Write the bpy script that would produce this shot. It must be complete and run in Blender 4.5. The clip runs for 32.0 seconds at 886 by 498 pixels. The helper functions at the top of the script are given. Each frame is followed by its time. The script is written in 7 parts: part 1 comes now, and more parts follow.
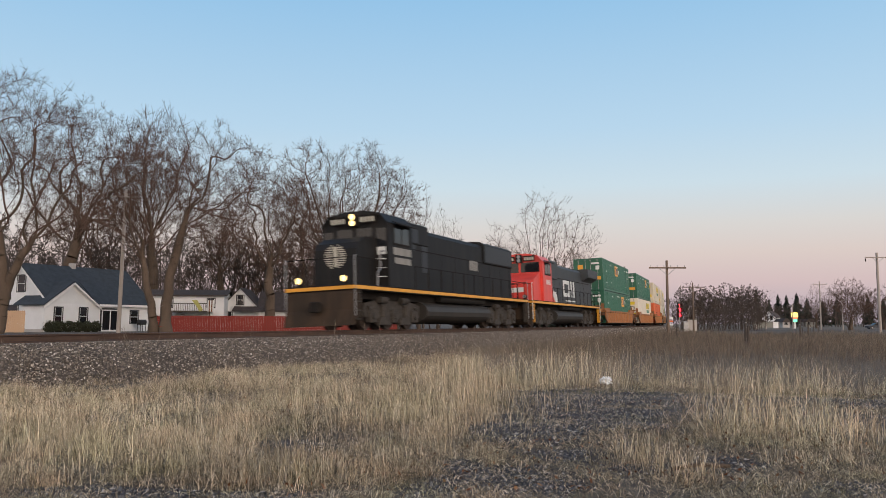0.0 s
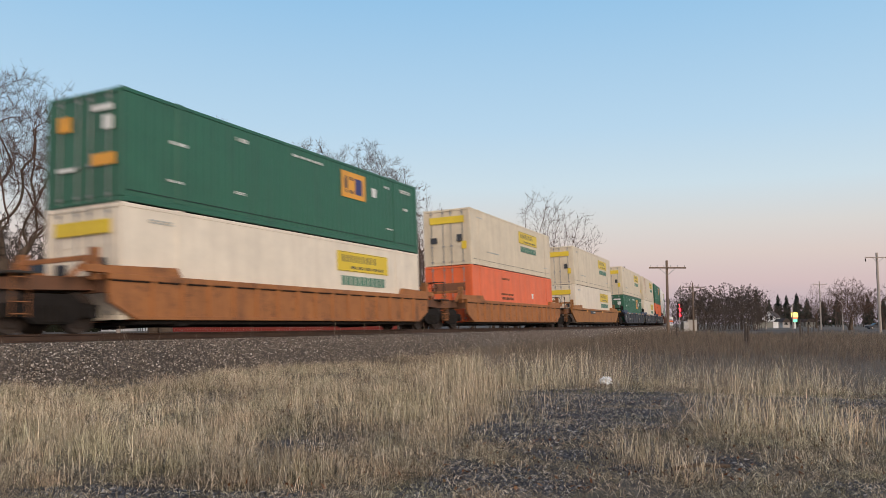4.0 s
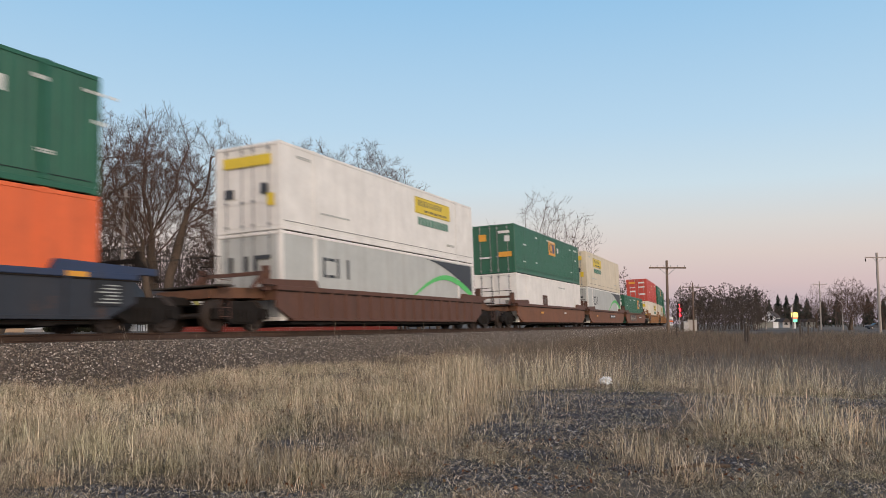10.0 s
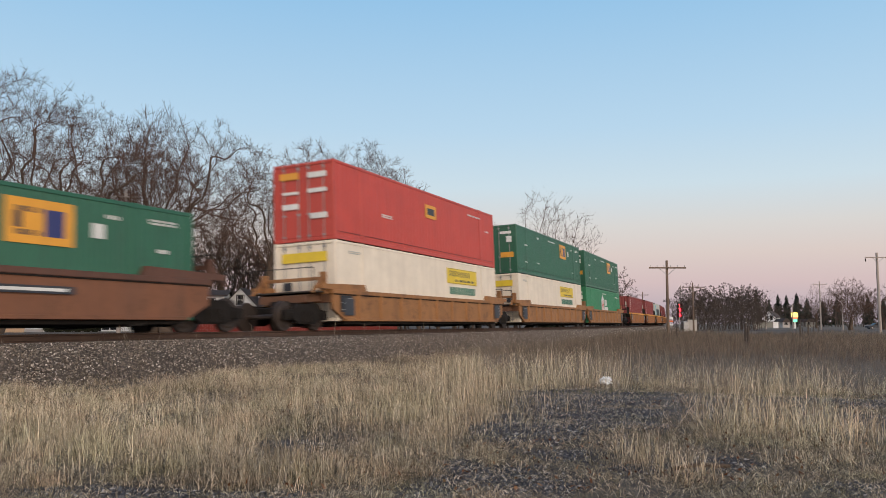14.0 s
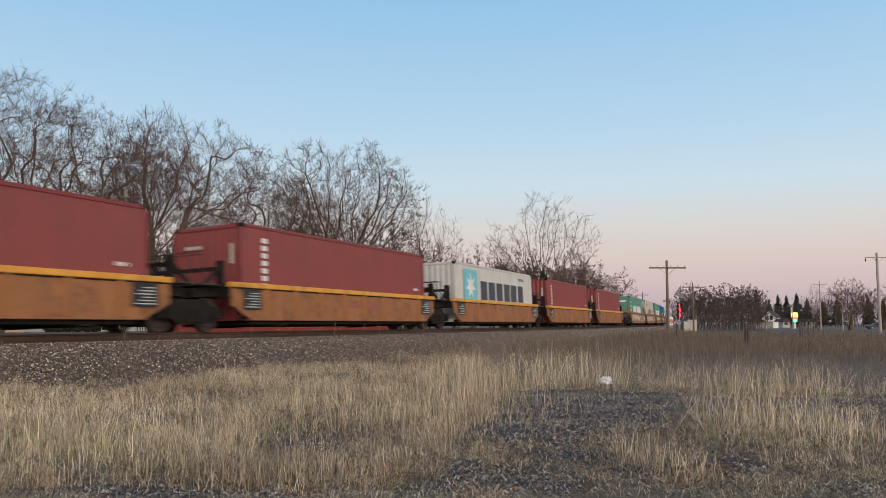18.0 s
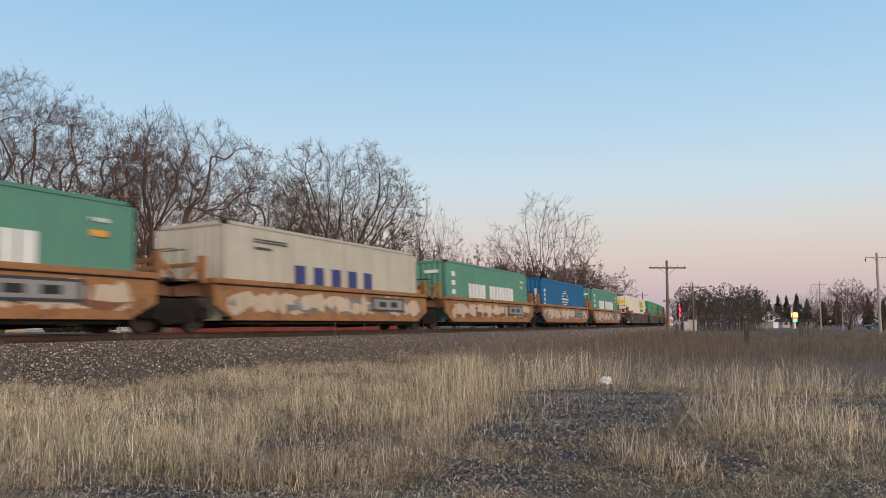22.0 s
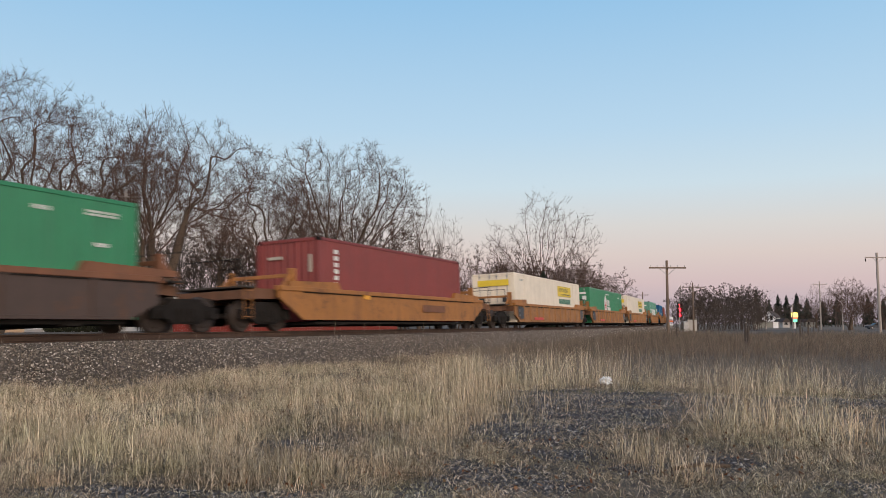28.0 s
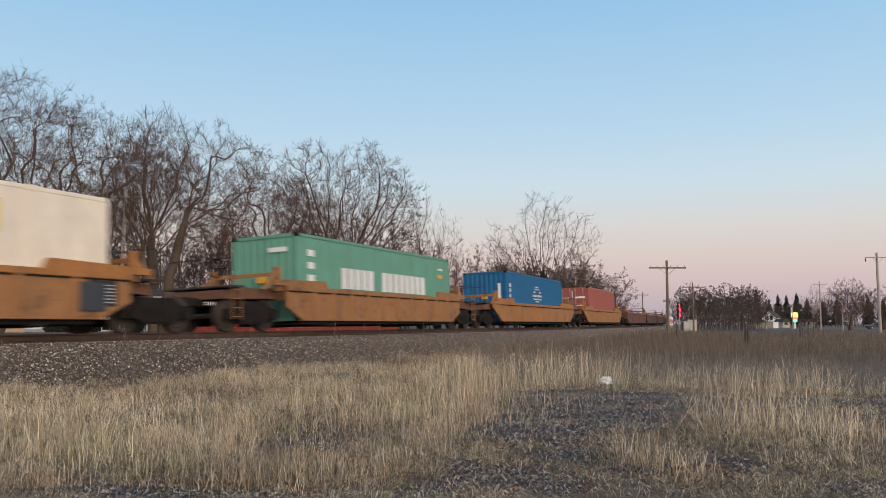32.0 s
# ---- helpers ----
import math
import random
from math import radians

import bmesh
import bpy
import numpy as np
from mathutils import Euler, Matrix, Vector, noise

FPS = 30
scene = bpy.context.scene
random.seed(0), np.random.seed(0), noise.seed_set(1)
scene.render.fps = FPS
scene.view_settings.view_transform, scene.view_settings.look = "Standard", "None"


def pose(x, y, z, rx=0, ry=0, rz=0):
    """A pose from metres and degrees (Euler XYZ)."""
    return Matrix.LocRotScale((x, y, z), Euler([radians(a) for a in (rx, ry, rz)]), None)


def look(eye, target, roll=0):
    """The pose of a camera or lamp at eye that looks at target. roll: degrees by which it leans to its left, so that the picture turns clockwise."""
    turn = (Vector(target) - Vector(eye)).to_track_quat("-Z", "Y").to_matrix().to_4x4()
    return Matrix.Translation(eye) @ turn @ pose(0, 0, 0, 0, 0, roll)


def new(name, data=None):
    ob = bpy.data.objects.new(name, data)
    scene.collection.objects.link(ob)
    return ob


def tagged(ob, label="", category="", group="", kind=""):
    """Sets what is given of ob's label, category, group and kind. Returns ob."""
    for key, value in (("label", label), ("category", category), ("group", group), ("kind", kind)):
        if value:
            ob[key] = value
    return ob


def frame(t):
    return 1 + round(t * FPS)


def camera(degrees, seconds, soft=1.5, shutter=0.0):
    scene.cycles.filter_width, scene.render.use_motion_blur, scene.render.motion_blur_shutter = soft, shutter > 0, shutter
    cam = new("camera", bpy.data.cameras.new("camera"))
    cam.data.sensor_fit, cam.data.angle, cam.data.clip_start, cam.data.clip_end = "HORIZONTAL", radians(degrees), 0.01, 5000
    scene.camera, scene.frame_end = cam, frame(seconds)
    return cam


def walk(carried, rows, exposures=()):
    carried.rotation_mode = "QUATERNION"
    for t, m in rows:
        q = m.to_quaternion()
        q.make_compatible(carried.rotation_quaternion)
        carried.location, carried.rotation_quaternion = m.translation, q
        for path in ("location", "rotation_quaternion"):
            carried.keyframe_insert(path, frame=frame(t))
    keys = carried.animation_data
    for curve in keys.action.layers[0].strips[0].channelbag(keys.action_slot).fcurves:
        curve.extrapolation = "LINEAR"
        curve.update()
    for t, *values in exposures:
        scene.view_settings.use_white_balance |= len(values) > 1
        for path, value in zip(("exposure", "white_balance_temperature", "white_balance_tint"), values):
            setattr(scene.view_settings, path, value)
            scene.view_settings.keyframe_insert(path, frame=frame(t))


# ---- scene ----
# The camera stands still beside the line, a little above rail level.
EYE = Vector((0.0, 0.0, 1.2))
TILT = radians(5.362)
cam = camera(58.83, 32.0, soft=0.4, shutter=0.4)
VIEW = look(EYE, EYE + Vector((0, math.cos(TILT), math.sin(TILT))), 0.18)
walk(cam, [(0.0, VIEW), (32.0, VIEW)])


def srgb(r, g, b):
    """Linear colour from 0..255 display values."""
    return tuple(((c / 255 + 0.055) / 1.055) ** 2.4 if c > 10 else c / 255 / 12.92 for c in (r, g, b)) + (1.0,)


# ---- sky and sun: clear dusk, the sun just down behind the camera ----
world = bpy.data.worlds.new("dusk_sky")
scene.world = world
world.use_nodes = True
wn, wl = world.node_tree.nodes, world.node_tree.links
background = wn["Background"]
w_co = wn.new("ShaderNodeTexCoord")
w_sep = wn.new("ShaderNodeSeparateXYZ")
w_ramp = wn.new("ShaderNodeValToRGB")
wl.new(w_co.outputs["Generated"], w_sep.inputs[0])
wl.new(w_sep.outputs["Z"], w_ramp.inputs[0])
ramp = w_ramp.color_ramp
SKY = [(0.0, (178, 166, 176)), (0.022, (194, 178, 185)), (0.05, (212, 190, 190)), (0.085, (219, 204, 198)), (0.12, (217, 214, 211)),
       (0.17, (204, 222, 232)), (0.24, (184, 214, 236)), (0.39, (150, 196, 232)), (0.62, (104, 146, 190)), (1.0, (72, 104, 146))]
while len(ramp.elements) < len(SKY):
    ramp.elements.new(0.5)
for el, (p, c) in zip(ramp.elements, SKY):
    el.position, el.color = p, srgb(*c)
# the sky behind the camera glows where the sun went down
w_glow = wn.new("ShaderNodeMix")
w_glow.data_type, w_glow.blend_type = "RGBA", "ADD"
w_west = wn.new("ShaderNodeMapRange")
w_west.inputs[1].default_value, w_west.inputs[2].default_value = -0.1, -1.0
w_west.inputs[3].default_value, w_west.inputs[4].default_value = 0.0, 1.2
wl.new(w_sep.outputs["Y"], w_west.inputs[0])
wl.new(w_west.outputs[0], w_glow.inputs[0])
wl.new(w_ramp.outputs[0], w_glow.inputs[6])
w_glow.inputs[7].default_value = (1.0, 0.70, 0.47, 1)
wl.new(w_glow.outputs[2], background.inputs[0])
background.inputs[1].default_value = 1.0

sun = new("sun", bpy.data.lights.new("sun", "SUN"))
sun.data.energy, sun.data.angle, sun.data.color = 1.75, radians(40), (1.0, 0.79, 0.60)
sun.matrix_world = look((38, -50, 23), (0, 0, 0))
scene.view_settings.exposure = 0.0


# ---- materials ----
def nodes_of(name):
    m = bpy.data.materials.new(name)
    m.use_nodes = True
    n, l = m.node_tree.nodes, m.node_tree.links
    return m, n, l, n["Principled BSDF"]


def noise_node(n, l, co, scale, detail=4.0, rough=0.6, stretch=None):
    t = n.new("ShaderNodeTexNoise")
    t.inputs["Scale"].default_value, t.inputs["Detail"].default_value, t.inputs["Roughness"].default_value = scale, detail, rough
    if stretch:
        m = n.new("ShaderNodeMapping")
        m.inputs["Scale"].default_value = stretch
        l.new(co, m.inputs[0])
        co = m.outputs[0]
    l.new(co, t.inputs["Vector"])
    return t


def ramp_node(n, l, fac, stops):
    r = n.new("ShaderNodeValToRGB")
    while len(r.color_ramp.elements) < len(stops):
        r.color_ramp.elements.new(0.5)
    for e, (p, c) in zip(r.color_ramp.elements, stops):
        e.position, e.color = p, (c if len(c) == 4 else (*c, 1))
    l.new(fac, r.inputs[0])
    return r


def mix_node(n, l, fac, a, b, blend="MIX"):
    m = n.new("ShaderNodeMix")
    m.data_type, m.blend_type = "RGBA", blend
    for sock, v in ((m.inputs[0], fac), (m.inputs[6], a), (m.inputs[7], b)):
        if isinstance(v, bpy.types.NodeSocket):
            l.new(v, sock)
        elif isinstance(v, (int, float)):
            sock.default_value = v
        else:
            sock.default_value = v if len(v) == 4 else (*v, 1)
    return m.outputs[2]


def bump_node(n, l, height, strength, dist, bsdf):
    b = n.new("ShaderNodeBump")
    b.inputs["Strength"].default_value, b.inputs["Distance"].default_value = strength, dist
    l.new(height, b.inputs["Height"])
    l.new(b.outputs[0], bsdf.inputs["Normal"])


def surface(name, color, rough=0.6, metal=0.0, var=0.18, scale=3.0, fine=60.0, bump=0.15, depth=0.01, stretch=None, spec=None):
    """A plain surface with variation at two scales and fine relief."""
    m, n, l, b = nodes_of(name)
    co = n.new("ShaderNodeTexCoord").outputs["Object"]
    big = noise_node(n, l, co, scale, 5, 0.6, stretch)
    small = noise_node(n, l, co, fine, 3, 0.6)
    dark = tuple(c * (1 - var) for c in color[:3])
    light = tuple(min(1, c * (1 + var)) for c in color[:3])
    r = ramp_node(n, l, big.outputs[0], [(0.3, dark), (0.7, light)])
    c = mix_node(n, l, 0.25, r.outputs[0], ramp_node(n, l, small.outputs[0], [(0.3, dark), (0.7, light)]).outputs[0])
    l.new(c, b.inputs["Base Color"])
    b.inputs["Roughness"].default_value, b.inputs["Metallic"].default_value = rough, metal
    if spec is not None:
        b.inputs["Specular IOR Level"].default_value = spec
    bump_node(n, l, small.outputs[0], bump, depth, b)
    return m


def paint(name, color, dirt=(0.09, 0.065, 0.045), grime=0.35, rough=0.5, rust=0.0, streak=2.2, spec=0.5):
    """Weathered vehicle paint: grime in vertical streaks and blotches, rust spots, slight dents."""
    m, n, l, b = nodes_of(name)
    co = n.new("ShaderNodeTexCoord").outputs["Object"]
    blotch = noise_node(n, l, co, 0.8, 6, 0.65)
    run = noise_node(n, l, co, streak, 5, 0.7, (1.0, 1.0, 0.09))
    fine = noise_node(n, l, co, 45, 3, 0.6)
    base = ramp_node(n, l, blotch.outputs[0], [(0.3, tuple(c * 0.86 for c in color[:3])), (0.7, tuple(min(1, c * 1.06) for c in color[:3]))]).outputs[0]
    k = ramp_node(n, l, run.outputs[0], [(0.46, (0, 0, 0)), (0.78, (grime, grime, grime))]).outputs[0]
    c = mix_node(n, l, k, base, dirt)
    mottle = noise_node(n, l, co, 5.5, 6, 0.7, (1.0, 1.0, 0.5))
    c = mix_node(n, l, 0.85 if rust > 0 else 0.22, c, ramp_node(n, l, mottle.outputs[0], [(0.3, (0.78, 0.77, 0.76)), (0.5, (1.0, 1.0, 1.0)), (0.72, (1.1, 1.1, 1.1))]).outputs[0], "MULTIPLY")
    if rust > 0:
        spots = noise_node(n, l, co, 1.7, 8, 0.75)
        kr = ramp_node(n, l, spots.outputs[0], [(0.60 - rust * 0.22, (0, 0, 0)), (0.72 - rust * 0.16, (0.85, 0.85, 0.85))]).outputs[0]
        c = mix_node(n, l, kr, c, ramp_node(n, l, fine.outputs[0], [(0.3, (0.055, 0.028, 0.017)), (0.7, (0.17, 0.078, 0.036))]).outputs[0])
    l.new(c, b.inputs["Base Color"])
    b.inputs["Roughness"].default_value = rough
    b.inputs["Specular IOR Level"].default_value = spec
    bump_node(n, l, blotch.outputs[0], 0.25, 0.01, b)
    return m


def glow(name, color, strength):
    m, n, l, b = nodes_of(name)
    b.inputs["Base Color"].default_value = (*color[:3], 1)
    b.inputs["Emission Color"].default_value = (*color[:3], 1)
    b.inputs["Emission Strength"].default_value = strength
    return m


def blades(name, stops, rough=0.8):
    """Dry stems, each of its own tint."""
    m, n, l, b = nodes_of(name)
    g = n.new("ShaderNodeNewGeometry")
    r = ramp_node(n, l, g.outputs["Random Per Island"], stops)
    co = n.new("ShaderNodeTexCoord").outputs["Object"]
    patch = noise_node(n, l, co, 0.35, 3, 0.6)
    k = ramp_node(n, l, patch.outputs[0], [(0.33, (0.70, 0.65, 0.63)), (0.67, (1.18, 1.14, 1.08))]).outputs[0]
    tint = noise_node(n, l, co, 1.5, 3, 0.6)
    k2 = ramp_node(n, l, tint.outputs[0], [(0.32, (0.88, 0.93, 0.82)), (0.5, (1.0, 1.0, 1.0)), (0.68, (1.1, 1.0, 0.95))]).outputs[0]
    l.new(mix_node(n, l, 1.0, mix_node(n, l, 1.0, r.outputs[0], k, "MULTIPLY"), k2, "MULTIPLY"), b.inputs["Base Color"])
    b.inputs["Roughness"].default_value = rough
    b.inputs["Specular IOR Level"].default_value = 0.15
    return m


def stones(name, stops, rough=0.85):
    m, n, l, b = nodes_of(name)
    g = n.new("ShaderNodeNewGeometry")
    r = ramp_node(n, l, g.outputs["Random Per Island"], stops)
    co = n.new("ShaderNodeTexCoord").outputs["Object"]
    fine = noise_node(n, l, co, 90, 3, 0.6)
    l.new(mix_node(n, l, 0.18, r.outputs[0], ramp_node(n, l, fine.outputs[0], [(0.3, (0.05, 0.048, 0.05)), (0.7, (0.3, 0.28, 0.27))]).outputs[0]), b.inputs["Base Color"])
    b.inputs["Roughness"].default_value = rough
    return m


M = {}
M["thatch"] = blades("matted_thatch", [(0.0, (0.028, 0.024, 0.018)), (0.4, (0.17, 0.147, 0.106)), (0.75, (0.44, 0.39, 0.29)), (1.0, (0.8, 0.73, 0.58))])
M["leaf"] = blades("dead_leaves", [(0.0, (0.06, 0.03, 0.018)), (0.6, (0.19, 0.085, 0.042)), (1.0, (0.36, 0.22, 0.13))])
M["cloth"] = surface("faded_yellow_cloth", (0.42, 0.40, 0.13), 0.9)
M["grass"] = blades("dry_grass", [(0.0, (0.07, 0.061, 0.045)), (0.35, (0.345, 0.302, 0.22)), (0.7, (0.70, 0.63, 0.48)), (1.0, (1.0, 0.94, 0.79))])
M["field"] = blades("field_grass", [(0.0, (0.085, 0.073, 0.063)), (0.5, (0.152, 0.131, 0.112)), (1.0, (0.31, 0.27, 0.228))])
M["green"] = blades("green_grass", [(0.0, (0.09, 0.10, 0.035)), (1.0, (0.24, 0.24, 0.10))])
M["ballast"] = stones("ballast_stones", [(0.0, (0.045, 0.037, 0.03)), (0.42, (0.175, 0.143, 0.112)), (0.86, (0.36, 0.30, 0.238)), (1.0, (0.85, 0.78, 0.69))])
M["gravel"] = stones("gravel_stones", [(0.0, (0.009, 0.01, 0.013)), (0.5, (0.04, 0.045, 0.055)), (0.9, (0.135, 0.145, 0.165)), (1.0, (0.6, 0.58, 0.55))])
M["bed"] = surface("ballast_bed", (0.11, 0.09, 0.071), 0.95, var=0.4, scale=2, fine=22, bump=0.8, depth=0.05)
M["rail"] = surface("rail_steel", (0.075, 0.045, 0.032), 0.75, 0.3, var=0.3, scale=2, fine=40)
M["railtop"] = surface("rail_head_steel", (0.35, 0.34, 0.34), 0.3, 1.0, var=0.1)
M["tie"] = surface("tie_wood", (0.075, 0.06, 0.05), 0.9, var=0.35, scale=4, fine=30, bump=0.5)
M["bark"] = surface("bark", (0.088, 0.064, 0.047), 0.95, var=0.35, scale=1.5, fine=14, bump=0.7, depth=0.04, stretch=(1, 1, 0.3))
M["twig"] = surface("twigs", (0.098, 0.06, 0.045), 0.95, var=0.3, scale=0.4, fine=8, bump=0.0)
M["brush"] = surface("brush_twigs", (0.08, 0.062, 0.053), 0.95, var=0.35, scale=0.2, fine=4, bump=0.0)
M["needle"] = surface("evergreen", (0.022, 0.032, 0.02), 0.9, var=0.35, scale=0.8, fine=9, bump=0.3)
M["pole"] = surface("pole_wood", (0.17, 0.125, 0.095), 0.9, var=0.3, scale=3, fine=30, bump=0.4, stretch=(1, 1, 0.15))
M["palepole"] = surface("pale_pole_wood", (0.34, 0.3, 0.27), 0.9, var=0.2, scale=3, fine=30, bump=0.4, stretch=(1, 1, 0.15))
M["siding"] = surface("white_siding", (0.74, 0.75, 0.76), 0.6, var=0.06, scale=1.2, fine=20)
M["roof"] = surface("blue_grey_shingles", (0.035, 0.047, 0.06), 0.9, var=0.3, scale=2, fine=18, bump=0.6)
M["roofbrown"] = surface("brown_shingles", (0.06, 0.048, 0.044), 0.9, var=0.3, scale=2, fine=18, bump=0.6)
M["trim"] = surface("white_trim", (0.78, 0.78, 0.78), 0.5, var=0.05)
M["dark"] = surface("dark_trim", (0.015, 0.015, 0.017), 0.5, var=0.2)
M["glass"] = surface("window_glass", (0.012, 0.014, 0.017), 0.06, var=0.1, bump=0.0, spec=0.5)
M["redfence"] = surface("red_boards", (0.19, 0.022, 0.014), 0.75, var=0.2, scale=3, fine=30, stretch=(1, 1, 0.2))
M["newwood"] = surface("new_wood_boards", (0.5, 0.34, 0.22), 0.8, var=0.15, scale=3, fine=30, stretch=(1, 1, 0.2))
M["concrete"] = surface("concrete", (0.4, 0.38, 0.36), 0.9, var=0.15, scale=1, fine=30, bump=0.3)
M["block"] = surface("grey_block_wall", (0.2, 0.2, 0.18), 0.9, var=0.2, scale=1, fine=30, bump=0.3)
M["asphalt"] = surface("asphalt", (0.06, 0.06, 0.062), 0.9, var=0.2, scale=1, fine=40, bump=0.3)
M["rubber"] = surface("black_rubber", (0.012, 0.012, 0.012), 0.8)
M["steel"] = surface("grimy_steel", (0.015, 0.0125, 0.011), 0.9, 0.0, var=0.5, scale=3, fine=30, spec=0.25)
M["wheel"] = surface("wheel_steel", (0.06, 0.045, 0.037), 0.6, 0.5, var=0.3)
M["galv"] = surface("galvanized_steel", (0.32, 0.32, 0.32), 0.5, 0.6)
M["bag"] = surface("plastic_bag", (0.75, 0.78, 0.8), 0.35, var=0.1)
M["plastic"] = surface("black_plastic", (0.02, 0.02, 0.022), 0.45)
M["shrub"] = surface("shrub_leaves", (0.035, 0.04, 0.022), 0.85, var=0.4, scale=6, fine=40)

# vehicle colours
M["loco_black"] = paint("loco_black", (0.0135, 0.0134, 0.0138), (0.042, 0.034, 0.027), 0.5, 0.6, spec=0.22)
M["lettergrey"] = paint("faded_lettering", (0.27, 0.26, 0.24), (0.1, 0.09, 0.08), 0.6, 0.6)
M["loco_grey"] = paint("loco_grey", (0.04, 0.046, 0.05), (0.065, 0.056, 0.05), 0.4, 0.55, spec=0.35)
M["truck"] = surface("dusty_truck_steel", (0.05, 0.044, 0.039), 0.85, 0.0, var=0.5, scale=4, fine=30, spec=0.25)
M["tank"] = paint("grimy_tank", (0.034, 0.031, 0.028), (0.06, 0.047, 0.037), 0.6, 0.6, spec=0.4)
M["plow"] = paint("grimy_plow", (0.036, 0.027, 0.02), (0.085, 0.052, 0.032), 0.8, 0.85, spec=0.2)
M["loco_red"] = paint("loco_red", (0.68, 0.062, 0.045), (0.12, 0.03, 0.03), 0.25, 0.4)
M["stripe"] = paint("yellow_stripe", (0.72, 0.34, 0.03), (0.2, 0.1, 0.03), 0.4, 0.45)
M["white"] = paint("white_paint", (0.80, 0.725, 0.60), (0.36, 0.29, 0.22), 0.24, 0.45)
M["cream"] = paint("cream_paint", (0.70, 0.615, 0.465), (0.36, 0.27, 0.19), 0.3, 0.5)
M["offwhite"] = paint("clean_white", (0.82, 0.80, 0.76), (0.4, 0.36, 0.32), 0.2, 0.45)
M["grey"] = paint("light_grey", (0.50, 0.52, 0.50), (0.2, 0.17, 0.14), 0.3, 0.5)
M["green_c"] = paint("dark_green", (0.024, 0.125, 0.072), (0.04, 0.06, 0.045), 0.35, 0.45)
M["jade"] = paint("jade_green", (0.03, 0.22, 0.10), (0.04, 0.08, 0.05), 0.3, 0.45)
M["orange"] = paint("orange", (0.80, 0.155, 0.045), (0.3, 0.08, 0.04), 0.35, 0.45)
M["red"] = paint("red", (0.52, 0.062, 0.042), (0.2, 0.04, 0.035), 0.3, 0.45)
M["maroon"] = paint("maroon", (0.205, 0.032, 0.029), (0.09, 0.028, 0.025), 0.35, 0.5)
M["brick"] = paint("faded_red", (0.30, 0.075, 0.06), (0.14, 0.06, 0.05), 0.35, 0.55)
M["teal"] = paint("teal", (0.075, 0.24, 0.178), (0.06, 0.11, 0.09), 0.3, 0.5)
M["sage"] = paint("sage", (0.10, 0.30, 0.22), (0.1, 0.14, 0.1), 0.3, 0.5)
M["blue"] = paint("blue", (0.006, 0.112, 0.265), (0.03, 0.06, 0.1), 0.25, 0.55, spec=0.3)
M["beige"] = paint("beige", (0.45, 0.435, 0.365), (0.2, 0.15, 0.11), 0.4, 0.5)
M["ruststeel"] = paint("rusty_orange", (0.37, 0.15, 0.048), (0.12, 0.06, 0.035), 0.6, 0.7, rust=0.4)
M["darkrust"] = paint("dark_rust_orange", (0.31, 0.135, 0.05), (0.11, 0.05, 0.03), 0.75, 0.75, rust=0.45, streak=1.4)
M["wornstripe"] = paint("worn_yellow_sill", (0.70, 0.34, 0.04), (0.25, 0.11, 0.04), 0.6, 0.6, rust=0.15)
M["grimyend"] = paint("grimy_car_end", (0.16, 0.075, 0.04), (0.05, 0.035, 0.026), 0.8, 0.8, rust=0.5)
M["gold"] = paint("golden_yellow", (0.37, 0.158, 0.04), (0.13, 0.065, 0.035), 0.6, 0.65, rust=0.34)
M["tan"] = paint("tan_yellow", (0.325, 0.155, 0.056), (0.13, 0.07, 0.04), 0.6, 0.7, rust=0.36)
M["navy"] = paint("navy", (0.026, 0.032, 0.045), (0.045, 0.036, 0.03), 0.5, 0.6, rust=0.1)
M["navytop"] = paint("navy_blue_sill", (0.03, 0.05, 0.11), (0.05, 0.045, 0.045), 0.5, 0.6)
M["brown"] = paint("brown", (0.118, 0.054, 0.036), (0.06, 0.042, 0.034), 0.6, 0.7, rust=0.3)
M["redbrown"] = paint("red_brown", (0.2, 0.084, 0.042), (0.10, 0.058, 0.042), 0.6, 0.7, rust=0.3)
M["umber"] = paint("dark_umber", (0.075, 0.05, 0.042), (0.045, 0.035, 0.03), 0.5, 0.7, rust=0.25)
M["yellow"] = paint("sign_yellow", (0.74, 0.55, 0.035), (0.5, 0.35, 0.06), 0.2, 0.5)
M["amber"] = paint("amber", (0.75, 0.36, 0.04), (0.4, 0.2, 0.05), 0.3, 0.5)
M["signgreen"] = paint("word_green", (0.09, 0.23, 0.165), (0.2, 0.3, 0.22), 0.3, 0.5)
M["lime"] = paint("arc_green", (0.10, 0.55, 0.14), (0.1, 0.3, 0.1), 0.2, 0.5)
M["ink"] = paint("dark_lettering", (0.035, 0.04, 0.05), (0.07, 0.07, 0.07), 0.3, 0.5)
M["inkblue"] = paint("blue_lettering", (0.03, 0.04, 0.16), (0.1, 0.1, 0.15), 0.3, 0.5)
M["chalk"] = paint("white_lettering", (0.72, 0.74, 0.72), (0.4, 0.4, 0.38), 0.3, 0.5)
M["sky_blue"] = paint("star_blue", (0.14, 0.50, 0.58), (0.2, 0.35, 0.36), 0.25, 0.5)
M["redmark"] = paint("red_mark", (0.6, 0.05, 0.05), (0.3, 0.05, 0.05), 0.2, 0.5)
M["graffiti"] = paint("pale_spray_paint", (0.53, 0.44, 0.33), (0.36, 0.25, 0.16), 0.7, 0.6)
M["graffiti2"] = paint("grey_spray_paint", (0.16, 0.16, 0.165), (0.3, 0.29, 0.28), 0.7, 0.6)
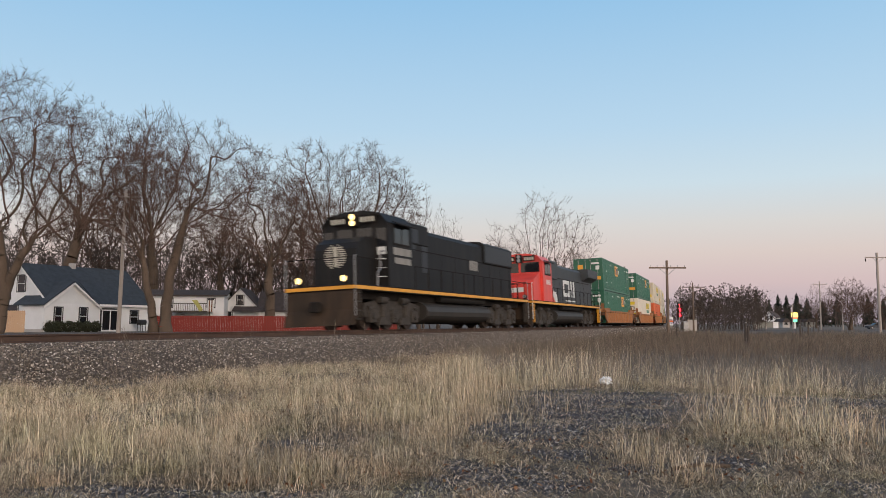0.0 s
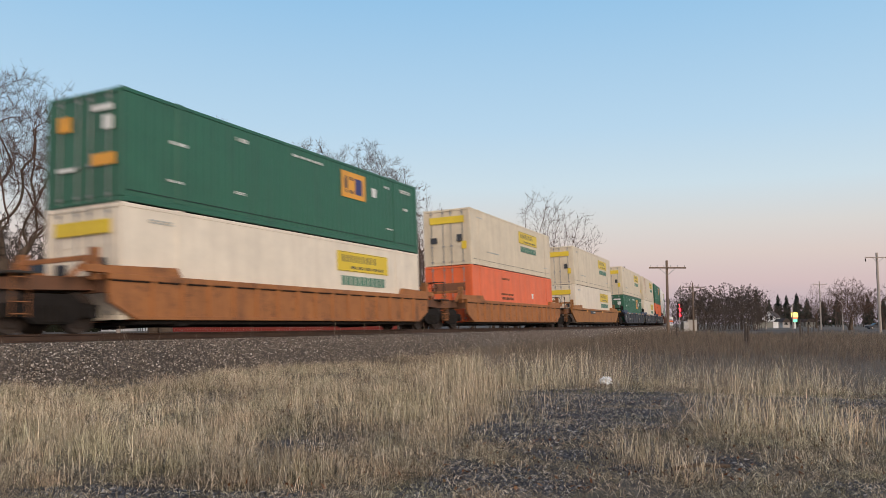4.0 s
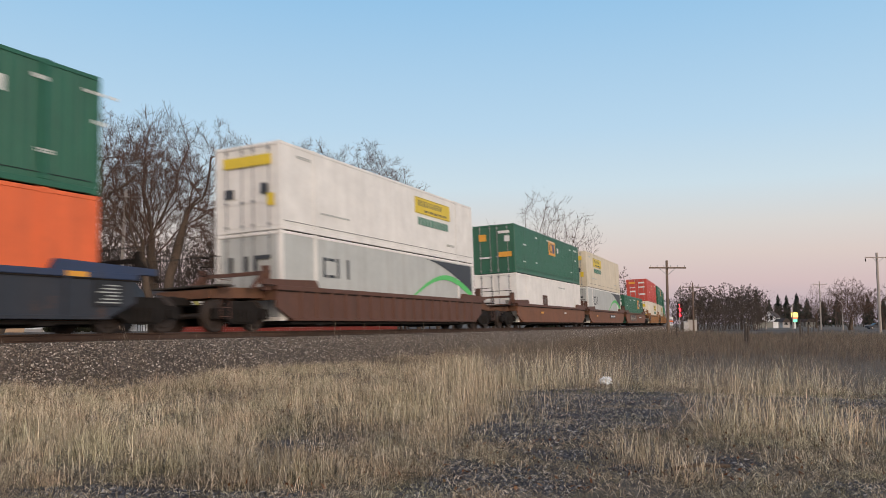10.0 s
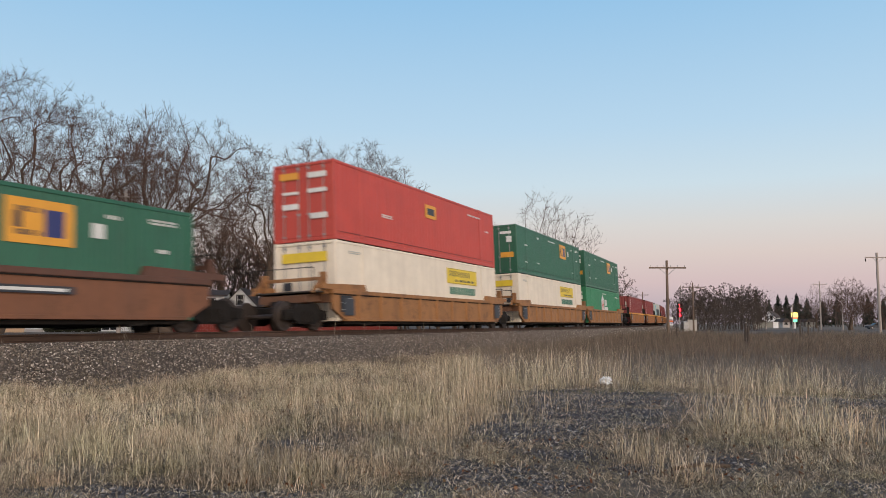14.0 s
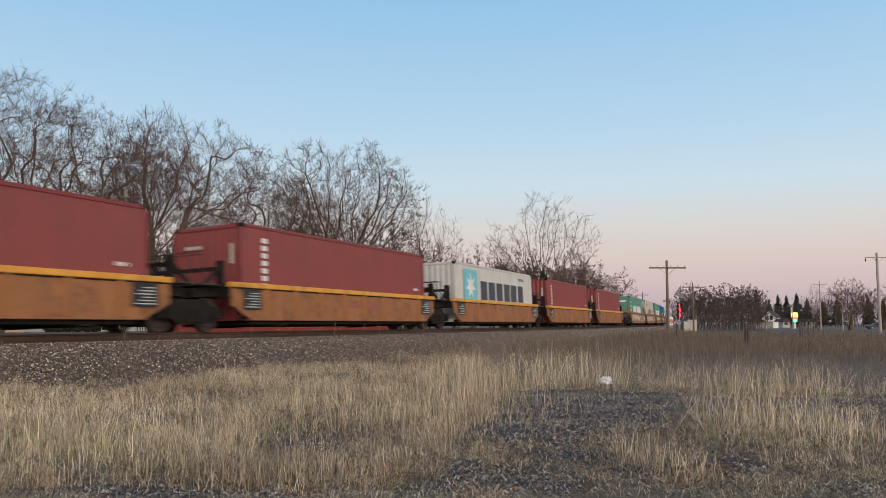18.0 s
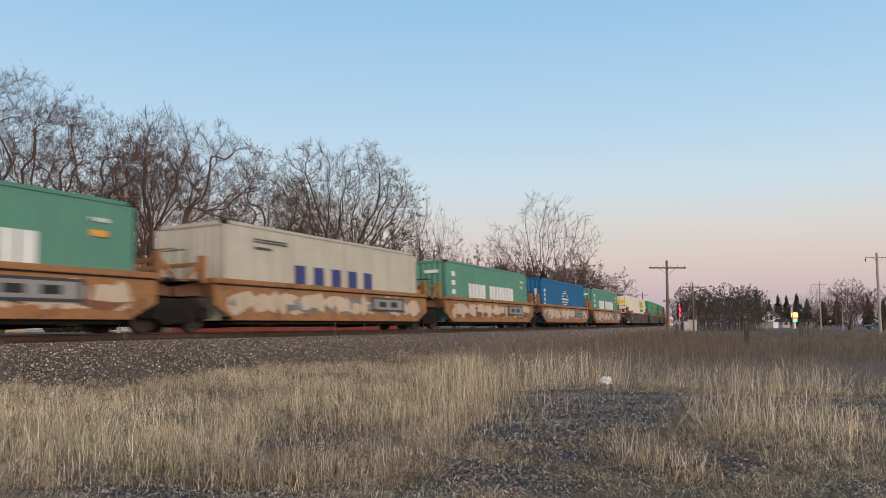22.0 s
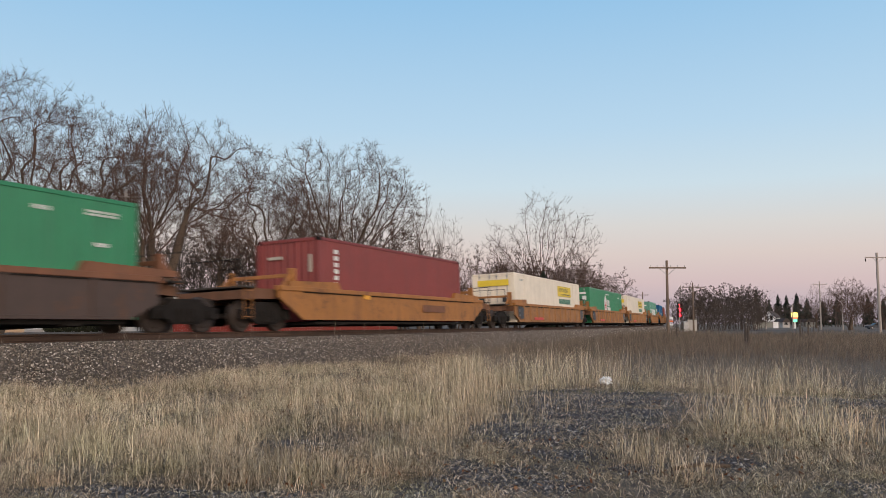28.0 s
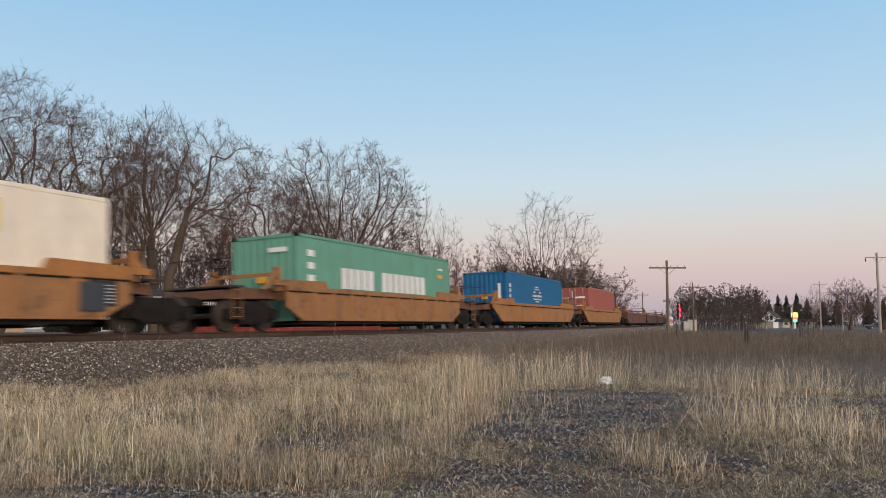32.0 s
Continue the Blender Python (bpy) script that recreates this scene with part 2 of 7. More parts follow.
M["ruststain"] = paint("rust_stain", (0.42, 0.23, 0.115), (0.62, 0.5, 0.38), 0.9, 0.65, streak=5.0)
M["graffiti3"] = paint("black_spray_paint", (0.03, 0.03, 0.032), (0.16, 0.15, 0.15), 0.7, 0.6)
M["headlight"] = glow("headlight", (1.0, 0.74, 0.32), 2.0)
M["redlamp"] = glow("red_signal_light", (1.0, 0.02, 0.03), 6.0)
M["lampyellow"] = glow("lit_sign_yellow", (1.0, 0.8, 0.15), 1.8)
M["lampgreen"] = glow("lit_sign_green", (0.15, 0.8, 0.45), 1.2)
M["lampred"] = glow("lit_sign_red", (0.9, 0.12, 0.08), 1.2)
M["lampwhite"] = glow("white_light", (1.0, 0.95, 0.85), 3.0)


# ---- mesh helpers ----
class Geo:
    """Vertices and faces gathered piece by piece."""

    def __init__(self):
        self.v, self.f = [], []

    def add(self, verts, faces):
        k = len(self.v)
        self.v += [tuple(p) for p in verts]
        self.f += [tuple(i + k for i in q) for q in faces]
        return self

    def box(self, x0, x1, y0, y1, z0, z1, b=0.0):
        if b <= 0:
            v = [(x, y, z) for x in (x0, x1) for y in (y0, y1) for z in (z0, z1)]
            return self.add(v, [(0, 1, 3, 2), (4, 6, 7, 5), (0, 4, 5, 1), (2, 3, 7, 6), (0, 2, 6, 4), (1, 5, 7, 3)])
        v, idx = [], {}
        for sx, x in ((0, x0), (1, x1)):
            for sy, y in ((0, y0), (1, y1)):
                for sz, z in ((0, z0), (1, z1)):
                    ix, iy, iz = (b if sx == 0 else -b), (b if sy == 0 else -b), (b if sz == 0 else -b)
                    for ax, p in (("x", (x, y + iy, z + iz)), ("y", (x + ix, y, z + iz)), ("z", (x + ix, y + iy, z))):
                        idx[ax, sx, sy, sz] = len(v)
                        v.append(p)
        f = []
        for s in (0, 1):
            f.append([idx["x", s, a, c] for a, c in ((0, 0), (0, 1), (1, 1), (1, 0))])
            f.append([idx["y", a, s, c] for a, c in ((0, 0), (0, 1), (1, 1), (1, 0))])
            f.append([idx["z", a, c, s] for a, c in ((0, 0), (0, 1), (1, 1), (1, 0))])
        for a in (0, 1):
            for c in (0, 1):
                f.append([idx["y", 0, a, c], idx["y", 1, a, c], idx["z", 1, a, c], idx["z", 0, a, c]])
                f.append([idx["x", a, 0, c], idx["x", a, 1, c], idx["z", a, 1, c], idx["z", a, 0, c]])
                f.append([idx["x", a, c, 0], idx["x", a, c, 1], idx["y", a, c, 1], idx["y", a, c, 0]])
                for d in (0, 1):
                    f.append([idx["x", a, c, d], idx["y", a, c, d], idx["z", a, c, d]])
        return self.add(v, f)

    def prism(self, pts, axis, a, b):
        """A polygon drawn out along an axis from a to b."""
        def put(p, q, h):
            return {"x": (h, p, q), "y": (p, h, q), "z": (p, q, h)}[axis]
        n = len(pts)
        v = [put(p, q, a) for p, q in pts] + [put(p, q, b) for p, q in pts]
        return self.add(v, [tuple(range(n)), tuple(range(2 * n - 1, n - 1, -1))] + [(i, (i + 1) % n, n + (i + 1) % n, n + i) for i in range(n)])

    def cyl(self, p, q, r, n=10, r2=None, caps=True):
        p, q = Vector(p), Vector(q)
        r2 = r if r2 is None else r2
        d = (q - p).normalized()
        u = d.orthogonal().normalized()
        w = d.cross(u)
        v = []
        for c, rad in ((p, r), (q, r2)):
            v += [c + (u * math.cos(i * math.tau / n) + w * math.sin(i * math.tau / n)) * rad for i in range(n)]
        f = [(i, (i + 1) % n, n + (i + 1) % n, n + i) for i in range(n)]
        if caps:
            f += [tuple(range(n - 1, -1, -1)), tuple(range(n, 2 * n))]
        return self.add(v, f)

    def path(self, pts, r, n=6):
        for a, b in zip(pts, pts[1:]):
            self.cyl(a, b, r, n)
        return self

    def mesh(self, name, material):
        me = bpy.data.meshes.new(name)
        me.from_pydata(self.v, [], self.f)
        if len(self.f) < 6000:
            bm = bmesh.new()
            bm.from_mesh(me)
            bmesh.ops.recalc_face_normals(bm, faces=bm.faces)
            bm.to_mesh(me)
            bm.free()
        me.materials.append(material)
        return me


def part(name, geo, material, parent, label=""):
    """One mesh object under a thing or under a part."""
    ob = new(name, geo if isinstance(geo, bpy.types.Mesh) else geo.mesh(name, material))
    ob.parent = parent
    if label:
        ob["label"] = label
    return ob


def thing(name, label, category, group="", kind="", at=None, data=None):
    ob = new(name, data)
    if data is None:
        ob.empty_display_size = 0.3
    tagged(ob, label, category, group, kind)
    if at is not None:
        ob.matrix_basis = at
    return ob


def raw_mesh(name, verts, faces, material, smooth=False):
    """A mesh from numpy arrays: verts (n, 3), faces (m, k)."""
    me = bpy.data.meshes.new(name)
    m, k = faces.shape
    me.vertices.add(len(verts))
    me.vertices.foreach_set("co", np.ascontiguousarray(verts, np.float32).ravel())
    me.loops.add(m * k)
    me.loops.foreach_set("vertex_index", np.ascontiguousarray(faces, np.int32).ravel())
    me.polygons.add(m)
    me.polygons.foreach_set("loop_start", np.arange(0, m * k, k, dtype=np.int32))
    me.update(calc_edges=True)
    if smooth:
        me.polygons.foreach_set("use_smooth", np.ones(m, bool))
    me.materials.append(material)
    return me


# ---- the line: a wide curve, canted inwards, on a raised ballast bed ----
OFFSET, HEADING, CURVE, CANT, RAIL_Z = 16.461, radians(26.072), 0.00108, radians(2.452), 1.2 - 0.315
AHEAD = Vector((math.sin(HEADING), math.cos(HEADING)))
ASIDE = Vector((-math.cos(HEADING), math.sin(HEADING)))
BEND = 260.0


def along(s):
    """Place, direction and far-side normal of the track's middle, s metres along it from the point beside the camera."""
    c = max(-BEND, min(BEND, s))
    a, b = math.sin(CURVE * c) / CURVE, (1 - math.cos(CURVE * c)) / CURVE
    t = AHEAD * math.cos(CURVE * c) + ASIDE * math.sin(CURVE * c)
    n = ASIDE * math.cos(CURVE * c) - AHEAD * math.sin(CURVE * c)
    return ASIDE * (OFFSET + b) + AHEAD * a + t * (s - c), t, n


def on_track(s, near=0.0, up=0.0):
    """A place near metres to the camera's side of the middle and up metres over the rails, on the canted track."""
    p, t, n = along(s)
    p = p - n * (near * math.cos(CANT) - up * math.sin(CANT))
    return Vector((p.x, p.y, RAIL_Z + up * math.cos(CANT) + near * math.sin(CANT)))


def beside(s, near, z):
    """A place beside the track at the height z over the ground."""
    p, t, n = along(s)
    p = p - n * near
    return Vector((p.x, p.y, z))


def car_pose(s):
    """The pose of a vehicle whose middle is at s: its x axis in the way it goes, y to the camera's side."""
    p, t, n = along(s)
    return Matrix.Translation((p.x, p.y, RAIL_Z)) @ Matrix.Rotation(math.atan2(-t.y, -t.x), 4, "Z") @ Matrix.Rotation(CANT, 4, "X")


SPEED, GAIN = 20.523, 0.066


def gone(t):
    """Metres that the train has gone at t seconds, counted from 16 s."""
    return SPEED * (t - 16) + 0.5 * GAIN * (t - 16) ** 2


TRAIN = []  # (thing, place of its middle along the track at 16 s)

# ---- rolling stock ----
MESHES = {}
WHEELSETS = []


def shared(key, material, build):
    """The mesh of a repeated piece, built once for each material."""
    k = (key, material.name)
    if k not in MESHES:
        MESHES[k] = build().mesh(key if isinstance(key, str) else key[0], material)
    return MESHES[k]


def wheelset_geo(r, gauge=0.755):
    g = Geo()
    g.cyl((0, -1.0, 0), (0, 1.0, 0), 0.085, 8)
    for k in (-1, 1):
        g.cyl((0, k * (gauge - 0.065), 0), (0, k * (gauge + 0.07), 0), r, 20)
        g.cyl((0, k * (gauge - 0.09), 0), (0, k * (gauge - 0.06), 0), r + 0.028, 20)
        g.cyl((0, k * (gauge + 0.07), 0), (0, k * (gauge + 0.095), 0), r * 0.80, 16, r * 0.72)
        g.cyl((0, k * (gauge + 0.07), 0), (0, k * (gauge + 0.16), 0), 0.15, 12)
        for i in range(4):
            a = i * math.pi / 2
            c = (math.cos(a) * r * 0.5, math.sin(a) * r * 0.5)
            g.cyl((c[0], k * (gauge + 0.09), c[1]), (c[0], k * (gauge + 0.105), c[1]), 0.045, 6)
    return g


def side_frame_geo(base, r):
    h = base / 2
    g = Geo()
    out = [(-h - 0.33, r + 0.17), (-h - 0.33, r - 0.13), (-h + 0.18, r - 0.13), (-0.48, r - 0.27), (0.48, r - 0.27), (h - 0.18, r - 0.13),
           (h + 0.33, r - 0.13), (h + 0.33, r + 0.17), (h - 0.1, r + 0.22), (0.55, r + 0.40), (-0.55, r + 0.40), (-h + 0.1, r + 0.22)]
    g.prism(out, "y", -0.075, 0.075)
    for x in (-h, h):
        g.cyl((x, -0.05, r), (x, 0.16, r), 0.13, 10)
    for x in (-0.26, -0.09, 0.09, 0.26):
        g.cyl((x, 0.07, r - 0.22), (x, 0.07, r + 0.14), 0.075, 8)
    return g


def bogie(parent, x, axles=(-0.88, 0.88), r=0.483, loco=False):
    """A truck under a vehicle: bolster, side frames and turning wheelsets."""
    mat = M["truck"] if loco else M["steel"]
    span = max(axles) - min(axles)
    b = part("bogie", shared(("bogie", span), mat, lambda: Geo().box(-0.28, 0.28, -1.05, 1.05, 0.45, 0.82, 0.03).cyl((0, 0, 0.8), (0, 0, 1.0), 0.3, 12)), mat, parent)
    b.location.x = x
    for k in (-1, 1):
        f = part("side_frame", shared(("side_frame", span), mat, lambda: side_frame_geo(span, r) if not loco else loco_frame_geo(span, r)), mat, b)
        f.matrix_basis = pose(0, k * 1.02, 0, 0, 0, 0 if k > 0 else 180)
    for a in axles:
        w = part("wheelset", shared(("wheelset", r), M["wheel"], lambda: wheelset_geo(r)), M["wheel"], b)
        w.location = (a, 0, r)
        WHEELSETS.append((w, a, r, parent, x))
    return b


def loco_frame_geo(span, r):
    h = span / 2
    g = Geo()
    g.prism([(-h - 0.6, r - 0.04), (-h - 0.6, r + 0.46), (-h + 0.3, r + 0.6), (h - 0.3, r + 0.6), (h + 0.6, r + 0.46), (h + 0.6, r - 0.04),
             (h - 0.35, r - 0.02), (h - 0.6, r - 0.26), (-h + 0.6, r - 0.26), (-h + 0.35, r - 0.02)], "y", -0.09, 0.09)
    for x in (-h * 0.5, h * 0.5):
        g.prism([(x - 0.5, r - 0.34), (x + 0.5, r - 0.34), (x + 0.36, r - 0.06), (x - 0.36, r - 0.06)], "y", 0.0, 0.2)
        g.cyl((x - 0.1, 0.2, r + 0.62), (x + 0.5, 0.2, r + 0.62), 0.13, 10)
    for x in (-h, -0.0, h):
        g.box(x - 0.27, x + 0.27, -0.06, 0.19, r - 0.27, r + 0.26, 0.04)
        g.cyl((x, 0.1, r), (x, 0.24, r), 0.14, 10)
    for x in (-h * 0.55, h * 0.55):
        g.cyl((x, 0.12, r - 0.05), (x, 0.12, r + 0.42), 0.13, 10)
        g.box(x - 0.24, x + 0.24, 0.0, 0.2, r + 0.4, r + 0.47, 0.01)
    for x in (-h - 0.35, h + 0.35):
        g.cyl((x, 0.1, r + 0.28), (x + (0.3 if x < 0 else -0.3), 0.1, r + 0.28), 0.11, 8)
    return g


def wave_sheet(length, z0, z1, pitch, deep, y, face):
    """A sheet with upright corrugations between z0 and z1; deep into the box from y."""
    n = max(2, int(length / pitch))
    xs, ys = [], []
    for i in range(n):
        a = -length / 2 + i * length / n
        for u, d in ((0.0, 0), (0.30, 0), (0.5, 1), (0.80, 1)):
            xs.append(a + u * length / n)
            ys.append(y - d * deep * face)
    xs.append(length / 2)
    ys.append(y)
    g = Geo()
    k = len(xs)
    g.add([(x, yy, z0) for x, yy in zip(xs, ys)] + [(x, yy, z1) for x, yy in zip(xs, ys)], [(i, i + 1, k + i + 1, k + i) for i in range(k - 1)])
    return g


BOX_W = 2.591


def container(color, length=16.154, height=2.896, style="rib", frame_color=None, marks=(), door_marks=(), label="", group="containers on the train", doors=True):
    """A freight container, its leading end at +x. marks: (material, from the leading end, to, from height, to height) on the camera's side."""
    mat, fr = M[color], M[frame_color or color]
    c = thing("shipping_container", label, "container", group)
    hl, hw = length / 2, BOX_W / 2
    deep = {"rib": 0.022, "iso": 0.036, "smooth": 0.006}[style]
    pitch = {"rib": 0.30, "iso": 0.276, "smooth": 1.22}[style]
    for k in (1, -1):
        part("side_panel", shared(("side_panel", length, height, style, k), mat, lambda: wave_sheet(length - 0.28, 0.16, height - 0.1, pitch, deep, k * (hw - 0.012), k)), mat, c)
        part("top_rail", shared(("top_rail", length, height, k), fr, lambda: Geo().box(-hl + 0.15, hl - 0.15, k * hw - k * 0.07, k * hw, height - 0.11, height - 0.012, 0.008)), fr, c)
        part("bottom_rail", shared(("bottom_rail", length, k), fr, lambda: Geo().box(-hl + 0.15, hl - 0.15, k * hw - k * 0.09, k * hw, 0.02, 0.17, 0.01)), fr, c)
        if length > 14 and k > 0:
            # thin dark line along the side, a little above the bottom rail
            part("rail_line", shared(("rail_line", length), M["dark"], lambda: Geo().box(-6.0, 6.0, hw - 0.02, hw + 0.001, 0.30, 0.312).box(-hl + 0.2, -6.22, hw - 0.02, hw + 0.001, 0.30, 0.312).box(6.22, hl - 0.2, hw - 0.02, hw + 0.001, 0.30, 0.312)), M["dark"], c)
        for e in (1, -1):
            part("corner_post", shared(("corner_post", length, height, k, e), fr, lambda: Geo().box(e * hl - e * 0.15, e * hl, k * hw - k * 0.16, k * hw, 0.12, height - 0.12, 0.012)), fr, c)
            for z0 in (0.0, height - 0.118):
                part("corner_casting", shared(("corner_casting", length, k, e, z0), M["steel"] if style == "iso" else fr, lambda: Geo().box(*sorted((e * hl - e * 0.178, e * (hl + 0.004))), *sorted((k * hw - k * 0.162, k * (hw + 0.004))), z0, z0 + 0.118, 0.01)), fr, c)
            if length > 14:
                part("lifting_post", shared(("lifting_post", length, height, k, e), fr, lambda: Geo().box(e * 6.02, e * 6.20, k * hw - k * 0.1, k * (hw + 0.003), 0.17, height - 0.11, 0.012).box(e * 5.98, e * 6.24, k * hw - k * 0.12, k * (hw + 0.008), height - 0.13, height + 0.008, 0.01)), fr, c)
    part("roof_panel", shared(("roof_panel", length, height), mat, lambda: Geo().box(-hl + 0.1, hl - 0.1, -hw + 0.05, hw - 0.05, height - 0.09, height - 0.04)), mat, c)
    part("floor_panel", shared(("floor_panel", length), M["steel"], lambda: Geo().box(-hl + 0.1, hl - 0.1, -hw + 0.05, hw - 0.05, 0.06, 0.15)), M["steel"], c)
    for e in (1, -1):
        part("end_header", shared(("end_header", length, height, e), fr, lambda: Geo().box(*sorted((e * hl - e * 0.11, e * hl)), -hw + 0.15, hw - 0.15, height - 0.12, height - 0.01, 0.008)), fr, c)
        part("end_sill", shared(("end_sill", length, e), fr, lambda: Geo().box(*sorted((e * hl - e * 0.11, e * hl)), -hw + 0.15, hw - 0.15, 0.01, 0.14, 0.008)), fr, c)
    part("end_panel", shared(("end_panel", length, height, style, doors), mat, lambda: end_geo(hl, height, -1, "iso" if style == "iso" else style)), mat, c)
    if doors:
        for k in (1, -1):
            d = part("door", shared(("container_door", length, height, k), mat, lambda: Geo().box(hl - 0.07, hl - 0.03, k * 0.01, k * (hw - 0.16), 0.15, height - 0.13, 0.008)
                                    .box(hl - 0.035, hl - 0.018, k * 0.05, k * (hw - 0.2), height * 0.32, height * 0.36).box(hl - 0.035, hl - 0.018, k * 0.05, k * (hw - 0.2), height * 0.64, height * 0.68)), mat, c)
            for yy in (0.22, 0.85):
                part("lock_rod", shared(("lock_rod", length, height, k, yy), M["galv"], lambda: Geo().cyl((hl + 0.005, k * yy, 0.06), (hl + 0.005, k * yy, height - 0.05), 0.018, 6)
                                        .box(hl - 0.01, hl + 0.03, k * yy - 0.07, k * yy + 0.07, 0.95, 1.02).box(hl - 0.01, hl + 0.03, k * yy - 0.05, k * yy + 0.05, 0.16, 0.24).box(hl - 0.01, hl + 0.03, k * yy - 0.05, k * yy + 0.05, height - 0.25, height - 0.17)), M["galv"], d)
    else:
        part("end_panel", shared(("lead_panel", length, height, style), mat, lambda: end_geo(hl, height, 1, "iso")), mat, c)
    for m, a, b, z0, z1 in marks:
        mark(c, m, hl - b, hl - a, hw, z0, z1)
    for m, a, b, z0, z1 in door_marks:
        part("sign", Geo().box(hl - 0.02 + 0.03, hl + 0.038, hw - b, hw - a, z0, z1), M[m], c)
    return c


def end_geo(hl, height, e, style):
    g = wave_sheet(BOX_W - 0.3, 0.14, height - 0.12, 0.28, 0.036 if style == "iso" else 0.02, hl - 0.03, 1)
    return Geo().add([(e * y, x, z) for x, y, z in g.v], g.f)


MARK_NAMES = {"yellow": "sign", "amber": "sign", "sky_blue": "sign"}


def mark(c, m, x0, x1, y, z0, z1):
    """A painted or stuck-on mark on the camera's side."""
    g, lo, hi = Geo(), min(x0, x1), max(x0, x1)
    if MARK_NAMES.get(m) is None and z1 - z0 < 0.2 and hi - lo > 2.2 * (z1 - z0):
        rows = 2 if z1 - z0 < 0.11 and (int(lo * 10) % 3 == 0) else 1
        tall_bar = (z1 - z0) * (0.8 if rows == 1 else 0.55)
        x, i = lo, int(lo * 7)
        while x < hi - 0.03:
            w = tall_bar * (0.42, 0.6, 0.5, 0.35, 0.62)[i % 5]
            if i % 7 != 5:
                for j in range(rows):
                    g.box(x, min(hi, x + w), y + 0.001, y + 0.0085, z0 + j * tall_bar * 1.4, z0 + tall_bar + j * tall_bar * 1.4)
            x, i = x + w + tall_bar * 0.24, i + 1
    else:
        g.box(lo, hi, y + 0.001, y + (0.007 if MARK_NAMES.get(m) else 0.0085), z0, z1)
    ob = part(MARK_NAMES.get(m, "lettering"), g, M[m], c)
    if len(g.f) > 6:
        tagged(ob, kind="stuff")


def word(m, a, b, z0, z1, n, gap=0.22):
    """A word that is not spelled out: n upright bars."""
    w = (b - a) / n
    return [(m, a + i * w, a + (i + 1 - gap) * w, z0, z1) for i in range(n)]


def yellow_marks(x=9.7):
    return [("yellow", x, x + 3.7, 1.8, 2.52), ("ink", x + 0.9, x + 3.3, 1.9, 2.03), ("ink", x + 0.05, x + 3.65, 2.49, 2.505), ("ink", x + 0.05, x + 3.65, 1.815, 1.83)] + word("ink", x + 0.35, x + 2.9, 2.14, 2.4, 9, 0.6) + word("signgreen", x + 0.3, x + 3.5, 1.3, 1.64, 10, 0.25) + \
        [("grey", 2.3, 4.2, 0.75, 0.83), ("grey", 12.9, 13.8, 0.6, 0.68), ("grey", 0.9, 1.7, 2.45, 2.53)]


def green_marks(x=10.1):
    return [("amber", x, x + 1.7, 1.62, 2.6), ("ink", x + 0.2, x + 0.85, 2.3, 2.45), ("ink", x + 0.2, x + 0.85, 1.8, 1.95), ("ink", x + 0.2, x + 0.4, 1.95, 2.3), ("inkblue", x + 0.95, x + 1.45, 1.8, 2.4)] + \
        [("chalk", 7.0, 8.9, 2.5, 2.6), ("chalk", x + 2.2, x + 2.55, 1.9, 2.25), ("chalk", 14.6, 15.6, 2.42, 2.52), ("chalk", 4.3, 4.8, 2.4, 2.55), ("chalk", 13.3, 13.7, 2.4, 2.52),
         ("chalk", 1.6, 2.3, 1.75, 1.86), ("chalk", 4.2, 4.7, 0.8, 0.86), ("chalk", 14.9, 15.3, 1.7, 1.82), ("chalk", 13.4, 13.9, 0.75, 0.82), ("chalk", 1.5, 2.1, 0.72, 0.8)]


GREEN_DOORS = [("amber", 1.75, 2.2, 1.95, 2.35), ("amber", 0.2, 1.0, 0.95, 1.25), ("chalk", 0.3, 0.62, 1.85, 2.2), ("chalk", 0.3, 1.0, 2.35, 2.5), ("chalk", 1.6, 2.2, 0.9, 1.0)]
WHITE_DOORS = [("yellow", 0.35, 2.25, 2.15, 2.5), ("ink", 0.5, 0.75, 1.2, 1.55), ("yellow", 0.25, 0.5, 0.8, 1.2), ("ink", 1.85, 2.2, 1.15, 1.45)]


def house_marks():
    return word("chalk", 7.95, 9.0, 1.5, 2.05, 3, 0.2) + [("chalk", 7.9, 9.4, 1.05, 1.4)] + [("chalk", 7.2, 8.9, 2.5, 2.6), ("chalk", 13.5, 14.6, 2.35, 2.45), ("chalk", 15.0, 15.5, 2.3, 2.4)]


def house_box(**more):
    """A green container with a sign in the outline of a house."""
    c = box_of(GREEN53, color="jade", marks=house_marks(), label="bright green 53-foot container with white house-shaped sign", **more)
    y, x = BOX_W / 2, 16.154 / 2 - 7.05
    sign = part("house_sign", Geo().prism([(x - 0.66, 1.0), (x + 0.66, 1.0), (x + 0.66, 1.95), (x, 2.5), (x - 0.66, 1.95)], "y", y + 0.001, y + 0.006), M["chalk"], c, "white house outline")
    part("red_shape", Geo().box(x - 0.36, x + 0.36, y + 0.007, y + 0.01, 1.48, 1.64).box(x - 0.36, x - 0.2, y + 0.007, y + 0.01, 1.64, 1.95).box(x + 0.2, x + 0.36, y + 0.007, y + 0.01, 1.64, 1.95).box(x - 0.36, x - 0.2, y + 0.007, y + 0.01, 1.15, 1.48).box(x + 0.2, x + 0.36, y + 0.007, y + 0.01, 1.15, 1.48), M["redmark"], sign)
    return c


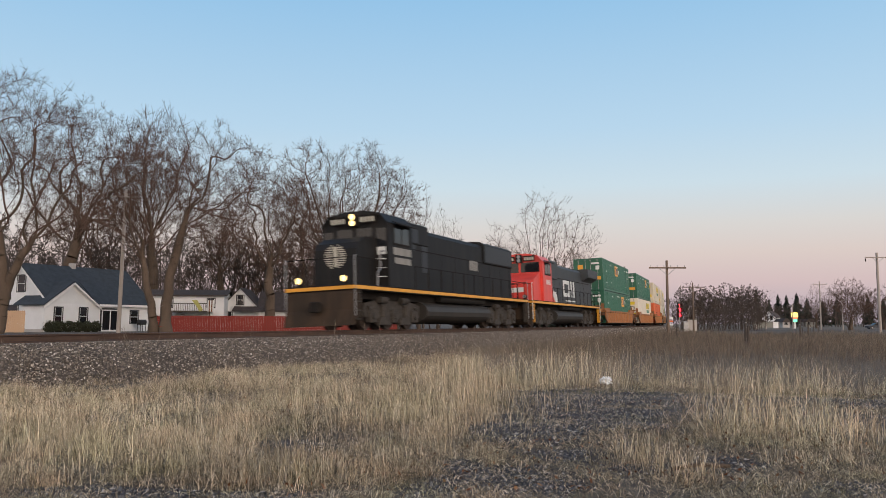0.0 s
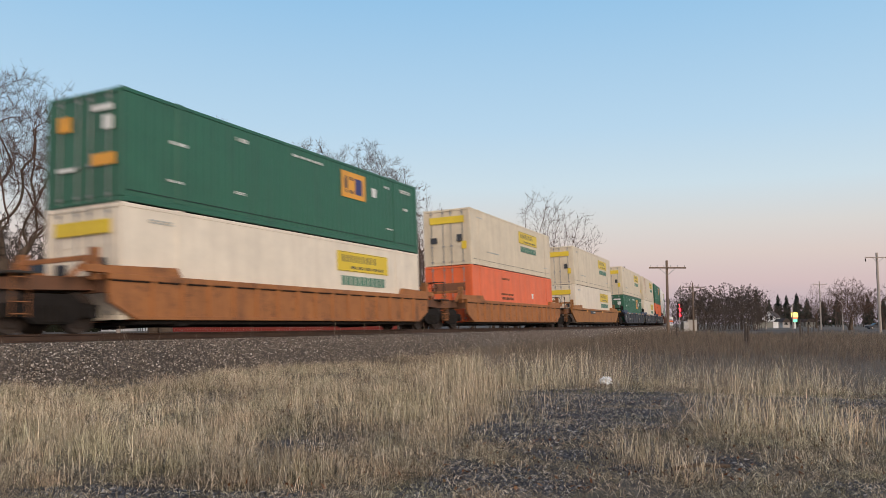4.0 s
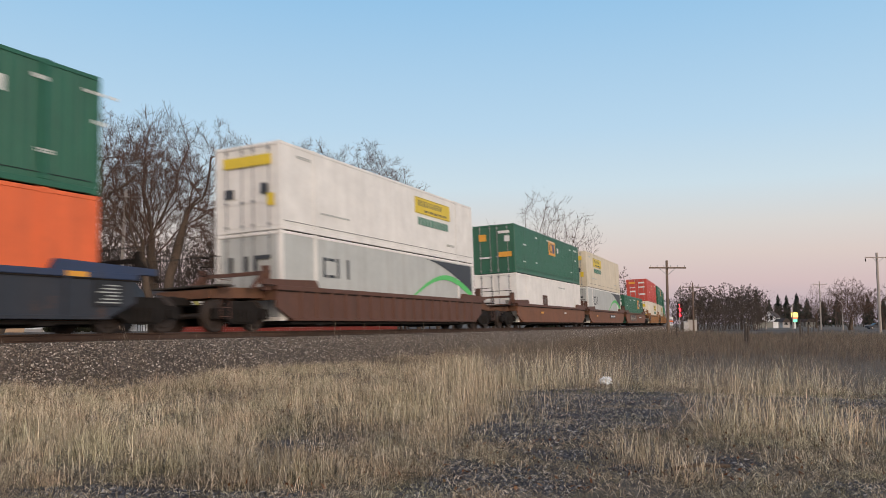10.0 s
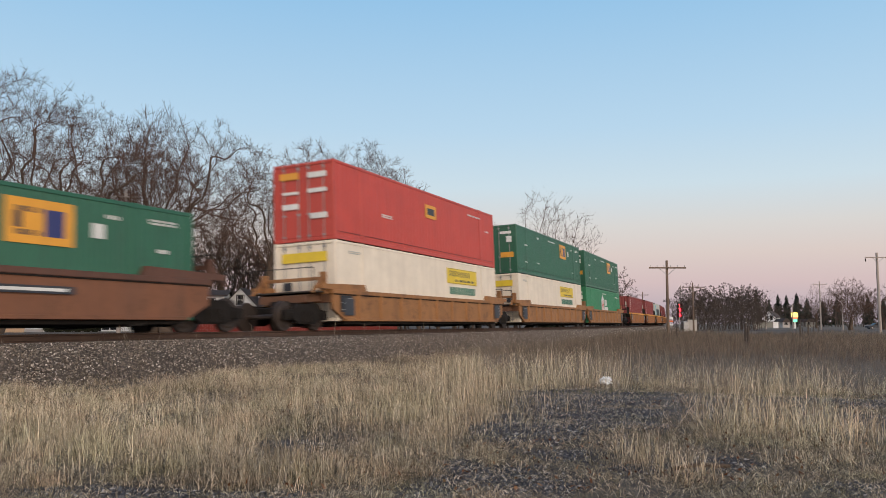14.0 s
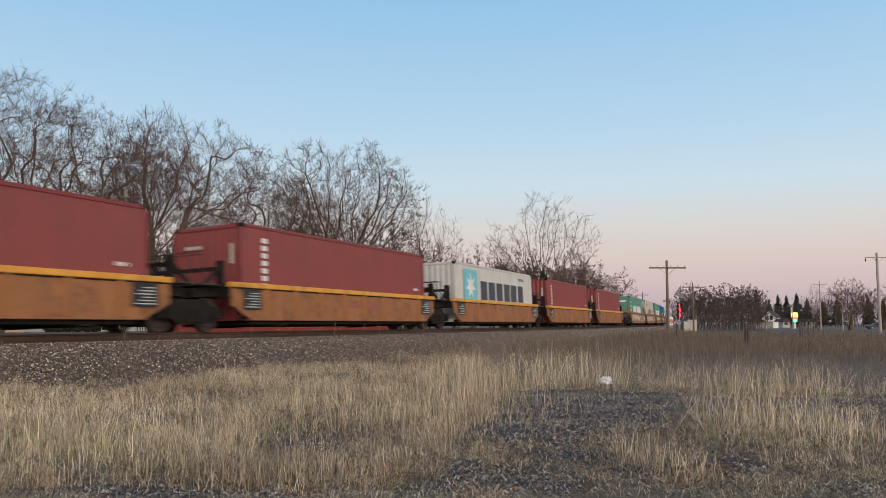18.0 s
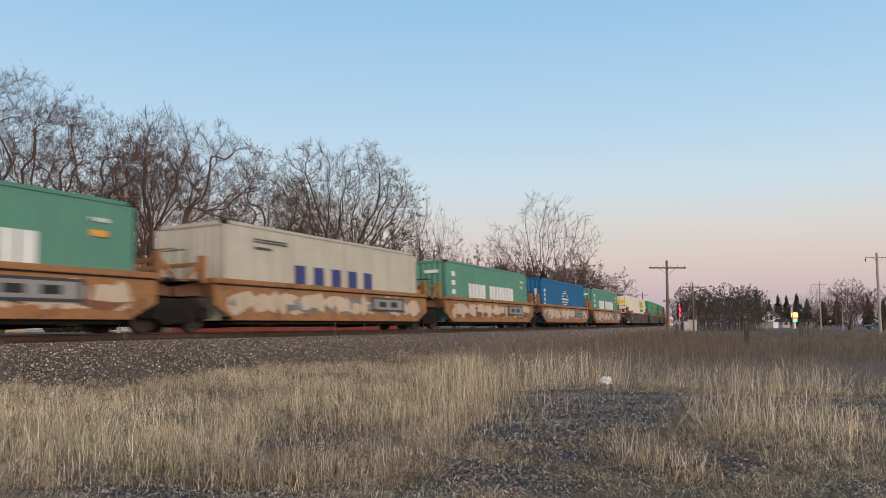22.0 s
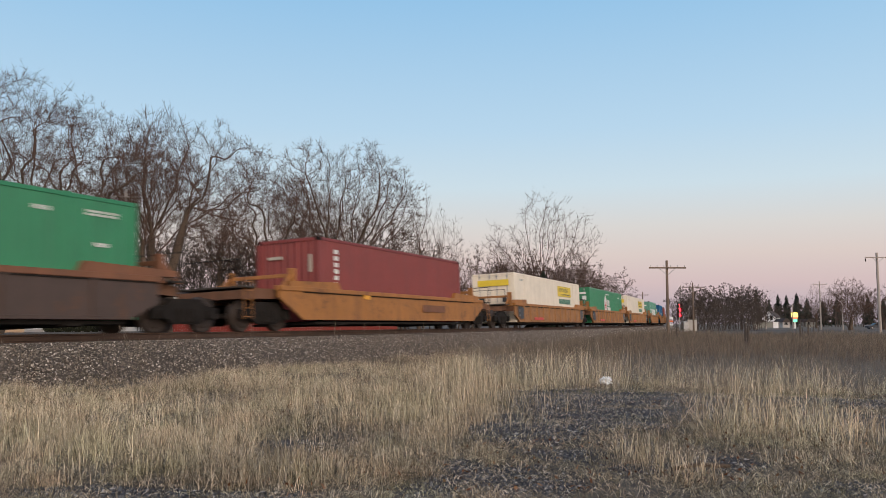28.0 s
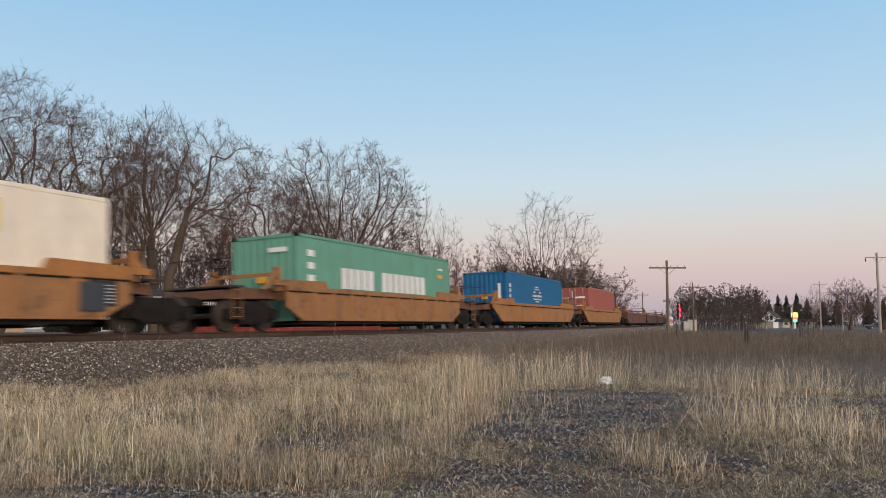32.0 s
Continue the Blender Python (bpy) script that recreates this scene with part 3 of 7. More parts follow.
def well_car(s, side, sill, wl, half, ribs=0, slant=False, top=1.38, bogies=(1, 1), bogie_x=None, plates=(), patches=(), label="", end_black=False, step=0.26, trim=None):
    """A well car unit whose middle is at s at 16 s. bogies: trucks at the leading and trailing end."""
    c = thing("well_car", label, "freight car", "well cars of the train")
    mat, tp = M[side], M[sill]
    em = M["steel"] if end_black else M["grimyend"]
    h = wl / 2
    bx = bogie_x if bogie_x else half - 1.55
    y0, y1 = 1.36, 1.45
    for k in (1, -1):
        if slant:
            pts = [(-h - 1.5, top), (h + 1.5, top), (h + 1.5, top - 0.35), (h + 0.2, 0.34), (-h - 0.2, 0.34), (-h - 1.5, top - 0.35)]
        else:
            pts = [(-h - 0.25, top), (h + 0.25, top), (h + 0.25, 0.72), (h - 0.55, 0.34), (-h + 0.55, 0.34), (-h - 0.25, 0.72)]
        part("side_sill", shared(("side_sill", wl, slant, top, k), mat, lambda: Geo().prism(pts, "y", k * y0, k * y1)), mat, c)
        part("top_chord", shared(("top_chord", wl, slant, top, k), tp, lambda: Geo().box(-h - (1.5 if slant else 0.3), h + (1.5 if slant else 0.3), k * (y0 - 0.1), k * (y1 + 0.05), top - 0.13, top + 0.02, 0.015)), tp, c)
        # dark strip standing in for the shadow line under the top chord
        part("chord_shade_strip", shared(("chord_shade_strip", wl, top, k), M["steel"], lambda: Geo().box(-h - 0.2, h + 0.2, *sorted((k * y1, k * (y1 + 0.03))), top - 0.165, top - 0.131)), M["steel"], c)
        if end_black or ribs in (9, 11):
            for e in (1, -1):
                p = part("stencil_panel", shared(("stencil_panel", wl, k, e), M["dark"], lambda: Geo().box(*sorted((e * (h - 1.0), e * (h - 0.2))), *sorted((k * (y1 + 0.036), k * (y1 + 0.044))), 0.62, top - 0.18)), M["dark"], c)
                part("stencil", shared(("stencil", wl, k, e), M["grey"], lambda: stencil_geo(e * (h - 0.6), k * (y1 + 0.045), k)), M["grey"], p)
        if not slant:
            part("bottom_chord", shared(("bottom_chord", wl, top, k), mat, lambda: Geo().box(-h + 0.55, h - 0.55, k * (y0 - 0.2), k * (y1 + 0.035), 0.30, 0.40, 0.012)), mat, c)
        for i in range(ribs):
            x = -h + 0.6 + (wl - 1.2) * (i + 0.5) / ribs
            r = part("rib", shared(("rib", top), mat, lambda: Geo().prism([(-0.07, 0), (0.07, 0), (0.045, 0.07), (-0.045, 0.07)], "z", 0.38, top - 0.12)), mat, c)
            r.matrix_basis = pose(x, k * y1, 0, 0, 0, 0 if k > 0 else 180)
        for e in (1, -1):
            if step:
                part("end_coaming", shared(("end_coaming", wl, top, step, k, e), tp, lambda: Geo().prism([(e * (h - 2.1), top + 0.02), (e * (h + 0.9), top + 0.02), (e * (h + 0.9), top + step * 0.7), (e * (h - 1.95), top + step)], "y", k * (y0 - 0.06), k * (y1 + 0.02))), tp, c)
    part("floor", shared(("well_floor", wl), M["steel"], lambda: Geo().box(-h + 0.7, h - 0.7, -1.3, 1.3, 0.2, 0.285).box(-h + 2, -h + 2.4, -1.4, 1.4, 0.16, 0.22).box(h - 2.4, h - 2, -1.4, 1.4, 0.16, 0.22)), M["steel"], c)
    for e in (1, -1):
        part("end_platform", shared(("end_platform", wl, half, e, slant), em, lambda: Geo().prism([(e * (h + 0.12), 1.02), (e * (h + 0.12), top - 0.05), (e * (half - 0.9), top - 0.1), (e * (half - 0.25), 1.2), (e * (half - 0.25), 0.95)], "y", -1.2 if slant else -0.95, 1.2 if slant else 0.95)
             .box(*sorted((e * (h + 0.1), e * (h + 0.25))), -1.36, 1.36, 0.95, top, 0.01)), em, c)
        if bogies[0 if e > 0 else 1]:
            bogie(c, e * bx)
        part("end_post", shared(("end_post", wl, top, e), em if end_black else tp, lambda: end_post_geo(e, h, top)), tp, c)
        part("crosswalk", shared(("crosswalk", half, top, e), M["truck"], lambda: Geo().box(*sorted((e * (half - 0.92), e * (half - 0.3))), -1.28, 1.28, top - 0.1, top - 0.045, 0.01)), M["truck"], c)
        part("hand_rail", shared(("hand_rail", half, top, e), M["truck"], lambda: walk_rail_geo(e, half, top)), M["truck"], c)
        own = half - bx > 1.2
        if own and e > 0:
            part("brake_wheel", shared(("brake_wheel", half), M["steel"], lambda: ring_geo(half - 0.42, 0.62, 1.85, 0.27)), M["steel"], c)
        if own:
            part("coupler", shared(("coupler", half, e), M["steel"], lambda: Geo().box(*sorted((e * (half - 0.5), e * (half + 0.28))), -0.12, 0.12, 0.76, 1.0, 0.03).box(*sorted((e * (half + 0.1), e * (half + 0.36))), -0.2, 0.14, 0.72, 1.02, 0.04)), M["steel"], c)
            part("ladder", shared(("ladder", half, e), M["galv"] if end_black else tp, lambda: ladder_geo(e * (half - 0.55), 1.25)), tp, c)
        else:
            part("drawbar", shared(("drawbar", half, e), M["steel"], lambda: Geo().box(*sorted((e * (half - 0.6), e * (half + 0.05))), -0.3, 0.3, 0.7, 1.0, 0.03)), M["steel"], c)
    for m, a, b, z0, z1 in plates:
        part("plate", Geo().box(min(a, b), max(a, b), y1 + 0.052, y1 + {"ink": 0.056, "dark": 0.064}.get(m, 0.06), z0, z1), M[m], c)
    for geo, m in patches:
        tagged(part("graffiti", geo, M[m], c), kind="stuff")
    TRAIN.append((c, s))
    return c


def end_post_geo(e, h, top):
    """Upright stanchions with slanting braces at one end of a well."""
    g = Geo()
    for k in (1, -1):
        g.box(*sorted((e * (h + 0.42), e * (h + 0.56))), *sorted((k * 1.1, k * 1.34)), top - 0.15, top + 0.62, 0.012)
        g.prism([(e * (h + 0.56), top + 0.5), (e * (h + 1.25), top - 0.12), (e * (h + 1.1), top - 0.12), (e * (h + 0.56), top + 0.36)], "y", k * 1.18, k * 1.26)
    return g.box(*sorted((e * (h + 0.45), e * (h + 0.53))), -1.12, 1.12, top + 0.34, top + 0.46, 0.01)


def walk_rail_geo(e, half, top):
    x = e * (half - 0.34)
    return Geo().path([(x, -1.2, top - 0.08), (x, -1.2, top + 0.75), (x, 1.2, top + 0.75), (x, 1.2, top - 0.08)], 0.018, 5)


def ring_geo(x, y, z, r):
    """A hand wheel facing along the car, on its stem."""
    pts = [(x, y + r * math.cos(i * math.tau / 14), z + r * math.sin(i * math.tau / 14)) for i in range(15)]
    g = Geo().path(pts, 0.018, 5).path([(x, y, z - r), (x, y, z + r)], 0.014, 5).path([(x, y - r, z), (x, y + r, z)], 0.014, 5)
    return g.path([(x - 0.08, y, 1.0), (x - 0.08, y, z), (x, y, z)], 0.02, 5)


def stencil_geo(x, y, k):
    g = Geo()
    for i in range(6):
        g.box(x - 0.3, x + 0.3 - 0.12 * (i % 3), *sorted((y, y + k * 0.003)), 0.68 + i * 0.08, 0.71 + i * 0.08)
    return g


def ladder_geo(x, y):
    g = Geo()
    for d in (-0.2, 0.2):
        g.path([(x + d, y, 0.35), (x + d, y, 1.55)], 0.014, 5)
    for i in range(5):
        g.path([(x - 0.2, y, 0.42 + i * 0.26), (x + 0.2, y, 0.42 + i * 0.26)], 0.012, 5)
    return g


def sprayed(rng, x0, x1, z0, z1, n, y=1.454, slim=1.0):
    """Spray-painted shapes on a car's side: overlapping rounded strokes that spell nothing."""
    g = Geo()
    for i in range(n):
        x = x0 + (x1 - x0) * (i + rng.uniform(0.1, 0.9)) / n
        w, hgt = (x1 - x0) / n * rng.uniform(0.4, 1.15) * slim, (z1 - z0) * rng.uniform(0.22, 0.5)
        zc = z0 + hgt + (z1 - z0 - 2 * hgt) * rng.uniform(0, 1)
        k = 9
        pts = [(x + w * rng.uniform(0.45, 1.15) * math.cos(a * math.tau / k), zc + hgt * rng.uniform(0.5, 1.0) * math.sin(a * math.tau / k)) for a in range(k)]
        g.prism(pts, "y", y, y + 0.004 + 0.0006 * (i % 4))
    return g


FLOOR_Z = 0.305


def load(s, lower=None, upper=None):
    z = FLOOR_Z
    for c in (lower, upper):
        if c is not None:
            TRAIN.append((c, s, z))
            z += 2.896 + 0.012


def rail_path(g, x0, x1, y, z0, z1, posts):
    """A handrail with posts."""
    g.path([(x0, y, z1), (x1, y, z1)], 0.02, 5)
    for i in range(posts):
        x = x0 + (x1 - x0) * i / (posts - 1)
        g.path([(x, y, z0), (x, y, z1)], 0.018, 5)
    return g


def loco(s, label, wide, body, nose, marks):
    """A six-axle diesel locomotive, its nose at +x."""
    c = thing("locomotive", label, "locomotive", "locomotives of the train")
    mb, mn, st = M[body], M[nose], M["steel"]
    L, deck = 10.15, 1.66
    part("frame", Geo().box(-L, L, -1.5, 1.5, deck - 0.22, deck, 0.02).box(-L + 0.5, L - 0.5, -1.0, 1.0, deck - 0.5, deck - 0.2), st, c)
    for k in (1, -1):
        part("sill_stripe", Geo().box(-L - 0.004, L + 0.004, k * 1.5, k * 1.515, deck - 0.18, deck - 0.05), M["stripe"], c, "yellow stripe")
    for e in (1, -1):
        part("pilot_stripe", Geo().box(*sorted((e * L, e * (L + 0.012))), -1.5, 1.5, deck - 0.18, deck - 0.05), M["stripe"], c)
        part("pilot", Geo().prism([(e * (L - 0.05), deck - 0.22), (e * (L - 0.35), deck - 0.22), (e * (L - 0.35), 0.5), (e * (L + 0.0), 0.18), (e * (L + 0.22), 0.16), (e * (L + 0.05), 0.75)], "y", -1.45, 1.45), M["plow"], c, "grimy plow")
        part("coupler", Geo().box(*sorted((e * (L - 0.1), e * (L + 0.3))), -0.13, 0.13, 0.72, 1.0, 0.03).box(*sorted((e * (L + 0.12), e * (L + 0.4))), -0.2, 0.15, 0.66, 1.06, 0.04), st, c)
        for k in (1, -1):
            g = Geo()
            for i in range(4):
                g.box(*sorted((e * (L - 0.42), e * (L - 0.02))), k * 1.32, k * 1.53, 0.36 + i * 0.32, 0.40 + i * 0.32)
            part("steps", g.box(*sorted((e * (L - 0.45), e * (L - 0.41))), k * 1.3, k * 1.5, 0.3, deck - 0.2), M["truck"] if not wide else M["stripe"], c)
            part("grab_rail", Geo().path([(e * (L - 0.02), k * 1.5, 0.5), (e * (L - 0.02), k * 1.5, deck + 0.95), (e * (L - 0.1), k * 1.5, deck + 1.05)], 0.022, 6), M["chalk"] if wide else M["galv"], c)
        part("end_rail", Geo().path([(e * (L - 0.04), -1.45, deck + 1.0), (e * (L - 0.04), -0.6, deck + 1.0), (e * (L - 0.04), 0.6, deck + 1.0), (e * (L - 0.04), 1.45, deck + 1.0)], 0.02, 5)
             .path([(e * (L - 0.04), -0.6, deck), (e * (L - 0.04), -0.6, deck + 1.0)], 0.018, 5).path([(e * (L - 0.04), 0.6, deck), (e * (L - 0.04), 0.6, deck + 1.0)], 0.018, 5), st, c)
    # fuel tank between the trucks
    part("fuel_tank", Geo().prism([(1.43 * math.copysign(abs(math.cos(i * math.tau / 20)) ** 0.7, math.cos(i * math.tau / 20)), 0.74 + 0.5 * math.copysign(abs(math.sin(i * math.tau / 20)) ** 0.8, math.sin(i * math.tau / 20))) for i in range(20)], "x", -3.9, 3.9), M["tank"], c)
    for k in (1, -1):
        part("air_reservoir", Geo().cyl((-3.4, k * 1.22, 1.33), (2.2, k * 1.22, 1.33), 0.15, 12), st, c)
    for x in (6.45, -6.45):
        bogie(c, x, (-1.8, 0, 1.8), 0.52, True)
    # hoods
    hw = 0.95 if not wide else 0.98
    cab_x0, cab_x1 = 5.35, 7.5
    top = 4.42
    part("long_hood", Geo().prism([(-hw, deck), (-hw, top - 0.2), (-hw + 0.16, top), (hw - 0.16, top), (hw, top - 0.2), (hw, deck)], "x", -8.85, cab_x0), mb, c)
    seam = Geo()
    for i in range(9):
        x = -8.5 + i * 1.6
        for k in (1, -1):
            seam.box(x, x + 0.012, k * hw, k * (hw + 0.004), deck + 0.15, 3.45)
    for k in (1, -1):
        seam.box(-8.8, 5.2, k * hw, k * (hw + 0.016), 3.42, 3.46)
    part("hood_door_seams", seam, st, c)
    if not wide:
        part("radiator", Geo().prism([(-hw, 3.4), (-1.03, 3.46), (-1.03, 4.42), (-0.88, 4.54), (0.88, 4.54), (1.03, 4.42), (1.03, 3.46), (hw, 3.4)], "x", -8.85, -4.3), mb, c)
        part("radiator_grille", Geo().box(-8.7, -4.45, -1.045, 1.045, 3.52, 4.38), M["dark"], c)
        part("brake_housing", Geo().box(2.6, 5.34, -1.0, 1.0, 3.65, 4.6, 0.06), mb, c)
        part("brake_grille", Geo().box(3.7, 4.95, -1.012, 1.012, 3.75, 4.35), M["dark"], c)
        part("exhaust_stack", Geo().box(-0.7, 0.5, -0.25, 0.25, top - 0.05, top + 0.16, 0.03), st, c)
        for x in (-5.1, -6.4, -7.7):
            part("fan", Geo().cyl((x, 0, 4.54), (x, 0, 4.68), 0.55, 16), st, c)
    else:
        part("radiator", Geo().prism([(-hw, 3.6), (-1.52, 3.9), (-1.52, 4.55), (1.52, 4.55), (1.52, 3.9), (hw, 3.6)], "x", -9.7, -6.0), mb, c, "overhanging radiator wings")
        part("radiator_grille", Geo().box(-9.4, -6.3, -1.53, 1.53, 4.0, 4.18).box(-8.5, -6.5, -hw - 0.01, hw + 0.01, 2.9, 3.5), M["dark"], c)
        part("brake_housing", Geo().box(2.0, 5.34, -1.06, 1.06, 3.3, 4.58, 0.05), mb, c)
        part("brake_grille", Geo().box(0.6, 1.9, -0.995, 0.995, 3.75, 4.25).box(3.9, 5.0, -1.075, 1.075, 3.7, 4.4), M["dark"], c)
        part("exhaust_stack", Geo().box(-1.2, -0.2, -0.3, 0.3, top - 0.05, top + 0.2, 0.03), st, c)
        part("air_horn", Geo().box(0.9, 1.4, -0.2, 0.2, top - 0.05, top + 0.28, 0.03), st, c)
        part("rear_hood", Geo().prism([(-hw, deck), (-hw, top - 0.3), (hw, top - 0.3), (hw, deck)], "x", -9.4, -8.8), mb, c)
    # cab
    cw = 1.52
    roof_z = 4.72
    cab = part("cab", Geo().prism([(-cw, deck), (-cw, 4.2), (-cw + 0.35, 4.58), (-0.5, roof_z), (0.5, roof_z), (cw - 0.35, 4.58), (cw, 4.2), (cw, deck)], "x", cab_x0, cab_x1), mn if wide else mb, c)
    part("cab_roof", Geo().prism([(-cw - 0.02, 4.2), (-cw + 0.33, 4.61), (-0.5, roof_z + 0.03), (0.5, roof_z + 0.03), (cw - 0.33, 4.61), (cw + 0.02, 4.2), (cw - 0.38, 4.54), (-cw + 0.38, 4.54)], "x", cab_x0 - 0.05, cab_x1 + 0.12), mn if wide else mb, cab)
    for k in (1, -1):
        part("side_window", Geo().box(5.7, 7.0, k * cw, k * (cw + 0.012), 3.42, 4.08), M["glass"], cab)
        part("window_frame", Geo().box(5.63, 7.07, k * cw, k * (cw + 0.02), 3.34, 3.42).box(5.63, 7.07, k * cw, k * (cw + 0.02), 4.08, 4.16).box(5.63, 5.7, k * cw, k * (cw + 0.02), 3.42, 4.08).box(6.33, 6.38, k * cw, k * (cw + 0.02), 3.42, 4.08).box(7.0, 7.07, k * cw, k * (cw + 0.02), 3.42, 4.08), st, cab)
        part("window_awning", Geo().prism([(k * cw, 4.3), (k * (cw + 0.3), 4.14), (k * (cw + 0.3), 4.11), (k * cw, 4.26)], "x", 5.6, 7.1), st, cab)
    if not wide:
        part("nose", Geo().prism([(cab_x1, deck), (cab_x1, 3.62), (8.3, 3.6), (8.85, 3.35), (9.0, 3.1), (9.0, deck)], "y", -0.95, 0.95), mb, c)
        em = Geo()
        for i in range(11):
            z = 2.38 + i * 0.085
            w = math.sqrt(max(0.02, 0.47 ** 2 - (z - 2.8) ** 2))
            em.box(9.0, 9.008, -w, -0.16 if 3 < i < 8 else -0.12, z, z + 0.045).box(9.0, 9.008, 0.16 if 3 < i < 8 else 0.12, w, z, z + 0.045)
        part("nose_emblem", em.box(9.0, 9.008, -0.09, 0.09, 2.42, 3.2), M["beige"], c, "white striped round emblem")
        for k in (1, -1):
            part("front_window", Geo().box(cab_x1, cab_x1 + 0.012, k * 1.0, k * 1.42, 3.3, 4.0), M["glass"], cab)
        part("front_window", Geo().box(cab_x1, cab_x1 + 0.012, -0.8, -0.1, 3.7, 4.05).box(cab_x1, cab_x1 + 0.012, 0.1, 0.8, 3.7, 4.05), M["glass"], cab)
        lx, lz = cab_x1 + 0.14, 4.38
        part("handrail", rail_path(Geo(), cab_x1 + 0.3, L - 0.3, 1.45, deck, deck + 1.0, 3), st, c)
        for k in (1, -1):
            part("grab_rail", Geo().path([(8.2, k * 1.38, deck), (8.2, k * 1.38, deck + 0.5), (7.95, k * 1.38, deck + 0.7), (7.95, k * 1.38, deck + 1.35), (7.62, k * 1.38, deck + 1.4)], 0.035, 6), M["galv"], c, "pale bent grab rail")
        part("notice", Geo().box(cab_x1, cab_x1 + 0.008, 1.02, 1.4, 2.95, 3.25), M["chalk"], cab)
        for z in (2.05, 2.4, 2.75):
            part("step_iron", Geo().box(cab_x1 + 0.02, cab_x1 + 0.05, 1.0, 1.4, z, z + 0.03), M["chalk"], c)
    else:
        part("nose", Geo().prism([(cab_x1, deck), (cab_x1, 3.5), (8.0, 3.42), (9.1, 2.95), (9.22, 2.7), (9.22, deck)], "y", -1.35, 1.35), mn, c)
        part("windshield", Geo().box(cab_x1, cab_x1 + 0.015, -1.3, -0.08, 3.55, 4.18).box(cab_x1, cab_x1 + 0.015, 0.08, 1.3, 3.55, 4.18), M["glass"], cab)
        lx, lz = cab_x1 + 0.14, 4.42
        part("nose_lettering", Geo().box(9.22, 9.23, -0.7, 0.7, 2.2, 2.5), M["chalk"], c)
        part("nose_door", Geo().box(9.22, 9.24, -0.33, 0.33, deck + 0.02, 2.15), mn, c)
    for y in (-1.05, 0.3):
        part("number_board", Geo().box(lx - 0.04, lx + 0.02, y, y + 0.75, lz - 0.15, lz + 0.15).box(lx - 0.06, lx + 0.05, y - 0.03, y + 0.78, lz + 0.15, lz + 0.18), M["steel"], cab, "dark number board")
        for i in range(4):
            part("number_bar", Geo().box(lx + 0.02, lx + 0.026, y + 0.06 + i * 0.17, y + 0.19 + i * 0.17, lz - 0.1, lz + 0.1), M["beige"], cab)
    part("headlight_housing", Geo().box(lx - 0.1, lx + 0.04, -0.22, 0.22, lz - 0.24, lz + 0.28, 0.03), st, cab)
    lamp = M["headlight"] if not wide else M["galv"]
    for z in (lz - 0.11, lz + 0.14):
        part("headlight", Geo().cyl((lx + 0.03, 0, z), (lx + 0.075, 0, z), 0.115, 14), lamp, cab)
    for k in (1, -1):
        part("ditch_light", Geo().cyl((L - 0.28, k * 0.98, deck + 0.22), (L - 0.1, k * 0.98, deck + 0.22), 0.13, 14).box(L - 0.35, L - 0.2, k * 0.9, k * 1.06, deck, deck + 0.1), st, c)
        part("ditch_lens", Geo().cyl((L - 0.1, k * 0.98, deck + 0.22), (L - 0.08, k * 0.98, deck + 0.22), 0.115, 14), lamp, c)
    part("handrail", rail_path(Geo(), -L + 0.5, cab_x0 - 0.3, 1.46, deck, deck + 0.95, 12), st, c)
    part("handrail", rail_path(Geo(), -L + 0.5, cab_x0 - 0.3, -1.46, deck, deck + 0.95, 12), st, c)
    for k, m, x0, x1, y, z0, z1 in marks:
        part("lettering" if k == "l" else "panel", Geo().box(x0, x1, y, y + 0.008, z0, z1), M[m], c)
    TRAIN.append((c, s))
    return c


lead = loco(-285.8, "black six-axle diesel locomotive with yellow sill stripe, headlights lit", False, "loco_black", "loco_black",
            [("l", "lettergrey", 5.5, 7.1, 1.522, 2.95, 3.25), ("l", "lettergrey", 5.55, 7.0, 1.522, 2.6, 2.85), ("p", "dark", 3.9, 4.95, 0.952, 3.4, 3.8), ("p", "dark", 2.7, 3.3, 0.952, 2.5, 3.7)] +
            [("l", "lettergrey", -3.45 + i * 0.29, -3.22 + i * 0.29, 0.968, 2.95, 3.45) for i in range(4)])
trail = loco(-264.65, "red-nosed dark grey diesel locomotive with a white slanting band", True, "loco_grey", "loco_red",
             [("l", "chalk", 5.8 + i * 0.27, 5.98 + i * 0.27, 1.522, 2.75, 3.05) for i in range(4)])
# red, then a white slanting band, then grey along the hood
for k in (1, -1):
    part("red_panel", Geo().prism([(5.6, 1.7), (5.6, 3.25), (4.9, 3.25), (2.6, 1.7)], "y", k * 0.985, k * 1.0), M["loco_red"], trail)
    part("white_band", Geo().prism([(4.9, 3.3), (3.9, 3.3), (3.0, 2.45), (2.4, 2.45), (1.9, 1.7), (2.55, 1.7), (3.6, 2.45)], "y", k * 0.985, k * 1.004), M["chalk"], trail)
# the railway's emblem: a plain white ring and two uprights
part("emblem", Geo().box(-0.1, 0.2, 0.986, 1.0, 2.2, 3.4).box(-1.35, -0.1, 0.986, 1.0, 3.12, 3.4).box(-1.35, -0.1, 0.986, 1.0, 2.2, 2.48).box(-1.65, -1.35, 0.986, 1.0, 2.2, 3.4), M["chalk"], trail, "white ring emblem")
part("emblem", Geo().box(-2.45, -2.1, 0.986, 1.0, 2.2, 3.4).box(-3.25, -2.9, 0.986, 1.0, 2.2, 3.4), M["chalk"], trail, "white upright bars")
part("lettering", Geo().box(-3.4, -0.4, 0.986, 0.996, 1.86, 1.96), M["chalk"], trail)

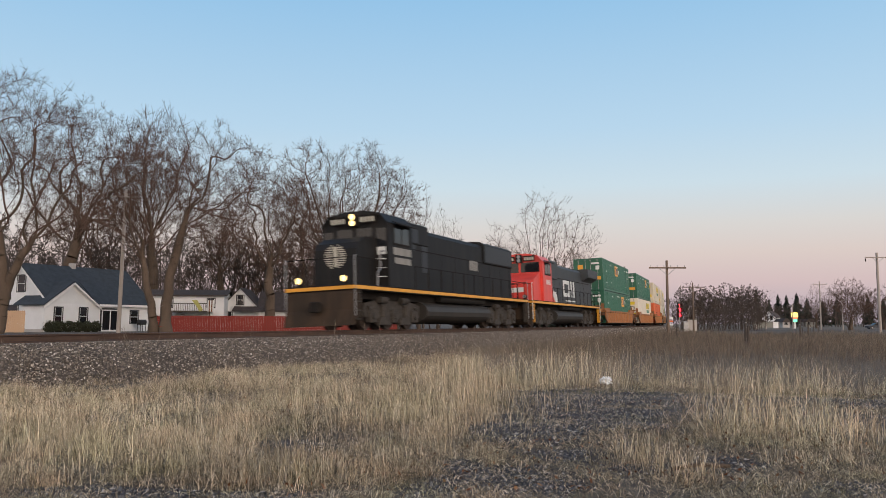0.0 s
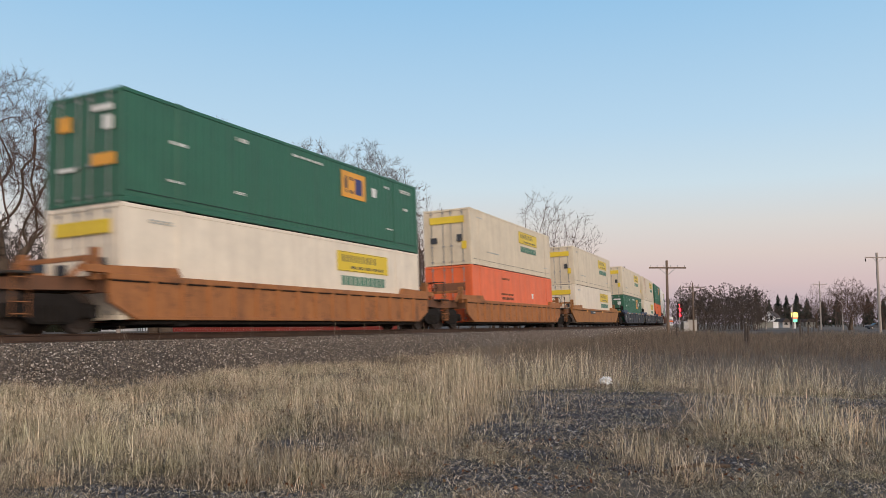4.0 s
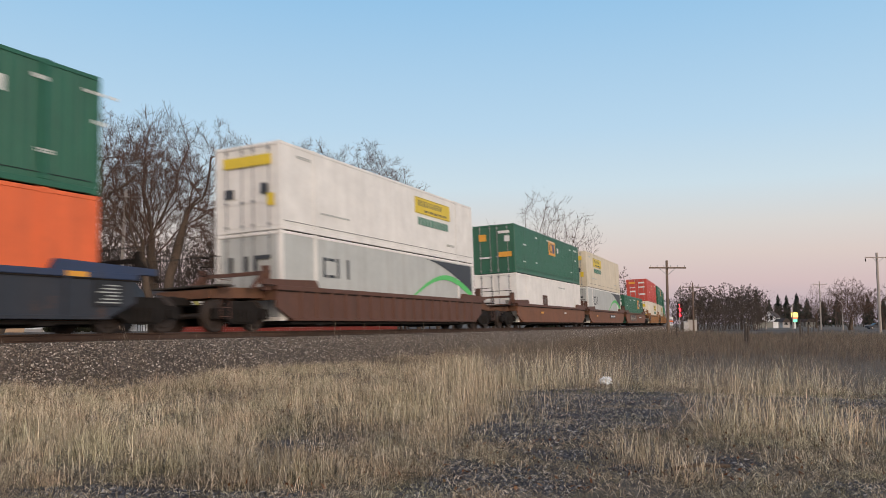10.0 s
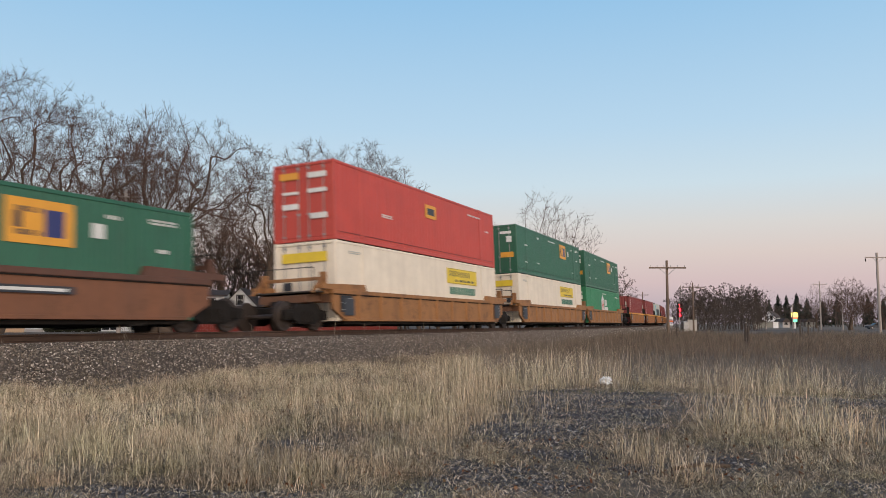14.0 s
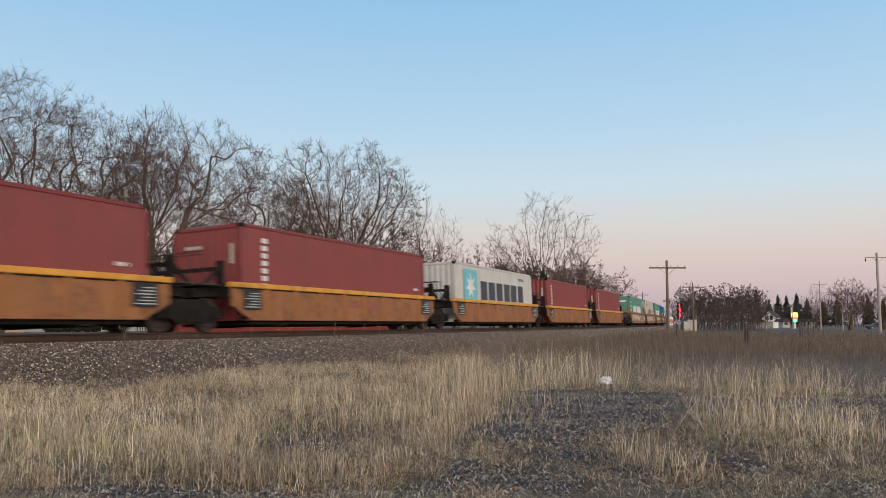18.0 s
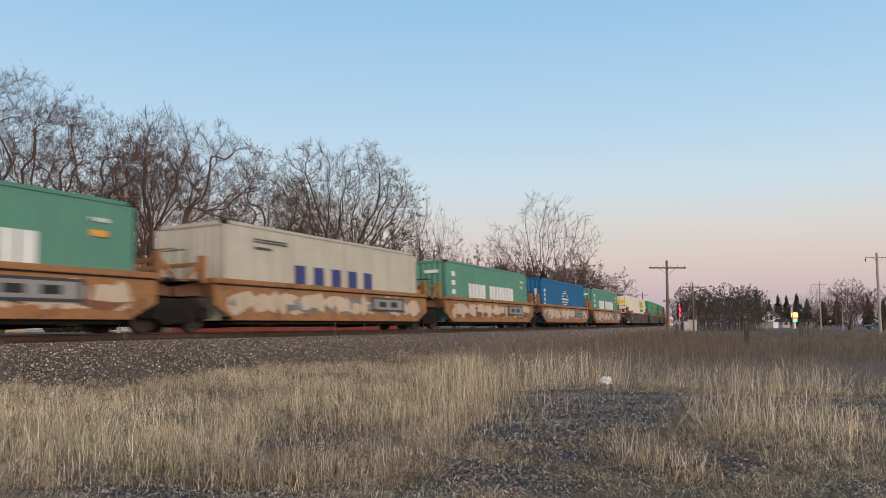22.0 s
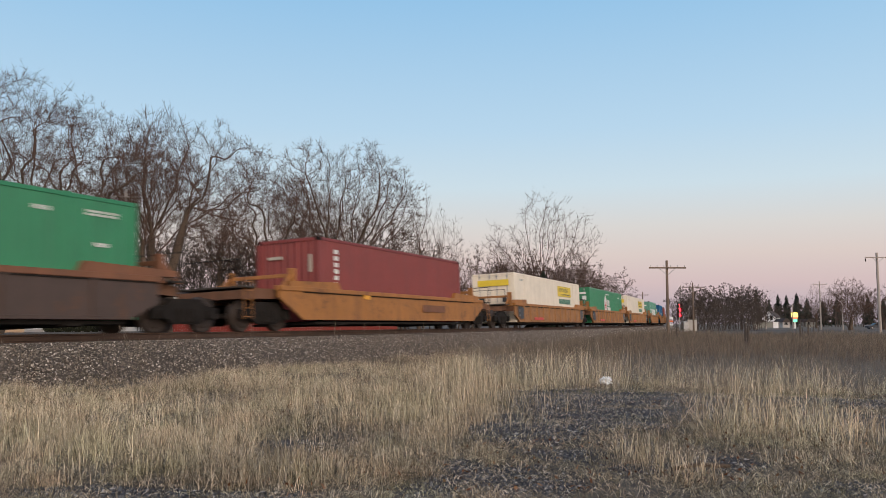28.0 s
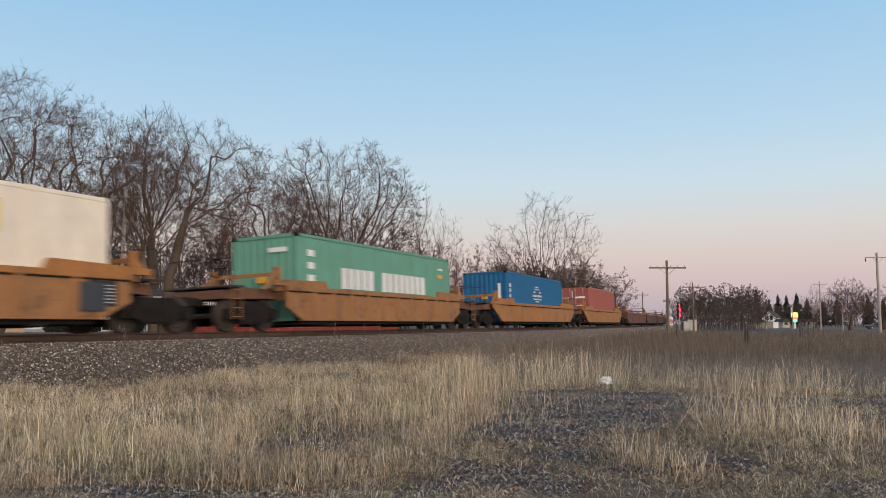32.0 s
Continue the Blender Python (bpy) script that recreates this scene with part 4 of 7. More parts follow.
spray = random.Random(5)
GREEN53 = dict(color="green_c", marks=green_marks(), door_marks=GREEN_DOORS, label="dark green corrugated 53-foot container with yellow sign and doors")
WHITE53 = dict(color="white", style="smooth", marks=yellow_marks(), door_marks=WHITE_DOORS, label="off-white smooth 53-foot container with yellow sign and green lettering")
CREAM53 = dict(color="cream", style="smooth", marks=yellow_marks(), door_marks=WHITE_DOORS, label="cream weathered 53-foot container with yellow sign and green lettering")


def box_of(d, **more):
    a = dict(d)
    a.update(more)
    return container(**a)


def orange53(length=16.154):
    return container("orange", length, marks=[("redbrown", 4.3, 6.4, 1.25, 1.42), ("redbrown", 4.3, 6.4, 1.5, 1.62), ("chalk", 10.0, 10.3, 1.45, 1.75), ("redbrown", 4.4, 5.8, 2.35, 2.42)], style="smooth", door_marks=[("redbrown", 0.4, 2.1, 1.6, 2.0)], label="orange container with dark lettering bars")


def swoosh():
    c = container("grey", style="smooth", frame_color="offwhite", label="pale grey 53-foot container with dark wedge and green arc",
                  marks=[("ink", 2.4, 2.52, 1.5, 2.2), ("ink", 2.52, 3.15, 1.5, 1.62), ("ink", 2.52, 3.15, 2.08, 2.2), ("ink", 3.3, 3.42, 1.5, 2.2), ("ink", 3.98, 4.1, 1.5, 2.2)], door_marks=[("ink", 0.4, 1.0, 1.5, 1.62), ("ink", 0.4, 1.0, 2.0, 2.12), ("ink", 0.92, 1.04, 1.5, 2.12), ("ink", 1.3, 1.42, 1.5, 2.12), ("ink", 1.9, 2.02, 1.5, 2.12)])
    hw = BOX_W / 2
    up = [(8.077 - u, 2.74 - 1.45 * max(0.0, (u - 10.6) / 5.4) ** 1.7) for u in [10.6 + i * 0.52 for i in range(11)]]
    part("dark_wedge", Geo().prism(up + [(-7.72, 2.74)], "y", hw + 0.001, hw + 0.006), M["ink"], c)
    g = Geo()
    arc = [(8.077 - u, 0.95 + 1.08 * math.sin(math.pi * (0.02 + 0.88 * (u - 9.2) / 6.6))) for u in [9.2 + i * 0.33 for i in range(21)]]
    ws = [0.05 + 0.12 * i / 20 for i in range(21)]
    g.add([(a, hw + 0.009, z - w) for (a, z), w in zip(arc, ws)] + [(a, hw + 0.009, z + w) for (a, z), w in zip(arc, ws)], [(i, i + 21, i + 22, i + 1) for i in range(20)])
    part("green_arc", g, M["lime"], c)
    return c


SINGLE = dict(wl=16.6, half=11.25, bogie_x=9.75)
RUSTY = dict(side="ruststeel", sill="ruststeel", ribs=15, label="rusty orange ribbed well car", **SINGLE)
# four single cars behind the locomotives
well_car(-242.9, **RUSTY)
load(-242.9, box_of(GREEN53, marks=green_marks(9.85)), box_of(GREEN53, marks=green_marks(6.8)))
well_car(-219.9, **RUSTY)
load(-219.9, box_of(WHITE53), box_of(GREEN53))
well_car(-198.3, **RUSTY)
load(-198.3, orange53(14.63), box_of(CREAM53, length=14.63, marks=yellow_marks(7.9), label="cream weathered 48-foot container with yellow sign and green lettering"))
GOLD = dict(side="gold", sill="gold", slant=True, plates=[("ink", 1.5, 3.4, 1.0, 1.25), ("amber", 4.4, 4.9, 1.12, 1.27), ("chalk", 1.6, 2.3, 1.08, 1.16), ("amber", -1.9, -1.4, 1.12, 1.27)], label="golden yellow well car with slanting ends", **SINGLE)
well_car(-176.4, **GOLD)
load(-176.4, box_of(WHITE53, length=15.4), box_of(CREAM53, length=15.4))
# a dark blue three-unit car
SQUARES = [("amber", x, x + 0.55, 1.26, 1.38) for x in (6.3, 2.9, -0.6, -4.2, -7.1)] + [("chalk", 4.6, 5.5, 1.27, 1.36), ("chalk", -1.6, -3.4, 1.28, 1.34)]
PLATES = [("lettergrey", 4.6, 5.6, 0.62, 0.8), ("lettergrey", 2.6, 4.0, 0.68, 0.76), ("lettergrey", -2.9, -3.3, 0.62, 0.86)]
NAVY = dict(side="navy", sill="navytop", ribs=7, wl=16.6, plates=SQUARES + PLATES, label="dark navy well car unit with yellow squares on its sill", end_black=True)
well_car(-153.6, half=9.2, bogie_x=9.15, **NAVY)
well_car(-135.0, half=9.2, bogie_x=9.15, bogies=(0, 1), **NAVY)
well_car(-116.6, half=9.2, bogie_x=9.15, bogies=(0, 1), **NAVY)
load(-153.6, box_of(GREEN53, length=15.4), box_of(CREAM53, length=15.4))
rusty = box_of(CREAM53, length=15.4, label="cream 53-foot container with a rust streak, yellow sign")
part("rust_streak", Geo().prism([(5.05, 2.8), (4.72, 2.8), (4.8, 1.4), (4.86, 0.4), (4.98, 1.2)], "y", BOX_W / 2 + 0.001, BOX_W / 2 + 0.004), M["ruststain"], rusty)
part("rust_streak", Geo().prism([(4.4, 2.8), (3.95, 2.8), (4.06, 1.3), (4.14, 0.25), (4.3, 1.1)], "y", BOX_W / 2 + 0.001, BOX_W / 2 + 0.004), M["ruststain"], rusty)
load(-135.0, box_of(WHITE53, length=15.4), rusty)
load(-116.6, orange53(15.1), box_of(GREEN53, length=15.1))
# brown cars
well_car(-93.95, side="brown", sill="brown", ribs=17, label="dark brown ribbed well car", **SINGLE)
load(-93.95, swoosh(), box_of(WHITE53, color="offwhite"))
BROWN = dict(side="redbrown", sill="brown", wl=16.6, label="red-brown smooth-sided well car unit")
well_car(-71.0, half=9.2, bogie_x=9.15, plates=[("amber", 3.3, 3.9, 0.85, 0.97), ("chalk", -2.0, -2.5, 0.9, 1.0)], **BROWN)
well_car(-52.0, half=9.2, bogie_x=9.15, bogies=(0, 1), plates=[("ink", -0.6, -3.2, 0.72, 1.02), ("chalk", -0.8, -1.4, 0.8, 0.94), ("chalk", -1.6, -2.2, 0.8, 0.94), ("chalk", -2.4, -3.0, 0.8, 0.94), ("amber", 5.3, 5.9, 0.8, 0.92)], **BROWN)
well_car(-33.0, half=9.2, bogie_x=9.15, bogies=(0, 1), patches=[(sprayed(spray, 0.3, 5.4, 0.36, 1.34, 16, 1.454, 1.3), "graffiti3"), (sprayed(spray, 0.5, 5.2, 0.4, 1.3, 14, 1.459, 0.5), "graffiti2"), (sprayed(spray, 0.6, 5.0, 0.45, 1.25, 11, 1.464, 0.28), "graffiti")], plates=[("ink", -1.6, -4.2, 0.85, 1.02), ("chalk", -1.8, -4.0, 0.9, 0.97)], **BROWN)
load(-71.0, box_of(WHITE53, color="offwhite", marks=[("brown", 5.5, 6.6, 1.1, 1.75), ("lettergrey", 5.8, 6.3, 1.2, 1.65), ("grey", 9.5, 11.5, 2.35, 2.45)], door_marks=[("lettergrey", 0.3, 0.7, 0.9, 1.3)], label="white 53-foot container with a small brown sign"), box_of(GREEN53, marks=green_marks(7.5)))
load(-52.0, swoosh(), box_of(CREAM53, marks=yellow_marks(2.9)))
load(-33.0, box_of(GREEN53, marks=green_marks(10.7)))
# tan three-unit car
TAN = dict(side="tan", sill="tan", ribs=9, wl=16.6, plates=[("ink", 7.9, 7.2, 0.5, 1.1), ("ink", -7.2, -7.9, 0.5, 1.1)], label="tan rusty well car unit with shallow ribs")
well_car(-9.75, half=9.7, bogie_x=9.6, **TAN)
well_car(10.4, half=9.5, bogie_x=9.3, bogies=(0, 1), **TAN)
well_car(28.4, half=9.2, bogie_x=9.1, bogies=(0, 1), **TAN)
load(-9.75, box_of(WHITE53), container("red", marks=[("amber", 7.55, 8.7, 1.7, 2.3), ("ink", 7.75, 8.5, 1.85, 2.15), ("chalk", 12.5, 14.2, 2.4, 2.5), ("chalk", 3.5, 4.4, 1.2, 1.3), ("chalk", 14.8, 15.4, 1.8, 1.9)], door_marks=[("amber", 1.5, 2.3, 2.3, 2.55), ("chalk", 0.3, 1.1, 2.3, 2.5), ("chalk", 0.3, 1.1, 1.75, 1.9), ("chalk", 1.5, 2.2, 1.2, 1.4), ("chalk", 0.3, 1.0, 0.8, 1.0), ("chalk", 1.5, 2.2, 1.75, 1.85)], label="red corrugated 53-foot container with labelled doors"))
load(10.4, box_of(WHITE53), box_of(GREEN53))
load(28.4, house_box(), box_of(GREEN53))


def maroon40(extra=()):
    return container("maroon", 12.192, style="iso", doors=False, marks=[("chalk", 0.95, 1.2, 0.75 + i * 0.23, 0.9 + i * 0.23) for i in range(8)] + [("amber", 11.3, 11.6, 0.75, 1.0), ("chalk", 11.2, 11.6, 1.3, 1.42)] + list(extra), door_marks=[("beige", 0.3, 0.4, 1.7, 2.3), ("beige", 1.5, 2.1, 2.2, 2.3)], label="maroon corrugated 40-foot container with white upright lettering")


RUST40 = dict(side="darkrust", sill="wornstripe", ribs=8, wl=12.9, end_black=True, step=0, label="rusty well car unit with a yellow top sill")
for i, (s, b) in enumerate(((49.5, maroon40()), (65.3, maroon40()), (80.95, None), (96.7, maroon40()), (112.5, maroon40()))):
    well_car(s, half=8.0, bogie_x=7.85, bogies=(1 if i == 0 else 0, 1), patches=[(sprayed(spray, -1.8 + 0.4 * i, 0.6 + 0.4 * i, 0.7, 1.0, 5, 1.454, 0.8), "brick")] if i % 2 == 1 else (), **RUST40)
    if b:
        load(s, b)
star = container("grey", 12.192, style="iso", doors=False, marks=[("sky_blue", 1.1, 2.9, 0.95, 2.6)] + word("ink", 3.4, 10.7, 1.15, 2.1, 6, 0.24) + [("ink", 9.6, 10.6, 2.4, 2.5)], label="pale grey 40-foot container with blue star and dark block lettering")
pts = []
for i in range(14):
    a, r = math.tau * i / 14 + math.pi / 2, 0.68 if i % 2 == 0 else 0.3
    pts.append((12.192 / 2 - 2.0 + r * math.cos(a), 1.78 + r * math.sin(a)))
part("star", Geo().prism(pts, "y", BOX_W / 2 + 0.008, BOX_W / 2 + 0.013), M["chalk"], star)
load(80.95, star)


def teal40(color="teal"):
    return container(color, 12.192, style="iso", doors=False, marks=[("chalk", 0.6, 1.0, 0.9 + i * 0.42, 1.12 + i * 0.42) for i in range(4)] + word("chalk", 2.7, 5.1, 1.15, 1.9, 5, 0.15) + word("chalk", 5.7, 9.6, 1.15, 1.9, 8, 0.15) + [("chalk", 10.9, 11.5, 2.3, 2.42), ("amber", 10.9, 11.4, 1.95, 2.1)], door_marks=[("amber", 1.2, 1.6, 1.3, 1.55), ("chalk", 0.4, 1.1, 2.3, 2.45)], label="%s green 40-foot container with white block lettering" % color)


def blue40(length=12.192):
    c = container("blue", length, style="iso", doors=False, marks=[("chalk", 0.5, 0.75, 0.8 + i * 0.3, 1.0 + i * 0.3) for i in range(5)] + [("chalk", 5.65, 6.35, 2.16, 2.22), ("chalk", 5.4, 6.6, 2.02, 2.1), ("chalk", 5.2, 5.6, 1.8, 1.96), ("chalk", 6.4, 6.8, 1.8, 1.96), ("chalk", 5.05, 6.95, 1.58, 1.74), ("chalk", 5.15, 6.85, 1.4, 1.5), ("chalk", 5.5, 6.5, 1.26, 1.33)], door_marks=[("amber", 1.15, 1.5, 1.35, 1.6), ("chalk", 0.35, 0.5, 0.6, 2.2)], label="blue corrugated 40-foot container with a white round emblem")
    return c


SPRAY = dict(side="tan", sill="tan", wl=12.9, step=0, top=1.46, label="tan well car unit covered with pale graffiti", end_black=False)
loads = [teal40(), container("beige", 12.192, style="iso", doors=False, marks=word("inkblue", 3.4, 8.9, 1.2, 1.8, 5, 0.45) + [("ink", 1.3, 3.0, 2.35, 2.45), ("ink", 1.3, 2.2, 2.15, 2.25)], label="beige 40-foot container with blue block lettering"), teal40(), blue40(), teal40()]
for i, (s, b) in enumerate(zip((132.2, 147.7, 163.1, 178.6, 194.2), loads)):
    well_car(s, half=7.9, bogie_x=7.75, bogies=(1 if i == 0 else 0, 1), patches=[(sprayed(spray, -6.1, 6.1, 0.38, 1.33, 22), "graffiti"), (sprayed(spray, -5.6, 5.8, 0.42, 1.25, 11, 1.46), "graffiti2" if i % 2 else "redbrown"), (sprayed(spray, -5.9, 5.7, 0.45, 1.3, 20, 1.466), "graffiti")],
             plates=[("ink", -1.9, -4.5, 0.68, 1.2), ("lettergrey", -2.05, -4.35, 0.75, 1.13), ("dark", -2.5, -3.0, 0.84, 1.04), ("dark", -3.4, -3.9, 0.84, 1.04)], **SPRAY)
    load(s, b)
# dark three-unit car with rusty sills
UMBER = dict(side="umber", sill="redbrown", ribs=7, wl=16.8, plates=[("chalk", 7.0, 7.3, 0.7, 0.95), ("amber", 6.4, 7.0, 1.26, 1.38), ("chalk", 2.0, 2.4, 1.28, 1.36)], label="dark umber well car unit with a rusty top sill")
for i, s in enumerate((216.3, 236.4, 257.0)):
    well_car(s, half=10.1, bogie_x=10.0, bogies=(1 if i == 0 else 0, 1), **UMBER)
load(216.3, box_of(WHITE53))
load(236.4, box_of(GREEN53, color="jade"))
load(257.0, box_of(GREEN53, color="jade", marks=green_marks(8.8)))
well_car(279.2, side="gold", sill="gold", slant=True, wl=14.2, half=10.4, bogie_x=8.75, plates=[("redbrown", -1.5, -3.8, 0.7, 1.0), ("amber", 3, 3.5, 1.1, 1.25)], label="golden yellow well car with slanting ends")
load(279.2, container("maroon", 12.192, style="iso", doors=False, marks=[("chalk", 0.95, 1.2, 0.75 + i * 0.23, 0.9 + i * 0.23) for i in range(8)], door_marks=[("beige", 0.3, 0.4, 1.7, 2.3), ("beige", 1.5, 2.1, 2.2, 2.3)], label="maroon corrugated 40-foot container with white upright lettering"))
for i, s in enumerate((301.6, 321.7, 341.9)):
    well_car(s, half=10.0, bogie_x=9.9, bogies=(1 if i == 0 else 0, 1), side="tan", sill="gold", ribs=11, wl=16.8, plates=[("ink", 7.9, 7.1, 0.5, 1.15), ("ink", -7.1, -7.9, 0.5, 1.15), ("redmark", 3.0, 5.0, 0.45, 0.6)], label="tan rusty well car unit with shallow ribs")
load(301.6, box_of(WHITE53))
load(321.7, house_box())
load(341.9, box_of(WHITE53))
well_car(363.7, side="tan", sill="tan", ribs=10, wl=13.2, half=9.6, bogie_x=8.1, label="tan ribbed well car")
load(363.7, teal40("sage"))
well_car(384.0, side="gold", sill="gold", slant=True, wl=14.6, half=9.9, bogie_x=8.8, label="golden yellow well car with slanting ends")
load(384.0, blue40())
well_car(405.1, side="gold", sill="gold", slant=True, wl=14.6, half=9.9, bogie_x=8.8, label="golden yellow well car with slanting ends")
load(405.1, container("brick", 12.192, style="iso", marks=[], door_marks=[("chalk", 0.3, 1.1, 2.0, 2.15), ("chalk", 0.3, 1.0, 1.4, 1.5), ("chalk", 1.6, 2.2, 2.0, 2.1), ("chalk", 1.3, 1.36, 0.3, 2.6)], label="faded red 40-foot container with worn white lettering"))
# empty units at the end
for i, s in enumerate((426.5, 445.0, 463.5, 484.5, 503.0)):
    well_car(s, half=9.3, bogie_x=9.2, bogies=(1 if i in (0, 3) else 0, 1), side="umber" if i else "brown", sill="redbrown", ribs=14, wl=16.6, label="empty dark brown ribbed well car")

# ---- ground ----
PATCHES = [(2.9, 12.6, 2.4, 1.9), (3.9, 10.9, 1.3, 1.0), (2.4, 10.4, 1.2, 0.8), (0.35, 6.15, 0.55, 0.7), (-2.2, 5.5, 0.7, 0.24), (-1.2, 5.45, 0.4, 0.18), (1.1, 8.9, 0.75, 1.0), (1.9, 9.2, 0.6, 0.5), (4.9, 9.4, 0.8, 1.2), (2.2, 6.8, 0.6, 0.3), (3.4, 5.8, 0.6, 0.35), (-1.45, 7.9, 0.28, 0.25), (1.0, 7.3, 0.4, 0.3), (6.2, 12.2, 1.1, 0.9)]


def noise2(x, y, scale, seed=0):
    """Smooth value noise on arrays, -1 to 1."""
    x, y = np.asarray(x) * scale + seed * 17.3, np.asarray(y) * scale - seed * 9.1
    xi, yi = np.floor(x), np.floor(y)
    fx, fy = x - xi, y - yi
    fx, fy = fx * fx * (3 - 2 * fx), fy * fy * (3 - 2 * fy)

    def h(a, b):
        v = np.sin(a * 127.1 + b * 311.7 + seed * 74.7) * 43758.5453
        return (v - np.floor(v)) * 2 - 1
    return (h(xi, yi) * (1 - fx) + h(xi + 1, yi) * fx) * (1 - fy) + (h(xi, yi + 1) * (1 - fx) + h(xi + 1, yi + 1) * fx) * fy


def gravel_at(x, y):
    """How much bare gravel shows, 0 to 1."""
    m = np.zeros_like(x)
    for cx, cy, rx, ry in PATCHES:
        d = np.sqrt(((x - cx) / rx) ** 2 + ((y - cy) / ry) ** 2)
        m = np.maximum(m, np.clip(1.4 - d + 0.4 * noise2(x, y, 1.6, 3) + 0.4 * noise2(x, y, 4.5, 4), 0, 1))
    return np.clip(m * 1.6, 0, 1)


def low_at(x, y):
    """Where the grass stays low: around the bare patches."""
    m = np.zeros_like(x)
    for cx, cy, rx, ry in PATCHES:
        m = np.maximum(m, np.clip(2.0 - np.sqrt(((x - cx) / rx) ** 2 + ((y - cy + 0.35) / ry) ** 2), 0, 1))
    return m


def lateral(x, y):
    """Metres from the track's middle, positive on the camera's side."""
    cx, cy = ASIDE.x * (OFFSET + 1 / CURVE), ASIDE.y * (OFFSET + 1 / CURVE)
    return np.hypot(x - cx, y - cy) - 1 / CURVE


def ground_z(x, y):
    d = lateral(x, y)
    far = np.clip((-d - 3.5) / 6, 0, 1) * 0.22
    r = np.hypot(x, y)
    return far + 0.05 * noise2(x, y, 0.35, 1) * np.clip(1 - r / 150, 0, 1) + 0.018 * noise2(x, y, 1.7, 2) * np.clip(1 - r / 60, 0, 1)


radii = np.concatenate([[0.0005, 1.0, 2.5, 4.0], np.linspace(4.6, 18, 110), np.geomspace(18.6, 4500, 60)])
angles = np.concatenate([np.linspace(-math.pi, -0.6, 30, endpoint=False), np.linspace(-0.6, 0.6, 200, endpoint=False), np.linspace(0.6, math.pi, 31)])
A, R = np.meshgrid(angles, radii)
gx, gy = R * np.sin(A) + 0.13, R * np.cos(A) - 0.35
gv = np.stack([gx, gy, ground_z(gx, gy)], -1).reshape(-1, 3)
na, nr = len(angles), len(radii)
ii = (np.arange(nr - 1)[:, None] * na + np.arange(na - 1)[None, :]).ravel()
gf = np.stack([ii, ii + na, ii + na + 1, ii + 1], -1)
gm, gn, gl, gb = nodes_of("dry_ground")
g_co = gn.new("ShaderNodeTexCoord").outputs["Object"]
g_big, g_mid, g_fine = noise_node(gn, gl, g_co, 0.5, 5), noise_node(gn, gl, g_co, 6, 5), noise_node(gn, gl, g_co, 45, 4, 0.7)
g_soil = ramp_node(gn, gl, g_mid.outputs[0], [(0.25, (0.042, 0.037, 0.032)), (0.5, (0.095, 0.082, 0.068)), (0.75, (0.19, 0.163, 0.126))]).outputs[0]
g_soil = mix_node(gn, gl, ramp_node(gn, gl, g_big.outputs[0], [(0.4, (0, 0, 0)), (0.7, (0.4, 0.4, 0.4))]).outputs[0], g_soil, (0.15, 0.12, 0.085))
g_grav = ramp_node(gn, gl, g_fine.outputs[0], [(0.3, (0.014, 0.015, 0.019)), (0.55, (0.034, 0.037, 0.045)), (0.8, (0.09, 0.095, 0.105))]).outputs[0]
g_att = gn.new("ShaderNodeAttribute")
g_att.attribute_name = "gravel"
gl.new(mix_node(gn, gl, g_att.outputs["Fac"], g_soil, g_grav), gb.inputs["Base Color"])
gb.inputs["Roughness"].default_value = 0.95
bump_node(gn, gl, g_fine.outputs[0], 0.7, 0.03, gb)
gmesh = raw_mesh("ground", gv, gf, gm, True)
att = gmesh.attributes.new("gravel", "FLOAT", "POINT")
att.data.foreach_set("value", gravel_at(gv[:, 0], gv[:, 1]).astype(np.float32))
thing("ground", "dry grassy ground with dark gravel patches", "ground", kind="structure", data=gmesh)

# ---- track ----
track = thing("track", "rusty steel rails on ties in a raised ballast bed", "track", kind="structure")
stations = [-700 + i * 20 for i in range(34)] + [-20 + i * 4 for i in range(85)] + [320 + i * 20 for i in range(30)]


def sweep(profile, s_list, place):
    """A profile of (near, up) points drawn along the line."""
    g = Geo()
    n = len(profile)
    v = [place(s, a, b) for s in s_list for a, b in profile]
    f = [(i * n + j, i * n + (j + 1) % n, (i + 1) * n + (j + 1) % n, (i + 1) * n + j) for i in range(len(s_list) - 1) for j in range(n)]
    return g.add(v, f)


for k in (1, -1):
    c = k * 0.755
    prof = [(c - 0.076, -0.186), (c + 0.076, -0.186), (c + 0.076, -0.165), (c + 0.012, -0.145), (c + 0.01, -0.05), (c + 0.036, -0.036), (c + 0.037, -0.008), (c + 0.03, 0), (c - 0.03, 0), (c - 0.037, -0.008), (c - 0.036, -0.036), (c - 0.01, -0.05), (c - 0.012, -0.145), (c - 0.076, -0.165)]
    rail = part("rail", sweep(prof, stations, on_track).mesh("rail", M["rail"]), M["rail"], track)
    part("rail_head", sweep([(c - 0.028, 0.0005), (c + 0.028, 0.0005), (c + 0.026, 0.0025), (c - 0.026, 0.0025)], stations, on_track).mesh("rail_head", M["railtop"]), M["railtop"], rail, "worn bright running surface")


def bed_place(s, near, up):
    return on_track(s, near, -0.24 + up) if abs(near) < 3 else beside(s, near, -0.05)


